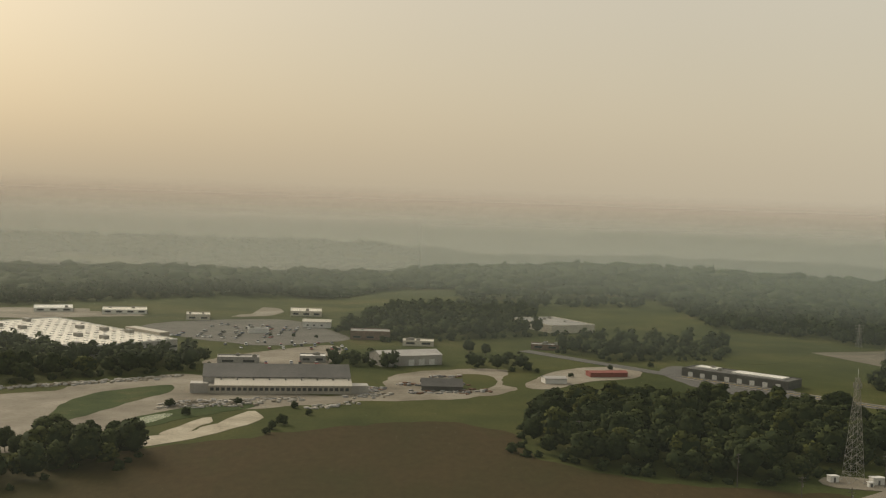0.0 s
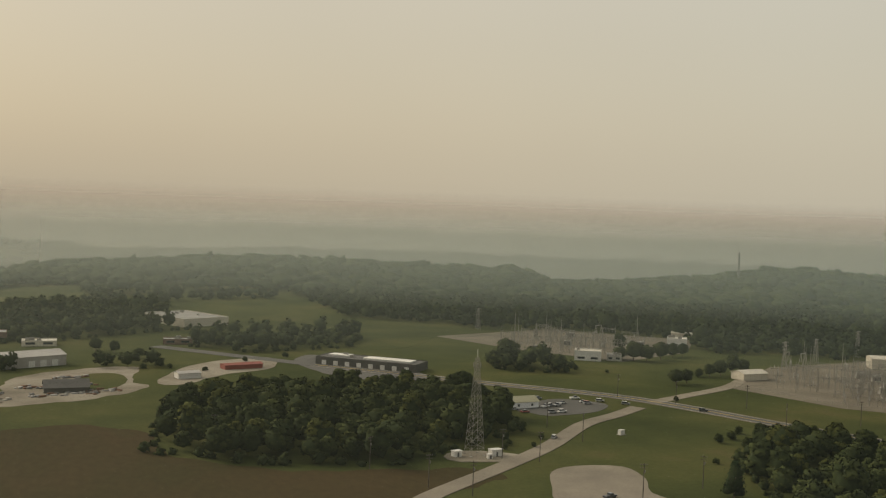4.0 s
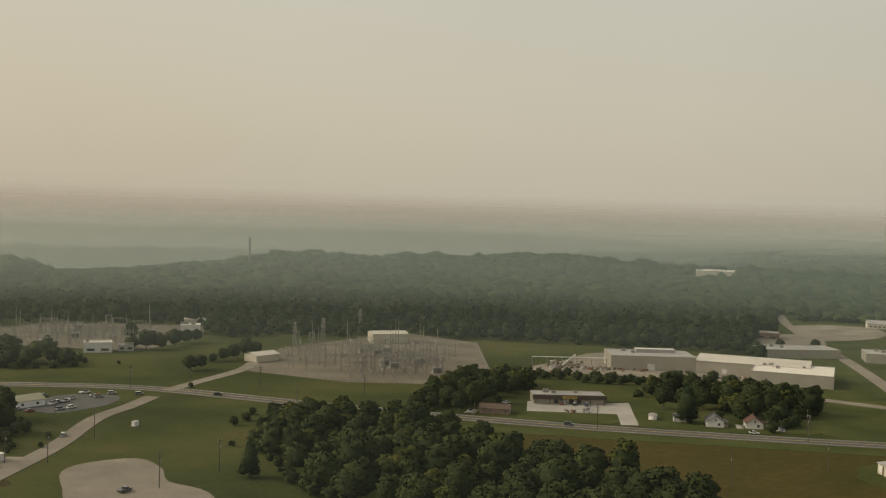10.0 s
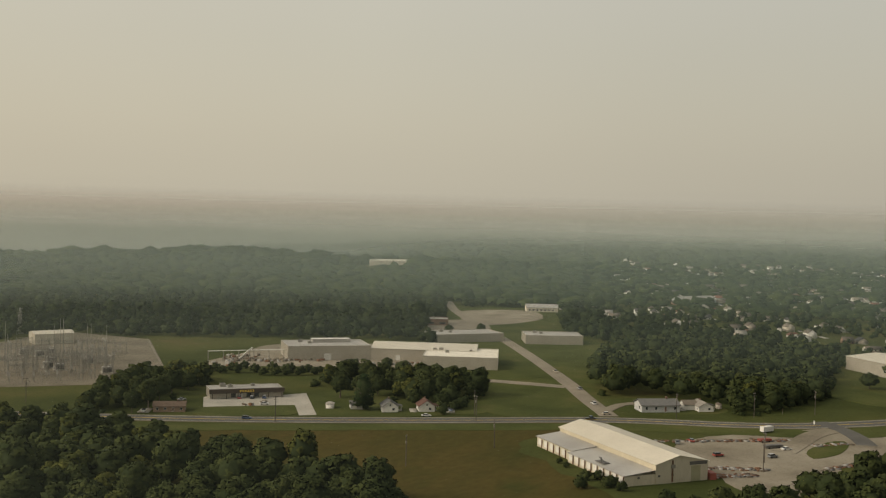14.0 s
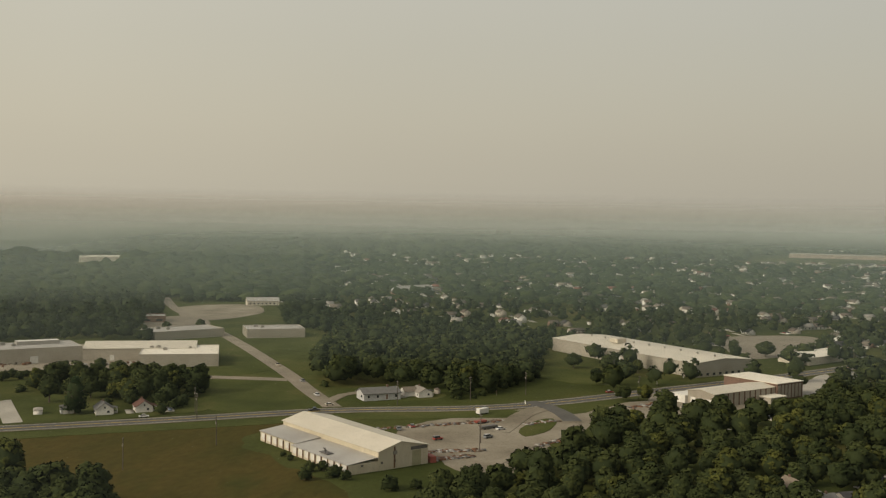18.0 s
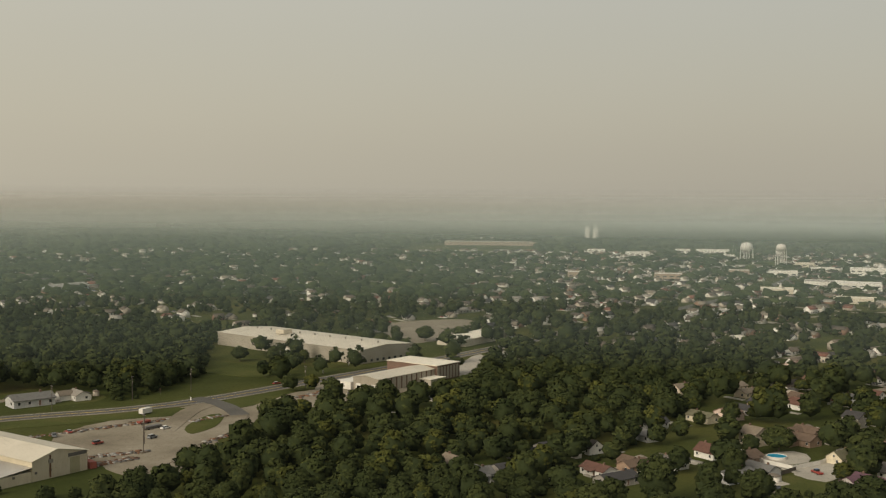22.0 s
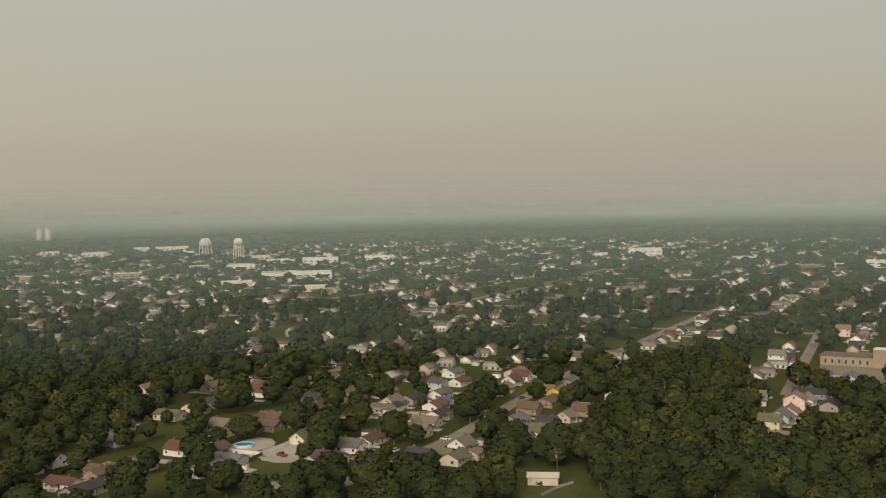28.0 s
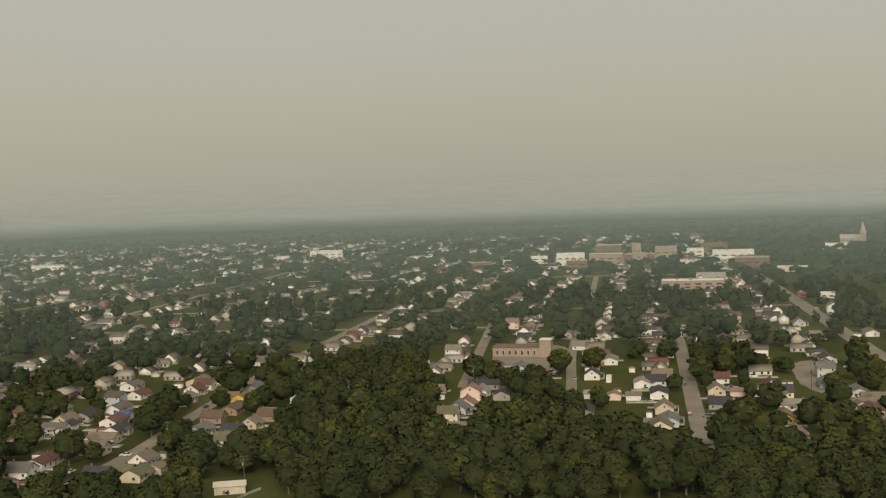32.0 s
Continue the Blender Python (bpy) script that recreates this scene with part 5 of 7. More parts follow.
def boxes_mesh(name, boxes, mats, label, category):
    """Many small boxes (x, y, turn, width, depth, z0, z1, taper, slot) joined into one mesh."""
    base = np.array([(a, b, c) for c in (0, 1) for a, b in ((-.5, -.5), (.5, -.5), (.5, .5), (-.5, .5))])
    quad = ((0, 1, 5, 4), (1, 2, 6, 5), (2, 3, 7, 6), (3, 0, 4, 7), (4, 5, 6, 7))
    tri = np.array([t for a, b, c, d in quad for t in ((a, b, c), (a, c, d))])
    V_, T_, S_ = [], [], []
    for k, (x, y, turn, w, d, z0, z1, taper, slot) in enumerate(boxes):
        v = base.copy()
        v[4:, :2] *= taper
        v = v * (w, d, z1 - z0) + (0, 0, z0)
        c, q = math.cos(radians(turn)), math.sin(radians(turn))
        V_.append(np.stack([v[:, 0] * c - v[:, 1] * q + x, v[:, 0] * q + v[:, 1] * c + y, v[:, 2] + rise(x, y)], 1))
        T_.append(tri + 8 * k)
        S_.append(np.full(len(tri), slot))
    return tagged(stuff_mesh(name, np.concatenate(V_), np.concatenate(T_), mats, np.concatenate(S_)), label, category, kind="stuff")


def yards(far, rnd):
    """Drives, small sheds and parked cars on the house plots, past counting."""
    drives, sheds, cars = [], [], []
    across = math.degrees(math.atan2(V.y, V.x))
    plots = [(x, y, 11.5) for x, y in placed_h] + [(x, y, 10.0) for x, y, *_ in far]
    for x, y, gap in plots:
        side = rnd.choice((-1, 1))
        px_, py_ = x + U.x * side * gap + V.x * rnd.uniform(-3, 3), y + U.y * side * gap + V.y * rnd.uniform(-3, 3)
        if rnd.random() < 0.7:
            drives.append((px_, py_, across + rnd.uniform(-3, 3), rnd.uniform(9, 17), rnd.uniform(3.2, 5.5), -0.1, 0.26 + 0.04 * rnd.random(), 1.0, 0))
            for _ in range(rnd.choice((0, 0, 1, 1, 2))):
                k, t_ = rnd.uniform(-4, 4), rnd.randrange(5)
                cx, cy = px_ + V.x * k, py_ + V.y * k
                cars.append((cx, cy, across, 4.5, 1.8, 0.5, 1.1, 0.97, t_))
                cars.append((cx, cy, across, 2.6, 1.6, 1.1, 1.65, 0.8, 5))
                cars.append((cx, cy, across, 4.0, 1.5, 0.25, 0.5, 1.0, 5))
        if rnd.random() < 0.5:
            a = rnd.uniform(-12, 12)
            bx, by = x - U.x * side * gap * 0.9 + V.x * a, y - U.y * side * gap * 0.9 + V.y * a
            w = rnd.uniform(2.5, 5.5)
            sheds.append((bx, by, across, w, w * 0.8, -0.1, 2.3, 1.0, 0))
            sheds.append((bx, by, across, w + 0.5, w * 0.8 + 0.5, 2.3, 3.1, 0.35, 1))
    boxes_mesh("driveways", drives, [CONCRETE], "short pale concrete drives beside the houses", "drives")
    boxes_mesh("garden_sheds", sheds, [FAR_WALL, FAR_ROOF], "small garden sheds and outbuildings behind houses", "sheds")
    boxes_mesh("parked_cars", cars, [WHITE, GREYROOF, DARKSTEEL, REDPAINT, LOOKS["blue"][0], GLASS], "many small cars parked on house drives", "cars")


def town():
    rnd = random.Random(11)
    far, cand = [], []
    for k in range(-7, 52):
        v0 = 205 + 44 * k + (11 if k % 2 else 0)
        for i in range(-40, 128):
            p = U * (250 + i * 15.5 + rnd.uniform(-3, 3)) + V * (v0 + rnd.uniform(-4, 4))
            r, az = math.hypot(p.x, p.y), math.degrees(math.atan2(p.x, p.y))
            if az < 66 + 8 * rnd.random() or az > 172 or r < 400 or r > 2300 or (az < 94 and r < 850 + max(0, 84 - az) * 14) or rnd.random() < (0.14 if r < 1000 and az > 97 else 0.30 + max(0, min(1, (101 - az) / 8)) * 0.34):
                continue
            cand.append((p.x, p.y))
    xs, ys = np.array(cand).T
    ok = clear_of(xs, ys, 6.0)
    for ring, *_ in WOODS_NEAR:
        ok &= ~in_ring(xs, ys, ring)
    for x, y in sorted(zip(xs[ok], ys[ok]), key=lambda p: math.hypot(*p)):
        turn = math.degrees(math.atan2(V.y, V.x)) + rnd.choice((0, 180, 90, -90)) + rnd.uniform(-3, 3)
        if len(placed_h) < 165:
            put_house(rnd.choice((0, 0, 1, 1, 2, 3, 4)), x, y, turn, rnd.uniform(0.9, 1.1), rnd.choice((None, None, None, 'grey', 'grey', 'tan', 'tan', 'brown', 'dark', 'dark', 'white', 'red', 'olive', 'pink')))
        else:
            far.append((x, y, turn, rnd.uniform(8.5, 13), rnd.uniform(6.5, 8), rnd.choice((2.6, 2.7, 2.8, 4.6)), rnd.uniform(1.8, 3.0)))
    V_, T_, S_, b = [], [], [], 0
    for x, y, turn, w, d, e, rr in far:
        g = gable_walls(-w / 2, w / 2, -d / 2, d / 2, e, e + rr)
        parts_ = [(g, 0)]
        r1 = slab((-d / 2 - .4, e - .3), (0, e + rr), -w / 2 - .4, w / 2 + .4)
        r2 = slab((0, e + rr), (d / 2 + .4, e - .3), -w / 2 - .4, w / 2 + .4)
        n1 = len(r1.v)
        r1.v[2], r1.v[3] = r2.v[1], r2.v[0]
        r1.v.extend(r2.v)
        r1.f.extend(tuple(i + n1 for i in f) for f in r2.f)
        parts_.append((r1, 1))
        wn_ = Geo()
        for q in (-0.3, 0.05, 0.33):
            for s in (-1, 1):
                yy = s * (d / 2 + 0.05)
                wn_.box(q * w - .6, q * w + .6, min(yy, yy - s * .1), max(yy, yy - s * .1), 0.9, 2.2)
        if math.hypot(x, y) < 1100:
            parts_.append((wn_, 2))
        m = np.array(pose(x, y, rise(x, y) - 0.3, 0, 0, turn))
        for gg, slot in parts_:
            vv = np.array(gg.v) @ m[:3, :3].T + m[:3, 3]
            tt = [(f[0], f[j], f[j + 1]) for f in gg.f for j in range(1, len(f) - 1)]
            V_.append(vv)
            T_.append(np.array(tt) + b)
            S_.append(np.full(len(tt), slot))
            b += len(vv)
    ob = stuff_mesh("distant_houses", np.concatenate(V_), np.concatenate(T_), [FAR_WALL, FAR_ROOF, GLASS], np.concatenate(S_))
    tagged(ob, "hundreds of small pale gabled houses among trees", "houses", kind="stuff")
    for x, y, *_ in far:
        SPOTS.append((x, y, 5))
    yards(far, rnd)
    return far


# ---- where woods stand ----
WOODS_NEAR = [
    ([(184, -377), (146, -403), (126, -386), (100, -307), (142, -277), (176, -324)], 10.8, 1.0),
    ([(36, 440), (73, 412), (122, 402), (152, 421), (176, 432), (198, 456), (206, 500), (205, 540), (178, 552), (128, 565), (66, 540), (40, 490)], 10.5, 0.99),
    ([(-156, 416), (-140, 386), (-113, 392), (-117, 425), (-135, 432)], 9.4, 1.08),
    ([(-175, 372), (-143, 358), (-136, 376), (-160, 390)], 9.4, 0.81),
    ([(-66, 660), (-60, 690), (-24, 686), (-22, 660)], 10.5, 0.86),
    ([(18, 668), (38, 696), (58, 680), (52, 660)], 10.5, 0.78),
    ([(86, 722), (84, 762), (120, 800), (190, 815), (212, 800), (188, 745), (140, 728)], 11.6, 0.92),
    ([(-84, 800), (-40, 990), (39, 1040), (100, 930), (94, 860), (-29, 780)], 12.8, 1.08),
    ([(-300, 560), (-223, 556), (-193, 588), (-167, 602), (-138, 630), (-128, 650), (-160, 668), (-222, 670), (-300, 690)], 10.5, 0.92),
    ([(262, 655), (280, 672), (306, 640), (312, 626), (292, 616), (262, 632)], 11.6, 1.08),
    ([(252, 350), (262, 376), (300, 402), (340, 384), (347, 352), (330, 326), (334, 296), (330, 262), (326, 200), (290, 170), (240, 210), (232, 300)], 11.1, 1.03),
    ([(364, 386), (380, 404), (412, 420), (455, 440), (494, 440), (484, 414), (462, 402), (440, 398), (420, 384), (397, 380)], 9.0, 0.80),
    ([(500, 350), (530, 345), (560, 300), (560, 270), (470, 250), (470, 285), (500, 300)], 11.6, 0.92),
    ([(660, 272), (768, 258), (840, 195), (815, 120), (720, 112), (640, 100), (560, 122), (545, 180), (590, 225)], 11.1, 0.97),
    ([(345, 95), (383, 74), (415, 66), (453, 52), (488, 36), (484, 16), (471, -6), (480, -21), (542, -43), (671, -68), (725, -92), (735, -140), (748, -195), (720, -242), (660, -240), (574, -180), (520, -152), (486, -132), (433, -98), (405, -73), (380, -62), (330, -40), (300, 10), (315, 70)], 11.5, 0.88),
    ([(331, -215), (353, -253), (352, -276), (372, -317), (437, -370), (496, -435), (483, -459), (437, -455), (382, -422), (332, -356), (280, -319), (307, -366), (288, -365), (269, -396), (240, -357), (222, -365), (187, -342), (165, -368), (146, -326), (179, -294), (219, -260), (260, -225), (285, -224), (305, -235), (322, -221)], 10.8, 0.92),
]

# ---- shops, works and town-centre blocks ----
TOWN_A = [(845, -1256, -147, 36, 30, 21.8, BRICK, FLATROOF),
          (809, -1187, -147, 44, 20, 14.8, PINKBRICK, FLATROOF),
          (810, -1292, -148, 13, 20, 22, PINKBRICK, GREYROOF),
          (773, -1245, -148, 13, 14, 13.5, PINKBRICK, WHITEROOF),
          (777, -1298, -150, 29, 30, 17.7, PINKBRICK, GREYROOF),
          (770, -1373, -151, 23, 20, 11.2, FLATROOF, WHITEROOF),
          (801, -1469, -152, 39, 25, 13.0, BRICK, RUST),
          (690, -1296, -153, 53, 40, 13.3, FLATROOF, FLATROOF),
          (605, -1191, -154, 40, 40, 12.7, BRICK, GREYROOF),
          (853, -1175, -145, 37, 25, 15.0, FLATROOF, FLATROOF),
          (788, -1106, -145, 26, 20, 11.9, BRICK, WHITEROOF),
          (551, -931, -151, 60, 30, 7.7, PINKBRICK, FLATROOF),
          (571, -1036, -152, 31, 25, 6.0, GREYROOF, GREYROOF),
          (541, -1167, -156, 33, 20, 5.1, SHEET_WHITE, WHITEROOF),
          (405, -913, -157, 18, 12, 3.5, REDPAINT, REDPAINT),
          (384, -912, -158, 12, 14, 3.9, WHITE, WHITEROOF)]
TOWN_B = [(656, -1567, -158, 35, 20, 8.3, FLATROOF, FLATROOF),
          (756, -1187, -148, 11, 20, 14.4, BRICK, GREYROOF),
          (766, -1258, -149, 11, 15, 11.3, BRICK, FLATROOF),
          (698, -1222, -151, 28, 30, 5.7, FLATROOF, GREYROOF),
          (939, -1062, -140, 51, 30, 8.1, BRICK, GREYROOF),
          (1344, -1173, -132, 53, 50, 11.1, FLATROOF, FLATROOF),
          (1372, -1127, -130, 41, 20, 5.5, WHITE, WHITEROOF),
          (1128, -1181, -137, 34, 20, 5.9, WHITE, WHITEROOF),
          (1559, -806, -118, 48, 25, 9.4, FLATROOF, GREYROOF),
          (937, -1154, -141, 19, 20, 6.2, FLATROOF, GREYROOF),
          (910, -1194, -143, 23, 20, 9.3, FLATROOF, FLATROOF),
          (1241, -442, -111, 50, 35, 4.8, SHEET_WHITE, WHITEROOF),
          (1110, -479, -114, 43, 25, 5.5, SHEET_WHITE, WHITEROOF),
          (1338, -539, -113, 51, 40, 6.6, FLATROOF, GREYROOF),
          (1284, -555, -114, 54, 40, 8.5, FLATROOF, FLATROOF),
          (1557, -696, -115, 55, 35, 10.4, FLATROOF, FLATROOF)]
TOWN_C = [(1719, -677, -112, 30, 40, 8.5, SHEET_WHITE, WHITEROOF),
          (1537, -508, -109, 29, 30, 8.4, PINKBRICK, FLATROOF),
          (1450, -377, -105, 37, 30, 8.6, PINKBRICK, FLATROOF),
          (1522, -272, -101, 37, 30, 6.4, PINKBRICK, FLATROOF),
          (2070, -481, -104, 46, 40, 8.8, FLATROOF, FLATROOF),
          (2170, -606, -106, 30, 40, 8.2, WHITE, WHITEROOF),
          (2113, -632, -107, 64, 50, 10.3, FLATROOF, FLATROOF),
          (2691, -261, -97, 93, 60, 9.8, FLATROOF, WHITEROOF),
          (2520, -161, -97, 291, 80, 8.0, PINKBRICK, GREYROOF),
          (2009, -652, -108, 22, 30, 6.5, WHITE, WHITEROOF),
          (1566, -576, -111, 42, 30, 6.0, FLATROOF, GREYROOF),
          (1652, -675, -113, 36, 30, 5.5, FLATROOF, FLATROOF),
          (2207, -435, -102, 35, 30, 7.0, FLATROOF, FLATROOF),
          (1531, 973, -59, 92, 60, 8.2, SHEET_WHITE, WHITEROOF),
          (1802, 1201, -57, 19, 40, 3.4, SHEET_WHITE, WHITEROOF)]
TOWN_D = [(828, 467, -61, 20, 20, 4.9, BRICK, GREYROOF),
          (-128, 936, 7, 27, 30, 3.9, SHEET_WHITE, WHITEROOF),
          (-204, 877, 12, 19, 20, 4.1, SHEET_WHITE, WHITEROOF),
          (-25, 765, 1, 22, 14, 3.2, SHEET_WHITE, WHITEROOF),
          (-64, 790, 4, 29, 18, 5.8, BRICK, GREYROOF),
          (-132, 650, 10, 25, 12, 3.8, GREYROOF, GREYROOF),
          (-85, 669, 7, 16, 12, 3.5, GREYROOF, FLATROOF),
          (-335, 898, 20, 31, 30, 3, FLATROOF, FLATROOF),
          (-279, 900, 16, 36, 25, 3, FLATROOF, WHITEROOF),
          (66, 770, -6, 20, 12, 3.2, BRICK, GREYROOF),
          (331, 670, -27, 18, 14, 6.2, WHITE, SHEET_WHITE),
          (353, 665, -28, 10, 10, 3.9, SHEET_GREY, GREYROOF),
          (438, 729, -32, 15, 14, 6.6, WHITE, WHITEROOF)]
for i, (bx, by, bt, bw, bd, bh, m_wall, m_roof) in enumerate(TOWN_A + TOWN_B + TOWN_C + TOWN_D):
    town_block(i, bx, by, bt, bw, bd, bh, m_wall, m_roof)

# ---- houses that stand out, block by block ----
BLOCK_A = [(164, -446, 4, -59, "brick"),
           (182, -491, 3, 31, "tan"),
           (264, -705, 4, -59, "white"),
           (334, -816, 2, -59, "white"),
           (245, -590, 4, -59, "white"),
           (215, -517, 0, -59, "grey"),
           (227, -544, 2, 31, "grey"),
           (285, -672, 1, 31, "white"),
           (323, -730, 1, -59, "grey"),
           (198, -432, 0, -59, "yellow"),
           (300, -608, 4, -59, "red"),
           (276, -559, 1, -59, "red"),
           (239, -478, 5, 31, "pink"),
           (298, -583, 4, -59, "brown"),
           (331, -635, 0, -59, "brown"),
           (277, -528, 4, -59, "brown"),
           (233, -442, 1, 31, "dark"),
           (264, -500, 1, 31, "red"),
           (250, -471, 1, -59, "tan"),
           (346, -633, 1, -59, "white")]
BLOCK_B = [(363, -645, 2, 31, "white"),
           (235, -401, 0, -59, "grey"),
           (249, -421, 1, -59, "tan"),
           (270, -452, 4, -59, "white"),
           (287, -478, 1, 31, "white"),
           (291, -471, 0, -59, "white"),
           (275, -444, 5, 31, "white"),
           (280, -434, 5, -59, "pink"),
           (310, -472, 6, -59, "white"),
           (345, -525, 4, -59, "white"),
           (294, -437, 5, 31, "white"),
           (325, -477, 1, -59, "white"),
           (409, -596, 0, -59, "red"),
           (391, -562, 1, 31, "white"),
           (434, -607, 3, -59, "tan"),
           (338, -455, 5, -59, "dark"),
           (559, -737, 4, -59, "red"),
           (373, -477, 4, -59, "grey"),
           (494, -624, 2, 31, "pink"),
           (331, -409, 0, -59, "dark")]
BLOCK_C = [(389, -474, 0, -59, "white"),
           (538, -619, 2, -59, "red"),
           (440, -497, 2, 31, "white"),
           (300, -338, 3, 31, "tan"),
           (365, -397, 1, 31, "white"),
           (408, -343, 6, -59, "white"),
           (472, -396, 1, -59, "grey"),
           (396, -322, 5, 31, "pink"),
           (545, -436, 4, -59, "brown"),
           (522, -414, 1, 31, "white"),
           (455, -355, 0, -59, "grey"),
           (435, -332, 3, -59, "yellow"),
           (417, -313, 4, -59, "brown"),
           (407, -294, 1, 31, "brown"),
           (484, -345, 1, 31, "red"),
           (498, -351, 4, -59, "tan"),
           (391, -275, 0, -59, "grey"),
           (475, -332, 1, -59, "red"),
           (461, -316, 0, -59, "tan"),
           (466, -306, 0, -59, "grey")]
BLOCK_D = [(454, -297, 1, 31, "grey"),
           (344, -224, 5, -59, "tan"),
           (363, -229, 1, -59, "white"),
           (491, -309, 0, -59, "red"),
           (347, -216, 3, -59, "olive"),
           (447, -278, 5, 31, "tarp"),
           (518, -322, 0, -59, "white"),
           (573, -348, 2, -59, "tan"),
           (467, -282, 0, -59, "white"),
           (422, -254, 0, -59, "white"),
           (441, -264, 0, -59, "white"),
           (411, -241, 3, 31, "tan"),
           (348, -201, 2, 31, "blue"),
           (396, -228, 1, 31, "tan"),
           (621, -345, 2, 31, "brown"),
           (487, -261, 4, -59, "grey"),
           (505, -267, 4, -59, "grey"),
           (395, -205, 4, -59, "red"),
           (513, -264, 2, 31, "white"),
           (589, -299, 1, -59, "white")]
BLOCK_E = [(387, -192, 1, 31, "white"),
           (598, -293, 0, 31, "white"),
           (548, -259, 1, 31, "red"),
           (375, -177, 3, 31, "purple"),
           (541, -245, 0, 31, "grey"),
           (611, -258, 0, 31, "white"),
           (461, -189, 3, 31, "brown"),
           (446, -181, 3, 31, "brown"),
           (525, -211, 1, 31, "red"),
           (656, -259, 0, -59, "pink"),
           (642, -240, 0, -59, "tan"),
           (447, -160, 2, 31, "tan"),
           (561, -197, 0, -59, "tan"),
           (416, -145, 0, -59, "brown"),
           (580, -195, 4, -59, "tan"),
           (424, -134, 1, 31, "red"),
           (571, -164, 1, -59, "tan"),
           (484, -127, 1, -59, "white"),
           (458, -116, 3, 31, "grey"),
           (384, -87, 4, -59, "dark")]
BLOCK_F = [(435, -87, 1, 31, "white"),
           (436, -72, 0, -59, "dark"),
           (427, -67, 4, -59, "dark"),
           (413, -64, 5, -59, "white"),
           (401, -51, 4, -59, "dark"),
           (391, -37, 3, -59, "grey"),
           (408, -30, 1, 31, "tan"),
           (549, -21, 6, -59, "white"),
           (534, -14, 6, -59, "white"),
           (561, 150, 3, 38, "white"),
           (474, 266, 1, 38, "red"),
           (462, 280, 1, 38, "slate"),
           (453, 297, 5, -52, "grey"),
           (399, 366, 4, -52, "brown")]
for hx, hy, hk, ht, hc in BLOCK_A + BLOCK_B + BLOCK_C + BLOCK_D + BLOCK_E + BLOCK_F:
    put_house(hk, hx, hy, ht, 1.0, hc)
put_house(4, 545, 169, -52, 1.35, "grey")

far_list = town()


def jittered(x0, x1, y0, y1, step, rs):
    gx, gy = np.meshgrid(np.arange(x0, x1, step), np.arange(y0, y1, step))
    gx = gx.ravel() + rs.uniform(-0.42, 0.42, gx.size) * step
    gy = gy.ravel() + rs.uniform(-0.42, 0.42, gy.size) * step
    return gx, gy


SKIRT = []


def plant_near():
    rs = np.random.default_rng(21)
    spots = []
    for ring, step, sc in WOODS_NEAR:
        a = np.array(ring)
        x, y = jittered(a[:, 0].min(), a[:, 0].max(), a[:, 1].min(), a[:, 1].max(), step, rs)
        ok = in_ring(x, y, ring) & clear_of(x, y, 1.5)
        spots += [(p, q, sc * s) for p, q, s in zip(x[ok], y[ok], rs.uniform(0.74, 1.22, ok.sum()))]
        # bushy skirt along the edge
        for a_, b_ in zip(ring, ring[1:] + ring[:1]):
            m_ = max(1, int(math.dist(a_, b_) / 7.5))
            t_ = (np.arange(m_) + rs.uniform(0.1, 0.9, m_)) / m_
            ex, ey = a_[0] + (b_[0] - a_[0]) * t_ + rs.normal(0, 1.5, m_), a_[1] + (b_[1] - a_[1]) * t_ + rs.normal(0, 1.5, m_)
            free = clear_of(ex, ey, 2.5)
            SKIRT.extend((p, q, s_) for p, q, s_ in zip(ex[free], ey[free], rs.uniform(0.28, 0.6, free.sum())))
    # scattered town trees
    x, y = jittered(150, 1150, -1000, 160, 14.0, rs)
    az, r = np.degrees(np.arctan2(x, y)), np.hypot(x, y)
    ok = (az > 84) & (az < 170) & (r > 330) & (r < 1000) & (rs.random(len(x)) < np.where((r < 540) & (az < 124), 0.85, np.where(r < 560, 0.46, np.where(az > 120, 0.40, 0.56))) + 0.75 * np.array([noise.noise(Vector((p / 70.0, q / 70.0, 3.0))) for p, q in zip(x, y)]))
    x, y = x[ok], y[ok]
    for ring, *_ in WOODS_NEAR:
        k = ~in_ring(x, y, ring)
        x, y = x[k], y[k]
    k = np.where(np.hypot(x, y) < 520, clear_of(x, y, 3.5), clear_of(x, y, 0.8))
    spots += [(p, q, s) for p, q, s in zip(x[k], y[k], np.where(np.hypot(x[k], y[k]) < 560, 1.0, 1.12) * rs.uniform(0.6, 1.18, k.sum()))]
    spots.sort(key=lambda s: math.hypot(s[0], s[1]))
    return spots


def put_tree(kind, x, y, s, turn):
    m = pose(x, y, 0, 0, 0, turn) @ Matrix.Diagonal((s, s, s * random.uniform(0.72, 0.95), 1))
    repeat(KINDS[kind], m)


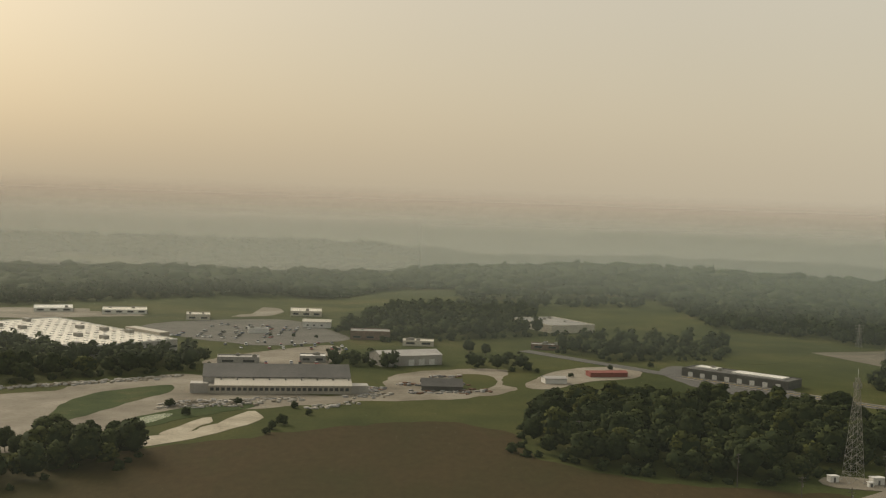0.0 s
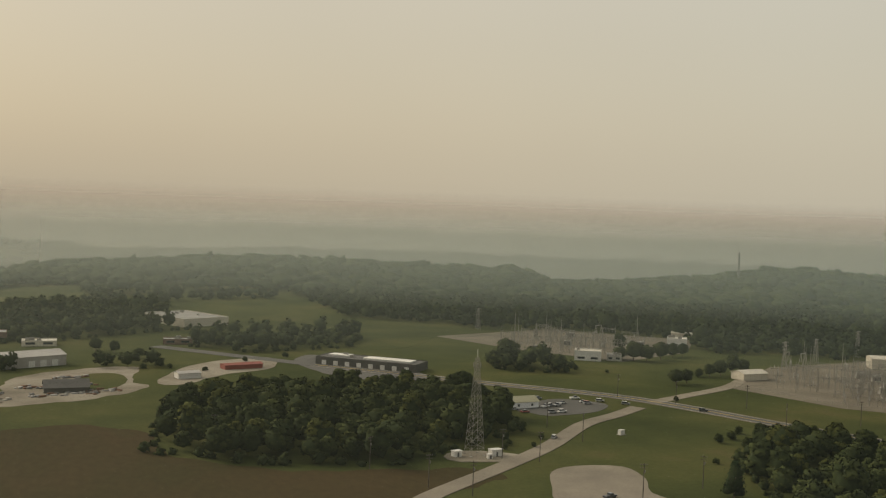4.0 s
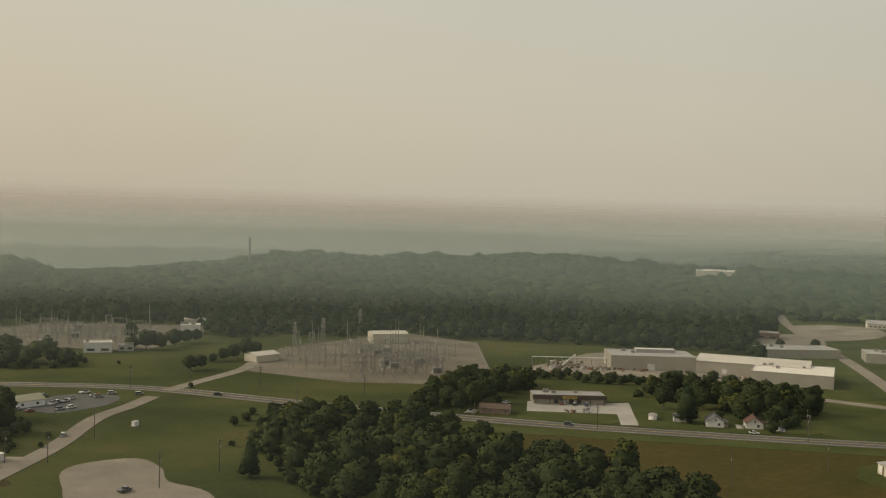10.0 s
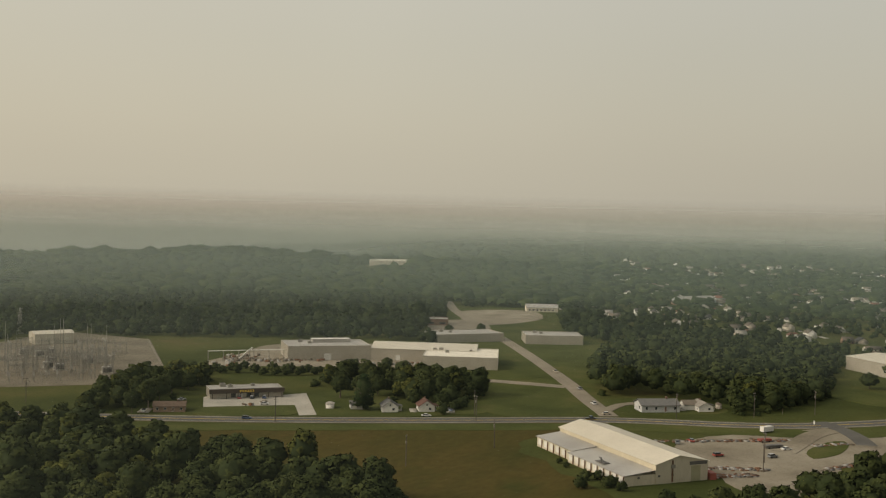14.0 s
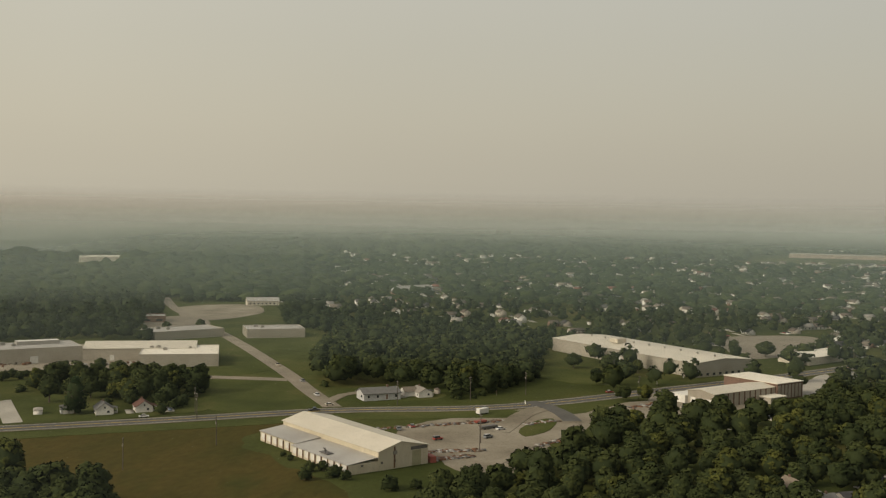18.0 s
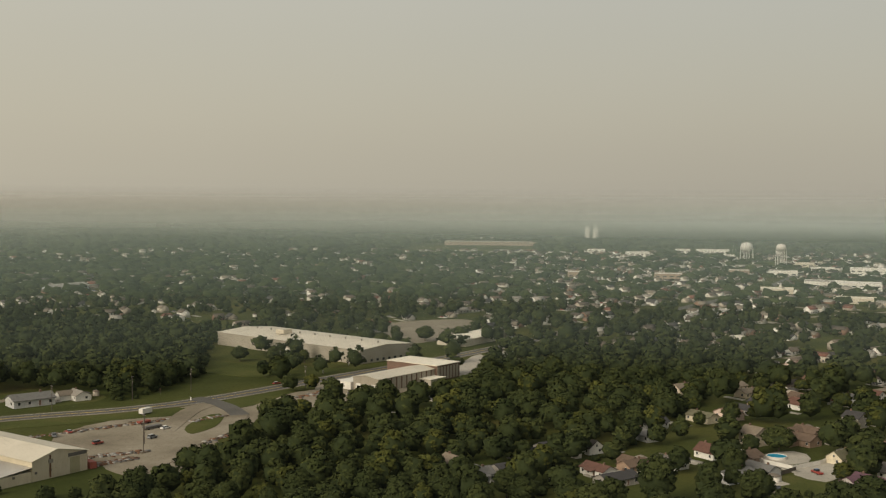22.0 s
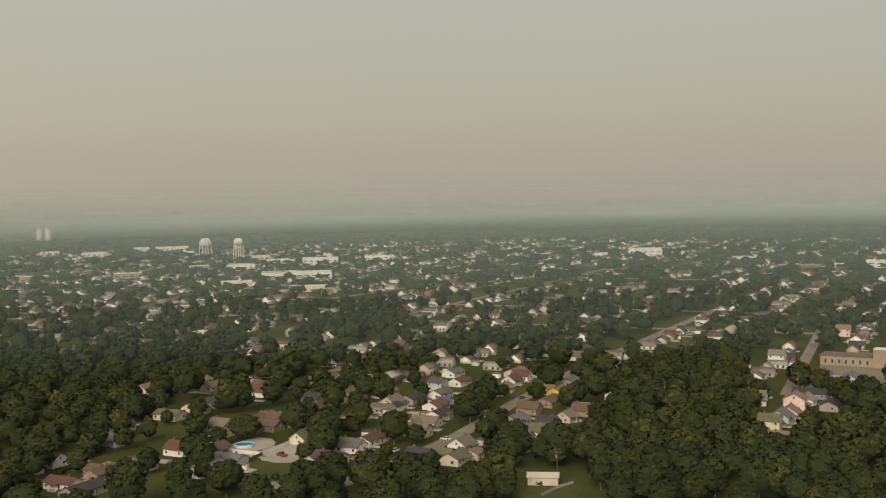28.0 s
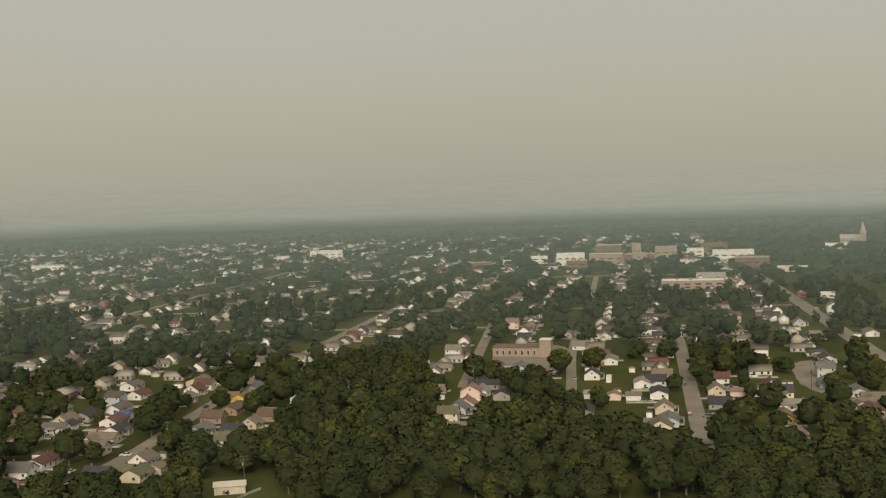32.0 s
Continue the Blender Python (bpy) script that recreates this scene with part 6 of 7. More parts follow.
def woods_mesh(name, spots, templates, label, mats, z_of=None):
    rs = np.random.default_rng(len(spots))
    V_, T_, S_, N_, b = [], [], [], [], 0
    for x, y, s in spots:
        v, t, sl, *soft = templates[rs.integers(len(templates))]
        a = rs.uniform(0, 6.28)
        c, d = math.cos(a) * s, math.sin(a) * s
        w = np.empty_like(v)
        w[:, 0], w[:, 1] = v[:, 0] * c - v[:, 1] * d + x, v[:, 0] * d + v[:, 1] * c + y
        w[:, 2] = v[:, 2] * s * rs.uniform(0.70, 0.94) + (z_of(x, y) if z_of else 0.0)
        V_.append(w)
        if soft:
            q, k = soft[0], np.array((c, d)) / s
            N_.append(np.stack([q[:, 0] * k[0] - q[:, 1] * k[1], q[:, 0] * k[1] + q[:, 1] * k[0], q[:, 2]], 1))
        T_.append(t + b)
        S_.append(sl)
        b += len(v)
    ob = stuff_mesh(name, np.concatenate(V_), np.concatenate(T_), mats, np.concatenate(S_))
    if N_:
        leafy(ob.data, np.concatenate(N_))
    return tagged(ob, label, "woods", kind="stuff")


for x, y, r in ((303, -231, 14), (285, -217, 12), (268, -205, 9), (1490, 945, 60), (1440, 915, 50), (1450, 905, 40)):
    SPOTS.append((x, y, r))
SOLO_A = [(229, 331, 5, 8), (253, 379, 7, 3.4), (278, 415, 7, 5), (288, 420, 7, 6), (285, 403, 7, 6), (299, 431, 7, 5), (296, 410, 1, 8), (347, 565, 2, 11), (356, 568, 0, 9), (316, 514, 7, 3.5), (379, 591, 7, 7), (386, 590, 0, 9), (396, 593, 0, 11), (409, 599, 1, 11)]
SOLO_B = [(419, 602, 0, 10), (276, 658, 2, 20), (301, 674, 1, 9), (300, 655, 1, 11), (298, 626, 2, 14), (326, 613, 7, 3), (367, 672, 2, 12), (372, 662, 0, 14), (381, 660, 2, 14), (395, 665, 0, 13), (411, 676, 2, 12), (422, 680, 0, 9), (388, 712, 1, 11), (177, 421, 7, 4)]
SOLO_C = [(181, 427, 7, 4), (191, 422, 7, 3), (201, 437, 7, 3.5), (478, 320, 1, 13), (457, 292, 5, 11), (496, 308, 0, 11), (515, 400, 7, 7), (519, 393, 7, 7), (524, 388, 7, 7), (528, 382, 7, 7), (535, 377, 7, 6), (519, 427, 7, 7), (529, 425, 7, 6), (397, 378, 1, 11)]
SOLO_D = [(414, 387, 0, 13), (413, 400, 1, 11), (384, 376, 0, 10), (434, 397, 0, 13), (449, 399, 2, 13), (517, 358, 7, 6), (577, 352, 0, 8), (325, -168, 2, 17), (383, -170, 3, 8), (339, -150, 0, 12), (352, -127, 0, 14), (408, -191, 2, 19), (388, -212, 0, 14), (432, -165, 2, 16)]
SOLO_E = [(392, -133, 0, 11), (405, -260, 2, 18), (376, -253, 0, 15), (347, -243, 0, 15), (299, -203, 4, 16), (330, -208, 7, 3), (323, -211, 7, 4), (302, -222, 7, 3), (447, -260, 3, 6), (364, -150, 7, 3.5), (609, 160, 4, 12), (803, 400, 2, 9), (796, 426, 7, 8), (388, 142, 7, 5)]
SOLO_F = [(381, 134, 7, 6), (376, 90, 7, 6), (388, 84, 7, 7), (372, 110, 7, 5), (687, 62, 2, 15), (687, 44, 3, 8), (823, -16, 0, 9), (796, -37, 2, 16), (694, 85, 2, 13), (609, 160, 3, 9), (-56, 796, 7, 4), (-48, 795, 7, 4), (-35, 792, 7, 4), (-23, 792, 7, 4)]
SOLO_G = [(-10, 786, 7, 4), (-122, 790, 7, 3), (-106, 795, 7, 3), (-89, 793, 7, 3), (32, 728, 0, 8), (21, 740, 2, 10), (46, 705, 2, 9), (37, 667, 0, 8), (-126, 513, 7, 6), (-114, 495, 7, 5), (-96, 526, 7, 5), (-68, 521, 7, 5), (-59, 505, 7, 4), (-71, 471, 7, 5)]
SOLO_H = [(-68, 481, 7, 6), (-72, 461, 7, 4), (-134, 403, 2, 14), (-164, 455, 7, 6), (-157, 424, 7, 6), (-156, 405, 0, 9), (-164, 413, 0, 9), (-30, 687, 0, 8), (-19, 677, 7, 6), (-41, 696, 7, 6), (61, 661, 7, 4), (80, 648, 7, 4), (109, 684, 7, 4), (127, 725, 0, 8)]
SOLO_I = [(138, 702, 7, 5), (385, 146, 7, 5), (379, 135, 7, 6), (377, 129, 7, 5), (372, 143, 7, 6), (367, 109, 7, 7), (373, 101, 7, 5), (372, 92, 7, 7), (405, 165, 7, 3), (400, 160, 7, 3.5),
          (498, 430, 7, 7), (506, 424, 7, 7), (513, 418, 7, 8), (520, 410, 7, 7), (527, 402, 7, 8), (534, 394, 7, 7), (541, 386, 7, 7), (545, 380, 7, 6), (510, 432, 7, 8), (538, 400, 7, 7)]
SOLO = SOLO_A + SOLO_B + SOLO_C + SOLO_D + SOLO_E + SOLO_F + SOLO_G + SOLO_H + SOLO_I
for x, y, k, w in SOLO:
    SPOTS.append((x, y, w * 0.34))
near = plant_near()
rt = random.Random(3)
for x, y, s in near[:190]:
    put_tree(rt.choice((0, 0, 1, 1, 2, 2, 3, 4, 0, 1)), x, y, s, rt.uniform(0, 360))
for x, y, k, w in SOLO:
    if k == 7:
        repeat(SHRUB, pose(x, y, 0, 0, 0, rt.uniform(0, 360)) @ Matrix.Diagonal((w / 5, w / 5, w / 5 * rt.uniform(0.8, 1.1), 1)))
    else:
        put_tree(k, x, y, w / (7.0, 13.5, 12.0, 15.0, 11.5, 12.5)[(k + 1) % 6], rt.uniform(0, 360))
pale = [p for i, p in enumerate(near[190:]) if i % 5 == 0]
green = [p for i, p in enumerate(near[190:]) if i % 5]
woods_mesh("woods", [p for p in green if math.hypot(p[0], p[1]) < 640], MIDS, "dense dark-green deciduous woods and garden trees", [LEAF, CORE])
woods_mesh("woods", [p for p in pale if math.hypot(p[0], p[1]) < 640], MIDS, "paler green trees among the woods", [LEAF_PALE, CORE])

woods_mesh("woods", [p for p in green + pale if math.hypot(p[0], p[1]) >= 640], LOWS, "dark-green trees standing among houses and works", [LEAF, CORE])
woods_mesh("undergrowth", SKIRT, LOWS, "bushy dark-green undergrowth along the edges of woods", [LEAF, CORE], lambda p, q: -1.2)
# low crowns of the far woods
def far_template(rs, sub, height, width):
    v, t = (ICO1 if sub == 1 else ICO2)
    keep = v[:, 2] > -0.45
    idx = -np.ones(len(v), int)
    idx[keep] = np.arange(keep.sum())
    tt = t[keep[t].all(1)]
    w = v[keep] * (1 + 0.24 * rs.standard_normal((keep.sum(), 1)))
    w = w * np.array((width / 2, width / 2, height * 0.5)) + np.array((0, 0, height * 0.5))
    return w, idx[tt], np.zeros(len(tt), int)


WOOD_EDGE = ((-34, 1040), (-22, 1040), (-11, 1075), (-5, 1200), (-2, 1290), (3, 1265), (7, 1300), (10.5, 1255), (14, 985), (17, 955), (24, 930), (25, 850), (66, 825))


def open_land(x, y):
    """Fields before the wooded crest, and clearings among the far woods."""
    n = noise.noise(Vector((x / 260.0, y / 260.0, 4.0)))
    az, r = math.degrees(math.atan2(x, y)), math.hypot(x, y)
    if az < 66:
        edge = float(np.interp(az, [a for a, _ in WOOD_EDGE], [b for _, b in WOOD_EDGE])) + 25 * noise.noise(Vector((x / 60.0, y / 60.0, 9.0)))
        if r < edge:
            hedge = noise.noise(Vector((x / 120.0, y / 45.0, 9.0)))
            return not (az > 1 and az < 14 and r > 960 and hedge > 0.28)
        if az < 25 and r > 1750:
            m = noise.noise(Vector((x / 210.0, y / 80.0, 9.0)))      # belts across the open fields
            return 0.55 * n + 0.6 * m > 0.12
        return n > 0.78
    if az < 84:
        return r < 780
    return 91.5 < az < 98.5 and 2150 < r < 2620


def plant_far():
    rs = np.random.default_rng(8)
    for lo, hi, step, sub, h, w in ((640, 1150, 12.0, 0, 15, 13), (1150, 1750, 16, 2, 15, 19), (1750, 2700, 24, 1, 16, 29), (2700, 4800, 46, 1, 18, 56)):
        temps = [far_template(rs, sub, h, w) for _ in range(6)] if sub else LOWS
        x, y = jittered(-hi, hi, -hi, hi, step, rs)
        az, r = np.degrees(np.arctan2(x, y)), np.hypot(x, y)
        ok = (az > -32) & (az < 172) & (r >= lo) & (r < hi)
        town_ = (az > 69) & (r < 2350) & (r > 850 + np.clip(84 - az, 0, 20) * 14)
        ok &= ~town_ | ((rs.random(len(x)) < (0.27 if lo < 1100 else 0.33 if lo < 1500 else 0.42) + np.clip((101 - az) / 8, 0, 1) * 0.30) & (r > 1000))
        ok &= (az < 84) | (r > 1000)
        x, y, az, r = x[ok], y[ok], az[ok], r[ok]
        if lo < 2000:
            k = np.where(az > 84, clear_of(x, y, 0.5), clear_of(x, y, 5))
            for ring, *_ in WOODS_NEAR:
                k &= ~in_ring(x, y, ring)
            x, y, az, r = x[k], y[k], az[k], r[k]
        sp = [(p, q, rs.uniform(0.6, 1.3) * (0.74 if a > 70 and d < 2350 else 1.0)) for p, q, a, d in zip(x, y, az, r) if not open_land(p, q)]
        if sp:
            woods_mesh("far_woods", sp, temps, "unbroken dark-green deciduous woods fading into haze", [WOODS, CORE] if sub == 0 else [WOODS], lambda p, q: rise(p, q) - 1.0)


plant_far()
for ob in KINDS + HOUSES + [SHRUB]:
    for o in (*FAMILY.get(ob, ob.children_recursive), ob):
        bpy.data.objects.remove(o)

# ---- masts, poles and substations ----
def lattice(geo, x, y, z0, z1, w0, w1, panels, bar=0.14):
    """Four legs with crossed braces."""
    def ring(z):
        k = (z - z0) / (z1 - z0)
        h = (w0 + (w1 - w0) * k) / 2
        return [Vector((x + sx * h, y + sy * h, z)) for sx, sy in ((-1, -1), (1, -1), (1, 1), (-1, 1))]
    zs = [z0 + (z1 - z0) * (1 - (1 - i / panels) ** 1.25) for i in range(panels + 1)]
    for i in range(panels):
        a, b = ring(zs[i]), ring(zs[i + 1])
        for k in range(4):
            geo.beam(a[k], b[k], bar * 1.5)
            geo.beam(a[k], b[(k + 1) % 4], bar)
            geo.beam(a[(k + 1) % 4], b[k], bar)
            geo.beam(b[k], b[(k + 1) % 4], bar)


def radio_tower():
    ob = thing("radio_tower", 160, 412, 8, "tall grey steel lattice radio tower in a gravel plot", "tower")
    geo = Geo()
    lattice(geo, 0, 0, 0, 35, 6.2, 1.7, 13, 0.075)
    part("lattice_mast", geo, STEEL, ob)
    geo = Geo()
    lattice(geo, 0, 0, 35, 40, 1.7, 1.4, 3, 0.07)
    part("top_mast", geo, STEEL, ob)
    geo = Geo()
    geo.beam((0, 0, 40), (0, 0, 43.5), 0.1)
    part("antenna", geo, WHITE, ob)
    for a in range(0, 360, 120):
        geo = Geo()
        c, s = math.cos(radians(a)) * 1.6, math.sin(radians(a)) * 1.6
        geo.beam((0, 0, 37), (c, s, 37), 0.1)
        geo.box(c - .2, c + .2, s - .12, s + .12, 36, 38)
        part("panel_antenna", geo, STEEL, ob)
    for sx, sy in ((-1, -1), (1, -1), (1, 1), (-1, 1)):
        geo = Geo()
        geo.box(sx * 3.1 - .5, sx * 3.1 + .5, sy * 3.1 - .5, sy * 3.1 + .5, 0, 0.5)
        part("footing", geo, CONCRETE, ob)
    patch("tower_plot", [(150, 402), (147, 412), (155, 420), (170, 416), (182, 405), (172, 399)], GRAVEL, 0.06, "pale gravel plot at the tower's foot", False, 1)
    for x, y, w, d, h in ((152, 411, 3.6, 2.6, 2.4), (168, 409, 5.0, 3.0, 2.8), (164, 405, 2.0, 1.6, 1.8)):
        o = thing("equipment_hut", x, y, 12, "small pale equipment hut beside the radio tower", "hut")
        geo = Geo()
        geo.box(-w / 2, w / 2, -d / 2, d / 2, 0, h)
        part("wall", geo, FLATROOF, o)
        geo = Geo()
        geo.box(-w / 2 - .2, w / 2 + .2, -d / 2 - .2, d / 2 + .2, h, h + .2)
        part("roof", geo, WHITE, o)
        wall_box("door", o, 0, -d / 2, 0.05, 0.9, 2.0 if h > 2.1 else 1.5, -1, [STEEL, DARKSTEEL])


def guyed_mast():
    ob = thing("mast", 859, 1254, 0, "slender guyed radio mast rising from hilltop woods", "mast", z=rise(859, 1254))
    geo = Geo()
    lattice(geo, 0, 0, 0, 44, 1.6, 1.6, 16, 0.34)
    part("lattice_mast", geo, DARKSTEEL, ob)
    for z in (19, 43):
        geo = Geo()
        geo.tube([(0, 0, z, 0.75), (0, 0, z + .9, 0.75)], 8)
        part("beacon", geo, WHITE, ob)
    for a in (20, 140, 260):
        for z in (20, 38):
            geo = Geo()
            geo.beam((0, 0, z), (math.cos(radians(a)) * 26, math.sin(radians(a)) * 26, 0), 0.05)
            part("guy_wire", geo, DARKSTEEL, ob)


def pole_kind(h):
    ob = thing("utility_pole", 0, 0, 0, "brown wooden utility pole with crossarm beside the road", "pole", "utility poles")
    geo = Geo()
    geo.tube([(0, 0, -0.2, 0.2), (0, 0, h, 0.13)], 7)
    part("pole", geo, POLEWOOD, ob)
    for z in (h - 1.7, h - 0.6):
        geo = Geo()
        geo.box(-1.25, 1.25, -0.09, 0.09, z - .08, z + .08)
        arm = part("crossarm", geo, POLEWOOD, ob)
    for x in (-1.1, -0.4, 0.4, 1.1):
        geo = Geo()
        geo.tube([(x, 0, h - 0.52, 0.07), (x, 0, h - 0.25, 0.05)], 6)
        part("insulator", geo, GREYROOF, arm)
    geo = Geo()
    geo.tube([(0.35, 0.1, h - 3.6, 0.26), (0.35, 0.1, h - 2.6, 0.26)], 8)
    part("transformer_can", geo, STEEL, ob)
    return ob


def gantry_kind(w, h):
    ob = thing("gantry", 0, 0, 0, "grey steel substation gantry with insulators", "gantry", "substation gantries")
    for x in (-w / 2, w / 2):
        geo = Geo()
        lattice(geo, x, 0, 0, h, 1.0, 0.4, 5, 0.05)
        column = part("column", geo, STEEL, ob)
        geo = Geo()
        geo.beam((x, 0, h), (x, 0, h + 2.6), 0.1)
        part("spike", geo, STEEL, column)
    geo = Geo()
    for z in (h - 1.2, h - 0.3):
        geo.beam((-w / 2, -.3, z), (w / 2, -.3, z), 0.12)
        geo.beam((-w / 2, .3, z), (w / 2, .3, z), 0.12)
    n = 8
    for i in range(n):
        a, b = -w / 2 + w * i / n, -w / 2 + w * (i + 1) / n
        for y in (-.3, .3):
            geo.beam((a, y, h - 1.2), (b, y, h - 0.3), 0.08)
    beam = part("beam", geo, STEEL, ob)
    for i in range(3):
        geo = Geo()
        x = -w / 4 + w / 4 * i
        geo.tube([(x, 0, h - 3.2, 0.09), (x, 0, h - 1.2, 0.12)], 6)
        part("insulator", geo, GREYROOF, beam)
    return ob


def support_kind():
    ob = thing("busbar_support", 0, 0, 0, "slender grey steel busbar support with porcelain insulators", "support", "busbar supports")
    geo = Geo()
    geo.beam((0, -1.6, 0), (0, -1.6, 3.6), 0.2)
    geo.beam((0, 1.6, 0), (0, 1.6, 3.6), 0.2)
    geo.beam((0, -2.6, 3.6), (0, 2.6, 3.6), 0.22)
    stand = part("frame", geo, STEEL, ob)
    for y in (-2.3, 0, 2.3):
        geo = Geo()
        geo.tube([(0, y, 3.7, 0.18), (0, y, 5.4, 0.12)], 6)
        part("insulator", geo, GREYROOF, stand)
    geo = Geo()
    geo.beam((-5, 0, 5.45), (5, 0, 5.45), 0.14)
    part("busbar", geo, STEEL, ob)
    return ob


def transformer_kind():
    ob = thing("power_transformer", 0, 0, 0, "grey steel power transformer with radiator fins", "transformer", "power transformers")
    geo = Geo()
    geo.box(-2.6, 2.6, -1.6, 1.6, 0.3, 3.6)
    tank = part("tank", geo, SHEET_GREY, ob)
    for s in (-1, 1):
        for k in range(5):
            geo = Geo()
            geo.box(-2.2 + k, -1.6 + k, s * 1.65 - (1.1 if s < 0 else 0), s * 1.65 + (1.1 if s > 0 else 0), 0.6, 3.2)
            part("radiator", geo, DARKSTEEL, tank)
    for k in (-1.4, 0, 1.4):
        geo = Geo()
        geo.tube([(k, 0, 3.6, .22), (k, 0, 5.2, .12)], 6)
        part("bushing", geo, GREYROOF, tank)
    geo = Geo()
    geo.tube([(2.0, 0, 3.6, .5), (2.0, 0, 4.6, .5)], 8)
    part("conservator", geo, SHEET_GREY, ob)
    geo = Geo()
    geo.box(-3.4, 3.4, -3, 3, 0, 0.3)
    part("plinth", geo, CONCRETE, ob)
    return ob


def mast_kind(h):
    ob = thing("lightning_mast", 0, 0, 0, "slender grey lightning mast in the substation", "mast", "lightning masts")
    geo = Geo()
    geo.tube([(0, 0, 0, 0.32), (0, 0, h * .6, 0.2), (0, 0, h, 0.06)], 7)
    part("shaft", geo, STEEL, ob)
    geo = Geo()
    geo.tube([(0, 0, 0, 0.7), (0, 0, .4, 0.7)], 8)
    part("footing", geo, CONCRETE, ob)
    return ob


def fence(pts, label):
    ob = thing("chain_link_fence", 0, 0, 0, label, "fence")
    for a, b in zip(pts, pts[1:]):
        n = max(1, round(math.dist(a, b) / 9))
        for i in range(n):
            x, y = a[0] + (b[0] - a[0]) * i / n, a[1] + (b[1] - a[1]) * i / n
            geo = Geo()
            geo.beam((x, y, 0), (x, y, 2.4), 0.12)
            part("post", geo, STEEL, ob)
        for z in (1.2, 2.3):
            geo = Geo()
            geo.beam((*a, z), (*b, z), 0.07)
            part("rail", geo, STEEL, ob)


radio_tower()
guyed_mast()
POLE = pole_kind(12.5)
POLE_ROW_A = [(169, 404), (137, 353), (125, 366), (196, 338), (225, 345), (182, 396), (217, 428), (330, 437), (112, 398), (60, 451), (214, 459), (373, 436), (290, 532), (311, 506), (343, 488)]
POLE_ROW_B = [(463, 232), (415, 199), (455, 95), (529, 154), (556, 122), (405, 307), (365, 213), (582, 97), (590, 37), (439, 92), (653, 56), (477, 240), (920, -259), (373, -247), (380, -353), (358, -419), (212, -492), (301, -229)]
rp = random.Random(4)
for x, y in POLE_ROW_A + POLE_ROW_B:
    repeat(POLE, pose(x, y, 0, 0, 0, rp.uniform(-40, 60)))
G_WIDE, G_TALL, SUPPORT, TRANSFORMER, MAST = gantry_kind(13, 9), gantry_kind(10, 12.5), support_kind(), transformer_kind(), mast_kind(24)


def switchyard(p00, p10, p11, p01, rows, cols, seed, masts):
    r = random.Random(seed)
    q = [Vector(p) for p in (p00, p10, p11, p01)]

    def at(a, b):
        return (q[0] * (1 - a) + q[1] * a) * (1 - b) + (q[3] * (1 - a) + q[2] * a) * b
    turn = turn_of(p00, p10)
    for i in range(rows):
        for j in range(cols):
            p = at((j + 0.5 + r.uniform(-.12, .12)) / cols, (i + 0.5) / rows)
            k = r.random()
            if k < 0.34:
                repeat(G_WIDE, pose(p.x, p.y, 0.06, 0, 0, turn + (90 if r.random() < .3 else 0)))
            elif k < 0.46:
                repeat(G_TALL, pose(p.x, p.y, 0.06, 0, 0, turn))
            elif k < 0.53:
                repeat(TRANSFORMER, pose(p.x, p.y, 0.06, 0, 0, turn))
            else:
                repeat(SUPPORT, pose(p.x, p.y, 0.06, 0, 0, turn + r.choice((0, 90))))
    for k in range(masts):
        p = at(r.random(), r.random())
        repeat(MAST, pose(p.x, p.y, 0.06))


switchyard((402, 488), (449, 458), (545, 540), (482, 585), 12, 9, 5, 9)
switchyard((396, 540), (425, 515), (475, 590), (440, 605), 5, 4, 6, 3)
switchyard((300, 735), (370, 672), (450, 760), (370, 820), 8, 8, 9, 6)
fence([(378, 550), (403, 482), (440, 444), (506, 472), (596, 570)], "grey chain-link fence round the near substation")

# ---- water towers, silos, church ----
def legged_tower(x, y, h, r, label, legs=6):
    ob = thing("water_tower", x, y, 0, label, "water tower", z=rise(x, y))
    n, zt = 18, h - r * 1.05
    rings = [(0, 0, zt - r * .45, r * .35), (0, 0, zt - r * .25, r * .8), (0, 0, zt, r), (0, 0, zt + r * .35, r), (0, 0, zt + r * .65, r * .86), (0, 0, zt + r * .88, r * .55), (0, 0, zt + r * 1.0, r * .12)]
    g = Geo()
    g.tube(rings, n)
    part("tank", g, WHITE, ob, smooth=True)
    for k in range(legs):
        a = 2 * math.pi * k / legs
        g = Geo()
        g.beam((math.cos(a) * r * 1.12, math.sin(a) * r * 1.12, 0), (math.cos(a) * r * .98, math.sin(a) * r * .98, zt), 0.9)
        part("leg", g, WHITE, ob)
    g = Geo()
    g.tube([(0, 0, 0, 1.1), (0, 0, zt, 0.9)], 10)
    part("riser", g, WHITE, ob)
    g = Geo()
    for k in range(legs):
        a, b = 2 * math.pi * k / legs, 2 * math.pi * (k + 1) / legs
        for z in (zt * .35, zt * .7):
            g.beam((math.cos(a) * r * 1.06, math.sin(a) * r * 1.06, z), (math.cos(b) * r * 1.06, math.sin(b) * r * 1.06, z), 0.35)
    part("brace", g, STEEL, ob)


legged_tower(1877, -652, 37, 11.0, "white many-legged water tower with a domed tank", 8)
legged_tower(1746, -664, 40, 8.0, "white legged water tower with a rounded tank", 6)
for dx, dy in ((0, 0), (-5, -18)):
    ob = thing("silo", 2624 + dx, -517 + dy, 0, "tall pale concrete silo in the distance", "silo", "twin silos", z=rise(2624, -517))
    g = Geo()
    g.tube([(0, 0, 0, 6.5), (0, 0, 36, 6.5)], 16)
    part("shaft", g, FLATROOF, ob, smooth=True)
    g = Geo()
    g.tube([(0, 0, 36, 6.8), (0, 0, 37, 6.8), (0, 0, 39, 3)], 16)
    part("cap", g, WHITE, ob)

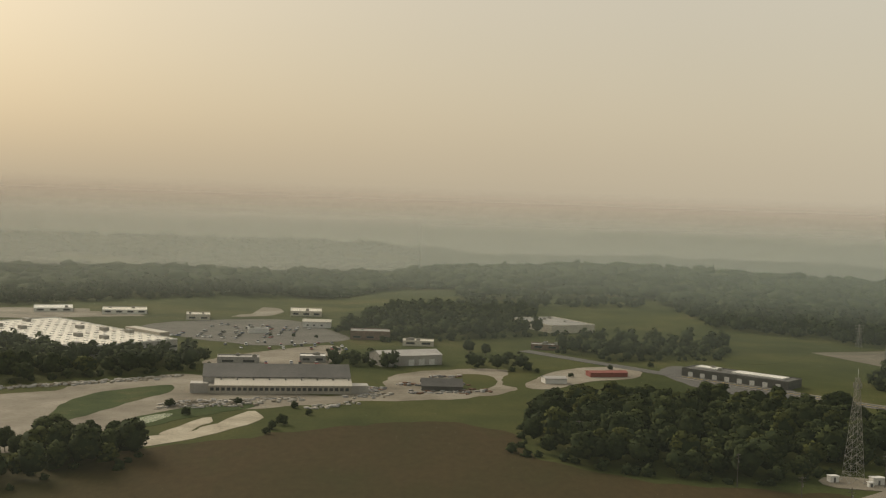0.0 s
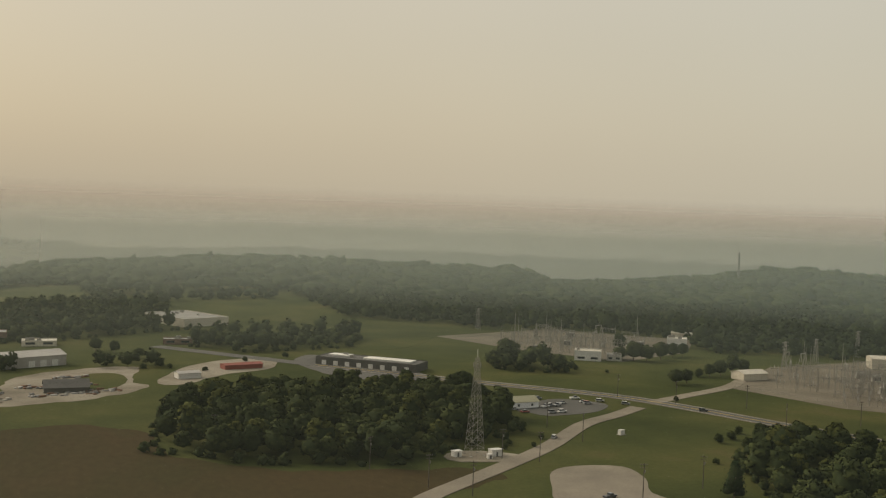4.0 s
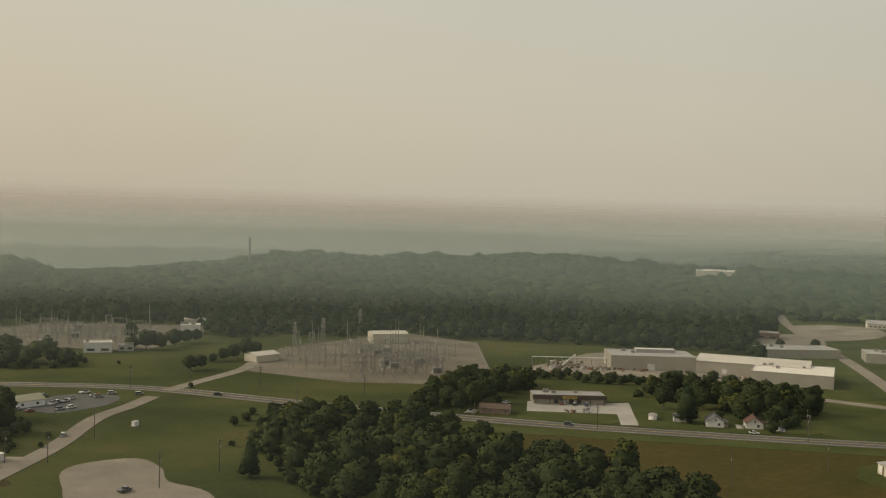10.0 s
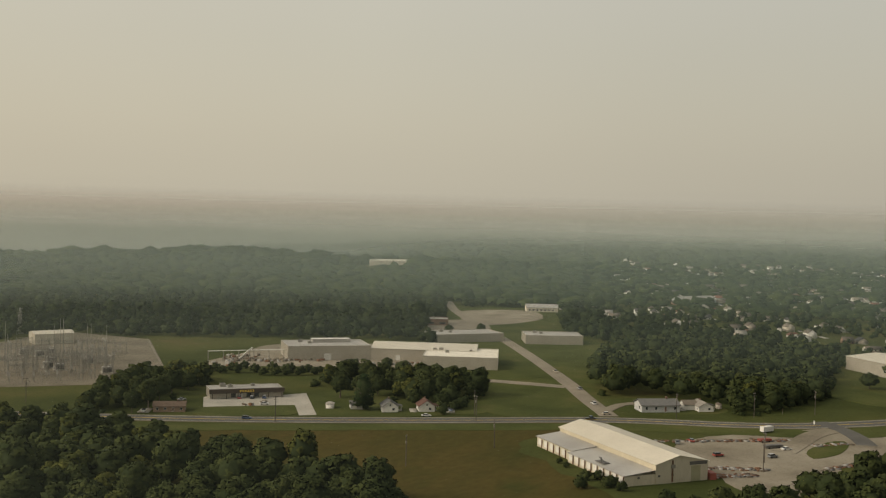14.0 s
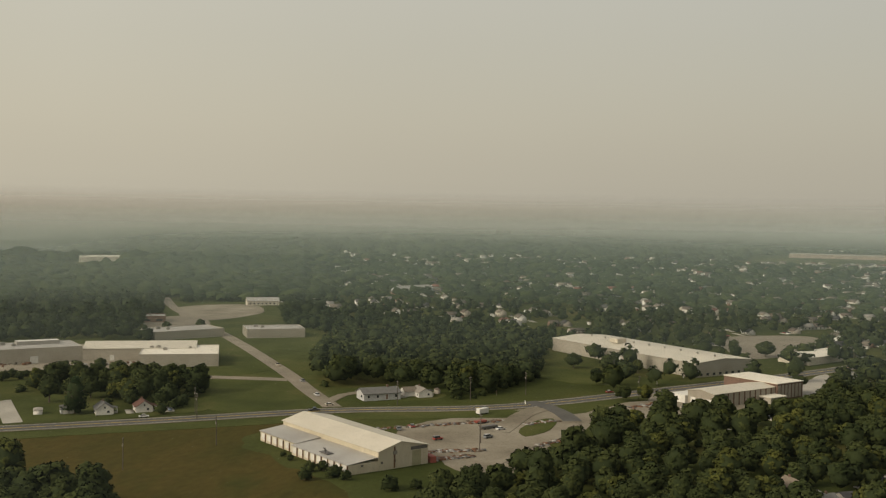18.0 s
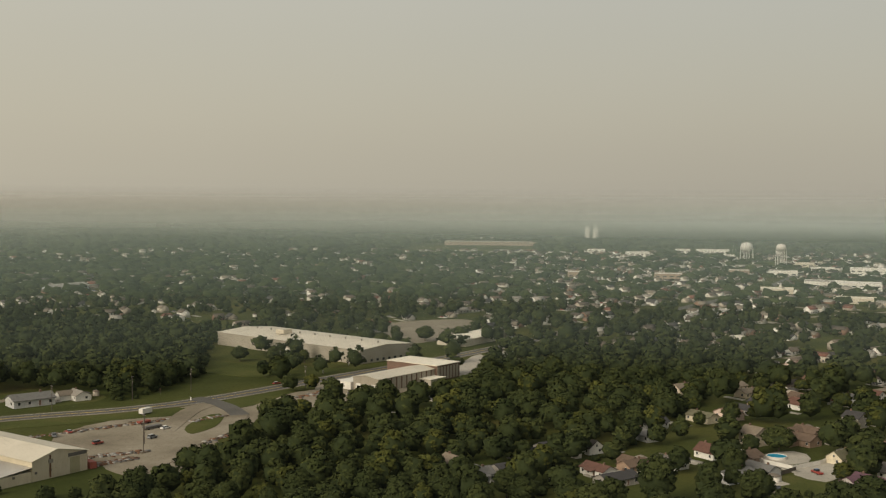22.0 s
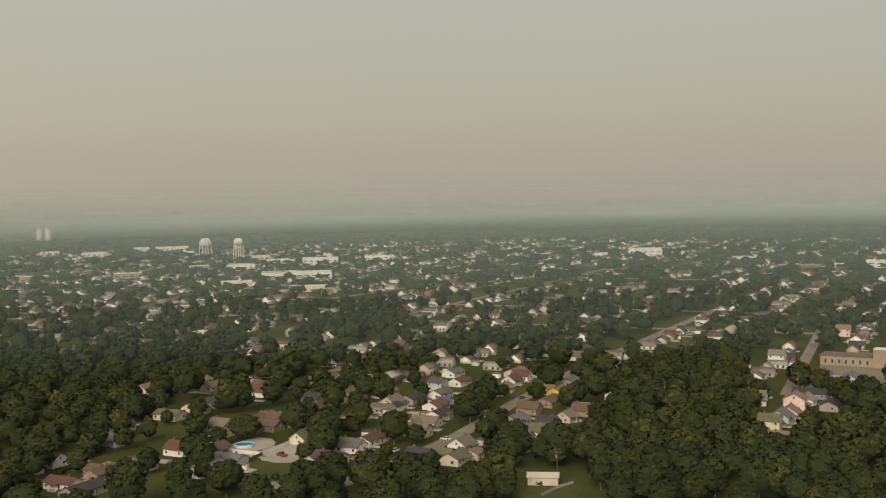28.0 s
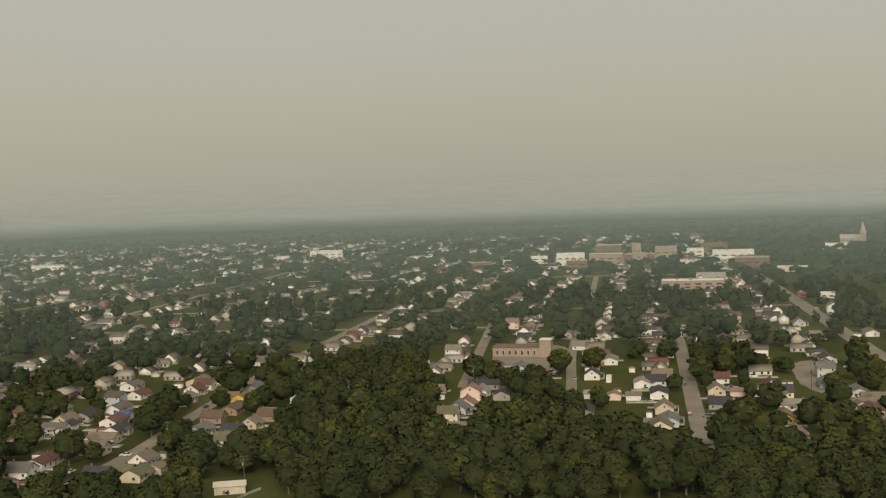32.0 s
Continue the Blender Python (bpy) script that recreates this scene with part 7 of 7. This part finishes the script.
ob = thing("steeple_church", 654, -1721, 20, "pale stone church with a tall pointed steeple", "church", z=rise(654, -1721))
g = Geo()
g.box(-4.5, 4.5, -4.5, 4.5, 0, 17)
tower = part("tower", g, PINKBRICK, ob)
g = Geo()
g.tube([(0, 0, 17, 5.6), (0, 0, 30, 1.6), (0, 0, 36, 0.1)], 8)
part("spire", g, GREYROOF, tower)
part("nave", gable_walls(4.6, 34, -8, 8, 9, 15), PINKBRICK, ob)
gable_roof(ob, 4.6, 34, -8, 8, 9, 15, GREYROOF)

ob = thing("brick_church", 417, -511, turn_of((417, -511), (392, -524)), "long low pinkish-brick church with a square tower", "church")
g = Geo()
g.box(-3, 26, 0, 15, 0, 5.6)
part("wall", g, PINKBRICK, ob)
g = Geo()
g.box(-3.4, 26.4, -.4, 15.4, 5.62, 6.0)
part("roof", g, BRICK, ob)
g = Geo()
g.box(26.05, 33, -1, 7, 0, 10.5)
tower = part("tower", g, PINKBRICK, ob)
g = Geo()
g.box(25.9, 33.3, -1.3, 7.3, 10.52, 10.9)
part("tower_roof", g, FLATROOF, tower)
for k in range(7):
    wall_box("window", ob, 0 + k * 3.8, 0, 1.4, 1.4, 2.6, -1, [FLATROOF, GLASS])

# ---- cars ----
CARPAINT = material("car_paint", [(0.0, (0.62, 0.61, 0.58)), (0.28, (0.30, 0.30, 0.30)), (0.45, (0.045, 0.045, 0.05)), (0.66, (0.16, 0.17, 0.18)), (0.78, (0.26, 0.045, 0.035)), (0.88, (0.06, 0.09, 0.17)), (0.95, (0.40, 0.35, 0.27))], 0.5, 2.0, 0.1, 0.3, by="object", spec=0.5)
TYRE = material("tyre_rubber", [(0.3, (0.018, 0.018, 0.018)), (0.7, (0.03, 0.03, 0.03))], 1.0, 3.0, 0.2, 0.9)


def car_kind(profile, glass, label, name="car", L=4.6, W=1.8, wheels=True):
    """profile: side outline of the body in x, z; glass: of the cabin."""
    ob = thing(name, 0, 0, 0, label, "car", "parked and passing cars")
    for nm, prof, half, mat in (("body", profile, W / 2, CARPAINT), ("cabin", glass, W / 2 * .86, GLASS)):
        g = Geo()
        n = len(prof)
        g.solid([(x, -half, z) for x, z in prof] + [(x, half, z) for x, z in prof], [tuple(range(n)), tuple(reversed(range(n, 2 * n)))] + [((i + 1) % n, i, n + i, n + (i + 1) % n) for i in range(n)])
        part(nm, g, mat, ob)
    g = Geo()
    zt = max(z for x, z in glass)
    xs = [x for x, z in glass if z > zt - .05]
    g.box(min(xs), max(xs), -W / 2 * .84, W / 2 * .84, zt + .004, zt + .06)
    part("roof", g, CARPAINT, ob)
    if wheels:
        for x in (-L * .3, L * .3):
            for y in (-W / 2 + .05, W / 2 - .05):
                g = Geo()
                n = 10
                ring = [(x + .34 * math.cos(2 * math.pi * k / n), .34 + .34 * math.sin(2 * math.pi * k / n)) for k in range(n)]
                g.solid([(px_, y - .1, z) for px_, z in ring] + [(px_, y + .1, z) for px_, z in ring], [tuple(range(n)), tuple(reversed(range(n, 2 * n)))] + [((i + 1) % n, i, n + i, n + (i + 1) % n) for i in range(n)])
                part("wheel", g, TYRE, ob)
    return ob


SEDAN_B = [(-2.3, .35), (2.3, .35), (2.32, .7), (1.3, .92), (-1.6, .95), (-2.3, .88)]
SEDAN_G = [(-1.75, .9), (1.15, .9), (.45, 1.42), (-1.0, 1.45)]
SUV_B = [(-2.3, .4), (2.3, .4), (2.3, .95), (1.2, 1.08), (-2.25, 1.1)]
SUV_G = [(-2.2, 1.05), (1.1, 1.05), (.6, 1.72), (-2.0, 1.75)]
PICK_B = [(-2.8, .45), (2.7, .45), (2.7, 1.0), (1.4, 1.1), (-2.8, 1.1)]
PICK_G = [(-.6, 1.05), (1.3, 1.05), (.8, 1.78), (-.5, 1.8)]
CARS = [car_kind(SEDAN_B, SEDAN_G, "four-door saloon car on the pavement"), car_kind(SUV_B, SUV_G, "sport utility car on the pavement"), car_kind(PICK_B, PICK_G, "pickup truck on the pavement", "pickup_truck", 5.6, 1.95)]
LOTCARS = [car_kind(SEDAN_B, SEDAN_G, "small parked car in a distant lot", wheels=False), car_kind(SUV_B, SUV_G, "parked sport utility car in a distant lot", wheels=False)]
CAR_SPOTS_A = [(184, 340, 20), (207, 436, 50), (262, 517, -20), (272, 518, -20), (235, 507, 30), (239, 510, 30), (243, 510, 30), (249, 516, 30), (232, 492, 10), (238, 493, 10), (262, 528, 0), (262, 513, 0), (282, 508, -30), (314, 484, -30), (219, 496, 10), (216, 503, 10), (241, 530, 10), (403, 322, -55), (459, 257, -55), (444, 360, 40), (448, 355, 40), (452, 350, 40)]
CAR_SPOTS_B = [(541, 202, 40), (635, 263, 40), (500, 188, -55), (455, 114, -40), (466, 94, -30), (438, 339, -50), (423, 380, 0), (485, 92, -40), (582, 226, 40), (517, 186, -55), (567, 13, 20), (564, 9, 20), (605, 54, -50), (796, -71, -40), (404, -82, 30), (395, -88, -30), (383, -56, 30), (396, -166, 10), (375, -143, 0), (359, -216, -59), (376, -206, -59)]
CAR_SPOTS_C = [(382, -233, 31), (438, -312, -59), (237, -422, -59), (223, -466, 10), (210, -510, 10), (331, -470, -59), (274, -484, -59), (227, -574, 30), (476, -571, -59), (228, -421, 10), (450, 153, 10), (455, 150, -10), (463, 146, 10), (470, 136, 20), (478, 132, 35), (400, -86, 60), (349, -476, -59), (356, -482, 31)]
for x, y, a in CAR_SPOTS_A + CAR_SPOTS_B + CAR_SPOTS_C:
    repeat(rp.choice((CARS[0], CARS[0], CARS[1], CARS[1], CARS[2])), pose(x, y, 0.11, 0, 0, a))


def lot_cars(origin, across, along, rows, cols, fill, seed, z=0.07):
    r = random.Random(seed)
    o, a, b = Vector(origin), Vector(across), Vector(along)
    turn = math.degrees(math.atan2(b.y, b.x))
    for i in range(rows):
        for j in range(cols):
            if r.random() < fill:
                p = o + b * (i / max(1, rows - 1)) + a * (j / max(1, cols - 1))
                repeat(r.choice(LOTCARS), pose(p.x, p.y, z, 0, 0, turn + r.choice((0, 180))))


lot_cars((-190, 775), (70, -8), (20, 75), 6, 16, 0.45, 1)
lot_cars((-140, 720), (78, 12), (-8, 30), 3, 18, 0.5, 2)
lot_cars((-110, 640), (40, 8), (-4, 16), 2, 9, 0.5, 3)


# ---- yard clutter ----
def stacks(name, rows_, label, mats, seed, size=(1.2, 2.6, 0.5, 1.4)):
    """Rows of stacked goods, past counting."""
    r = np.random.default_rng(seed)
    V_, T_, S_, b = [], [], [], 0
    cube = np.array([(x, y, z) for x in (-.5, .5) for y in (-.5, .5) for z in (0, 1)])
    tri = np.array([(0, 1, 3), (0, 3, 2), (4, 6, 7), (4, 7, 5), (0, 4, 5), (0, 5, 1), (2, 3, 7), (2, 7, 6), (1, 5, 7), (1, 7, 3)])
    for (x0, y0), (x1, y1), n, spread in rows_:
        for k in range(n):
            t = r.random()
            x, y = x0 + (x1 - x0) * t + r.normal(0, spread), y0 + (y1 - y0) * t + r.normal(0, spread)
            a = math.atan2(y1 - y0, x1 - x0) + r.choice((0, 0, 1.57)) + r.normal(0, .15)
            v = cube * (r.uniform(size[0], size[1]), r.uniform(size[0] * .6, size[1] * .7), r.uniform(size[2], size[3]))
            w = np.stack([v[:, 0] * math.cos(a) - v[:, 1] * math.sin(a) + x, v[:, 0] * math.sin(a) + v[:, 1] * math.cos(a) + y, v[:, 2]], 1)
            V_.append(w)
            T_.append(tri + b)
            S_.append(np.full(len(tri), r.integers(len(mats))))
            b += 8
    ob = stuff_mesh(name, np.concatenate(V_), np.concatenate(T_), mats, np.concatenate(S_))
    tagged(ob, label, "clutter", kind="stuff")


stacks("pallet_rows", [((-215, 548), (-142, 602), 150, 1.5), ((-225, 540), (-150, 590), 130, 2.0), ((-128, 520), (-70, 545), 130, 3.0), ((-130, 510), (-85, 530), 90, 3.0), ((-60, 520), (-40, 540), 30, 2.0), ((-42, 556), (-25, 566), 30, 3.0)], "rows of pale stacked blocks and pallets in the yard", [CONCRETE, GRAVEL, GREYROOF], 1, (1.0, 3.2, 0.3, 0.9))
stacks("timber_piles", [((-12, 574), (28, 588), 60, 3.0), ((-20, 600), (14, 606), 50, 2.5), ((-36, 575), (-30, 585), 26, 2.5), ((-5, 628), (15, 634), 20, 2)], "dark and rusty piles of steel in the yard", [DARKSTEEL, RUST, GREYROOF], 2, (1.0, 3.6, 0.3, 1.0))
stacks("scrap_heaps", [((464, 152), (507, 95), 150, 1.1), ((430, 113), (441, 91), 90, 1.0), ((416, 108), (430, 93), 110, 1.6), ((501, 83), (516, 70), 50, 0.9), ((457, 71), (472, 62), 50, 0.9), ((560, 40), (590, 20), 60, 1.5)], "rusty heaps and rows of scrap metal in the yard", [RUST, DARKSTEEL, BARK, RUST, GREYROOF], 3, (0.6, 2.6, 0.25, 0.7))
stacks("works_clutter", [((560, 440), (590, 410), 60, 4.0), ((600, 372), (622, 330), 50, 3.0), ((540, 450), (570, 462), 50, 5.0), ((430, 345), (440, 340), 6, 1)], "pallets, tanks and machines in the works yard", [RUST, BARK, GREYROOF, GRAVEL], 4, (1.0, 3.4, 0.5, 1.6))

ob = thing("container", 413, 105, 40, "rusty red steel container beside the warehouse", "container")
g = Geo()
g.box(0, 6, -1.2, 1.2, 0.1, 2.6)
part("body", g, REDPAINT, ob)
for k in range(12):
    g = Geo()
    g.box(.15 + k * .5, .35 + k * .5, -1.26, -1.2, .2, 2.5)
    part("rib", g, REDPAINT, ob)
for x, y, a, w, m, lab in ((520, 108, -30, 6.5, WHITE, "small white storage box trailer in the yard"), (486, 98, -40, 9, DARKSTEEL, "dark flatbed trailer in the yard"), (497, 104, -40, 6, REDPAINT, "red open skip in the yard")):
    ob = thing("trailer", x, y, a, lab, "trailer")
    g = Geo()
    g.box(-w / 2, w / 2, -1.25, 1.25, 0.7, 3.0 if m is WHITE else 1.6)
    part("box", g, m, ob)
    for s in (-1, 1):
        for t_ in (-.3, .3):
            g = Geo()
            g.box(t_ * w - .4, t_ * w + .4, s * 1.0 - .15, s * 1.0 + .15, 0, 0.7)
            part("wheel", g, TYRE, ob)

# ---- pool and white garage ----
WATER = material("pool_water", [(0.3, (0.02, 0.22, 0.36)), (0.7, (0.04, 0.30, 0.45))], 0.5, 3.0, 0.3, 0.1, spec=0.5)
ob = thing("swimming_pool", 421, -160, 0, "round blue above-ground swimming pool with a white wall", "pool")
g = Geo()
n = 24
for r0, r1, z0, z1 in ((4.0, 3.8, 0, 1.3),):
    for k in range(n):
        a, b = 2 * math.pi * k / n, 2 * math.pi * (k + 1) / n
        ca, sa, cb, sb = math.cos(a), math.sin(a), math.cos(b), math.sin(b)
        g.face([(r0 * ca, r0 * sa, z0), (r0 * cb, r0 * sb, z0), (r0 * cb, r0 * sb, z1), (r0 * ca, r0 * sa, z1)])
        g.face([(r0 * ca, r0 * sa, z1), (r0 * cb, r0 * sb, z1), (r1 * cb, r1 * sb, z1), (r1 * ca, r1 * sa, z1)])
        g.face([(r1 * cb, r1 * sb, z0), (r1 * ca, r1 * sa, z0), (r1 * ca, r1 * sa, z1), (r1 * cb, r1 * sb, z1)])
part("wall", g, WHITE, ob)
g = Geo()
g.tube([(0, 0, 0.1, 3.78), (0, 0, 1.12, 3.78)], n)
part("water", g, WATER, ob)
hall("white_garage", 303, -231, turn_of((303, -231), (311, -221)) + 0, 10.5, 7, 3.0, 3.9, SHEET_WHITE, SHEET_WHITE, "white metal garage on a green lawn", "garage", doors=((3.0, 3.0, 2.4),))


def pipe_rack(a, b, h, label):
    ob = thing("pipe_rack", *a, turn_of(a, b), label, "pipe rack")
    L = math.dist(a, b)
    n = round(L / 9)
    for k in range(n + 1):
        g = Geo()
        g.beam((L * k / n, -.9, 0), (L * k / n, -.9, h), 0.22)
        g.beam((L * k / n, .9, 0), (L * k / n, .9, h), 0.22)
        g.beam((L * k / n, -1.1, h), (L * k / n, 1.1, h), 0.22)
        part("frame", g, STEEL, ob)
    for y in (-.6, 0, .6):
        g = Geo()
        g.beam((0, y, h + .3), (L, y, h + .3), 0.3)
        part("pipe", g, FLATROOF, ob)


pipe_rack((538, 462), (575, 430), 6.5, "pale pipes on a steel rack in the works yard")
ob = thing("conveyor", 556, 452, -40, "pale inclined conveyor in the works yard", "conveyor")
g = Geo()
g.beam((0, 0, 0.5), (9, 0, 8), 1.2, 0, 0.8)
part("belt_housing", g, FLATROOF, ob)
for q in (3, 7):
    g = Geo()
    g.beam((q, 0, 0), (q, 0, 0.5 + q * .83), 0.3)
    part("leg", g, STEEL, ob)
for ob in (POLE, G_WIDE, G_TALL, SUPPORT, TRANSFORMER, MAST, *CARS, *LOTCARS):
    for o in (*FAMILY.get(ob, ob.children_recursive), ob):
        bpy.data.objects.remove(o)


def pylon(x, y, h, label):
    ob = thing("pylon", x, y, 25, label, "pylon", "transmission pylons")
    geo = Geo()
    lattice(geo, 0, 0, 0, h, 3.6, 0.8, 8, 0.08)
    part("lattice", geo, STEEL, ob)
    for z in (h - 5.5, h - 3, h - 0.6):
        geo = Geo()
        geo.beam((-4.2, 0, z), (4.2, 0, z), 0.2)
        part("crossarm", geo, STEEL, ob)
        for s in (-4, -2.2, 2.2, 4):
            geo = Geo()
            geo.tube([(s, 0, z - 1.1, 0.1), (s, 0, z, 0.1)], 6)
            part("insulator", geo, DARKSTEEL, ob)


def a_frame(x, y, h, turn, label):
    ob = thing("line_gantry", x, y, turn, label, "gantry", "line gantries")
    for s in (-4, 4):
        for d in (-1.8, 1.8):
            geo = Geo()
            geo.beam((s, d, 0), (s, 0, h), 0.3)
            part("leg", geo, STEEL, ob)
        geo = Geo()
        geo.beam((s, -1.0, h * 0.45), (s, 1.0, h * 0.45), 0.18)
        part("brace", geo, STEEL, ob)
    geo = Geo()
    geo.beam((-4.8, 0, h), (4.8, 0, h), 0.4)
    part("beam", geo, STEEL, ob)


pylon(460, 614, 19, "grey steel lattice pylon behind the substation")
pylon(507, 642, 17, "grey steel lattice pylon at the edge of woods")
pylon(560, 662, 20, "grey steel lattice pylon at the edge of woods")
pylon(330, 852, 18, "grey steel lattice pylon in the distance")
for x, y in ((414, 796), (481, 622), (472, 628), (372, 760)):
    a_frame(x, y, 9.5, 30, "grey steel line gantry on splayed legs")
hall("long_shed", 474, 783, turn_of((474, 783), (490, 772)), 20, 9, 4.4, 5.4, SHEET_WHITE, SHEET_WHITE, "long white metal shed before the woods", "shed")
hall("brown_shed", 264, 280, turn_of((264, 280), (271, 264)), 17, 8, 2.6, 4.2, BRICK, tint("rusty_brown_roof", (0.10, 0.065, 0.055)), "low brown-roofed shed half hidden by trees", "shed")
hall("school", 1010, 452, turn_of((1010, 452), (1027, 424)), 32, 14, 4.4, 7.5, SIDING, GREYROOF, "cream low building with a grey pitched roof", "building", windows=tuple((3 + 4 * k, 1.2, 2, 1.6) for k in range(7)))
hall("long_hall", 1218, 353, turn_of((1218, 353), (1267, 325)), 55, 16, 5.0, 9.0, SIDING, GREYROOF, "pale long building among the town trees", "building", windows=tuple((4 + 6 * k, 1.2, 2, 1.8) for k in range(8)))
ob = thing("utility_box", 242, 439, 20, "small white utility box in the grass", "utility box")
geo = Geo()
geo.box(-1.4, 1.4, -0.9, 0.9, 0.15, 2.2)
part("cabinet", geo, WHITE, ob)
geo = Geo()
geo.box(-1.8, 1.8, -1.3, 1.3, 0, 0.15)
part("plinth", geo, CONCRETE, ob)
geo = Geo()
geo.box(-0.05, 0.0, -0.95, -0.9, 0.2, 2.1)
part("door_gap", geo, DARKSTEEL, ob)


def board_fence(name, pts, h, mat, label, step=2.4):
    ob = thing(name, 0, 0, 0, label, "fence")
    for a, b in zip(pts, pts[1:]):
        n = max(1, round(math.dist(a, b) / step))
        dx, dy = (b[0] - a[0]) / n, (b[1] - a[1]) / n
        for i in range(n):
            x, y = a[0] + dx * i, a[1] + dy * i
            geo = Geo()
            geo.beam((x, y, 0), (x, y, h + 0.15), 0.14)
            part("post", geo, mat, ob)
            geo = Geo()
            geo.solid([(x + dx * p + q * dy * .015, y + dy * p - q * dx * .015, z) for z in (0.08, h) for p, q in ((.04, -1), (.96, -1), (.96, 1), (.04, 1))],
                      [(0, 1, 5, 4), (1, 2, 6, 5), (2, 3, 7, 6), (3, 0, 4, 7), (4, 5, 6, 7)])
            part("panel", geo, mat, ob)


board_fence("vinyl_fence", [(436, -148), (412, -152), (402, -159), (410, -173), (420, -184)], 1.8, WHITE, "white vinyl fence round the pool yard")
board_fence("wood_fence", [(386, -140), (394, -151), (401, -160)], 1.7, POLEWOOD, "dark wooden board fence along the drive")
board_fence("vinyl_fence", [(290, -214), (295, -224), (297, -233)], 1.1, GREYROOF, "pale fence beside the white garage")
for x, y, a, mat in ((551, 92, 20, WHITE), (576, 112, 10, BRICK), (640, 30, 20, WHITE), (672, 16, 20, WHITE)):
    ob = thing("road_sign", x, y, a, "small plain sign board on posts beside the highway", "sign")
    for s in (-.8, .8):
        geo = Geo()
        geo.beam((s, 0, 0), (s, 0, 2.4), 0.1)
        part("post", geo, STEEL, ob)
    geo = Geo()
    geo.box(-1.3, 1.3, -0.06, 0.06, 1.0, 2.5)
    part("board", geo, mat, ob)
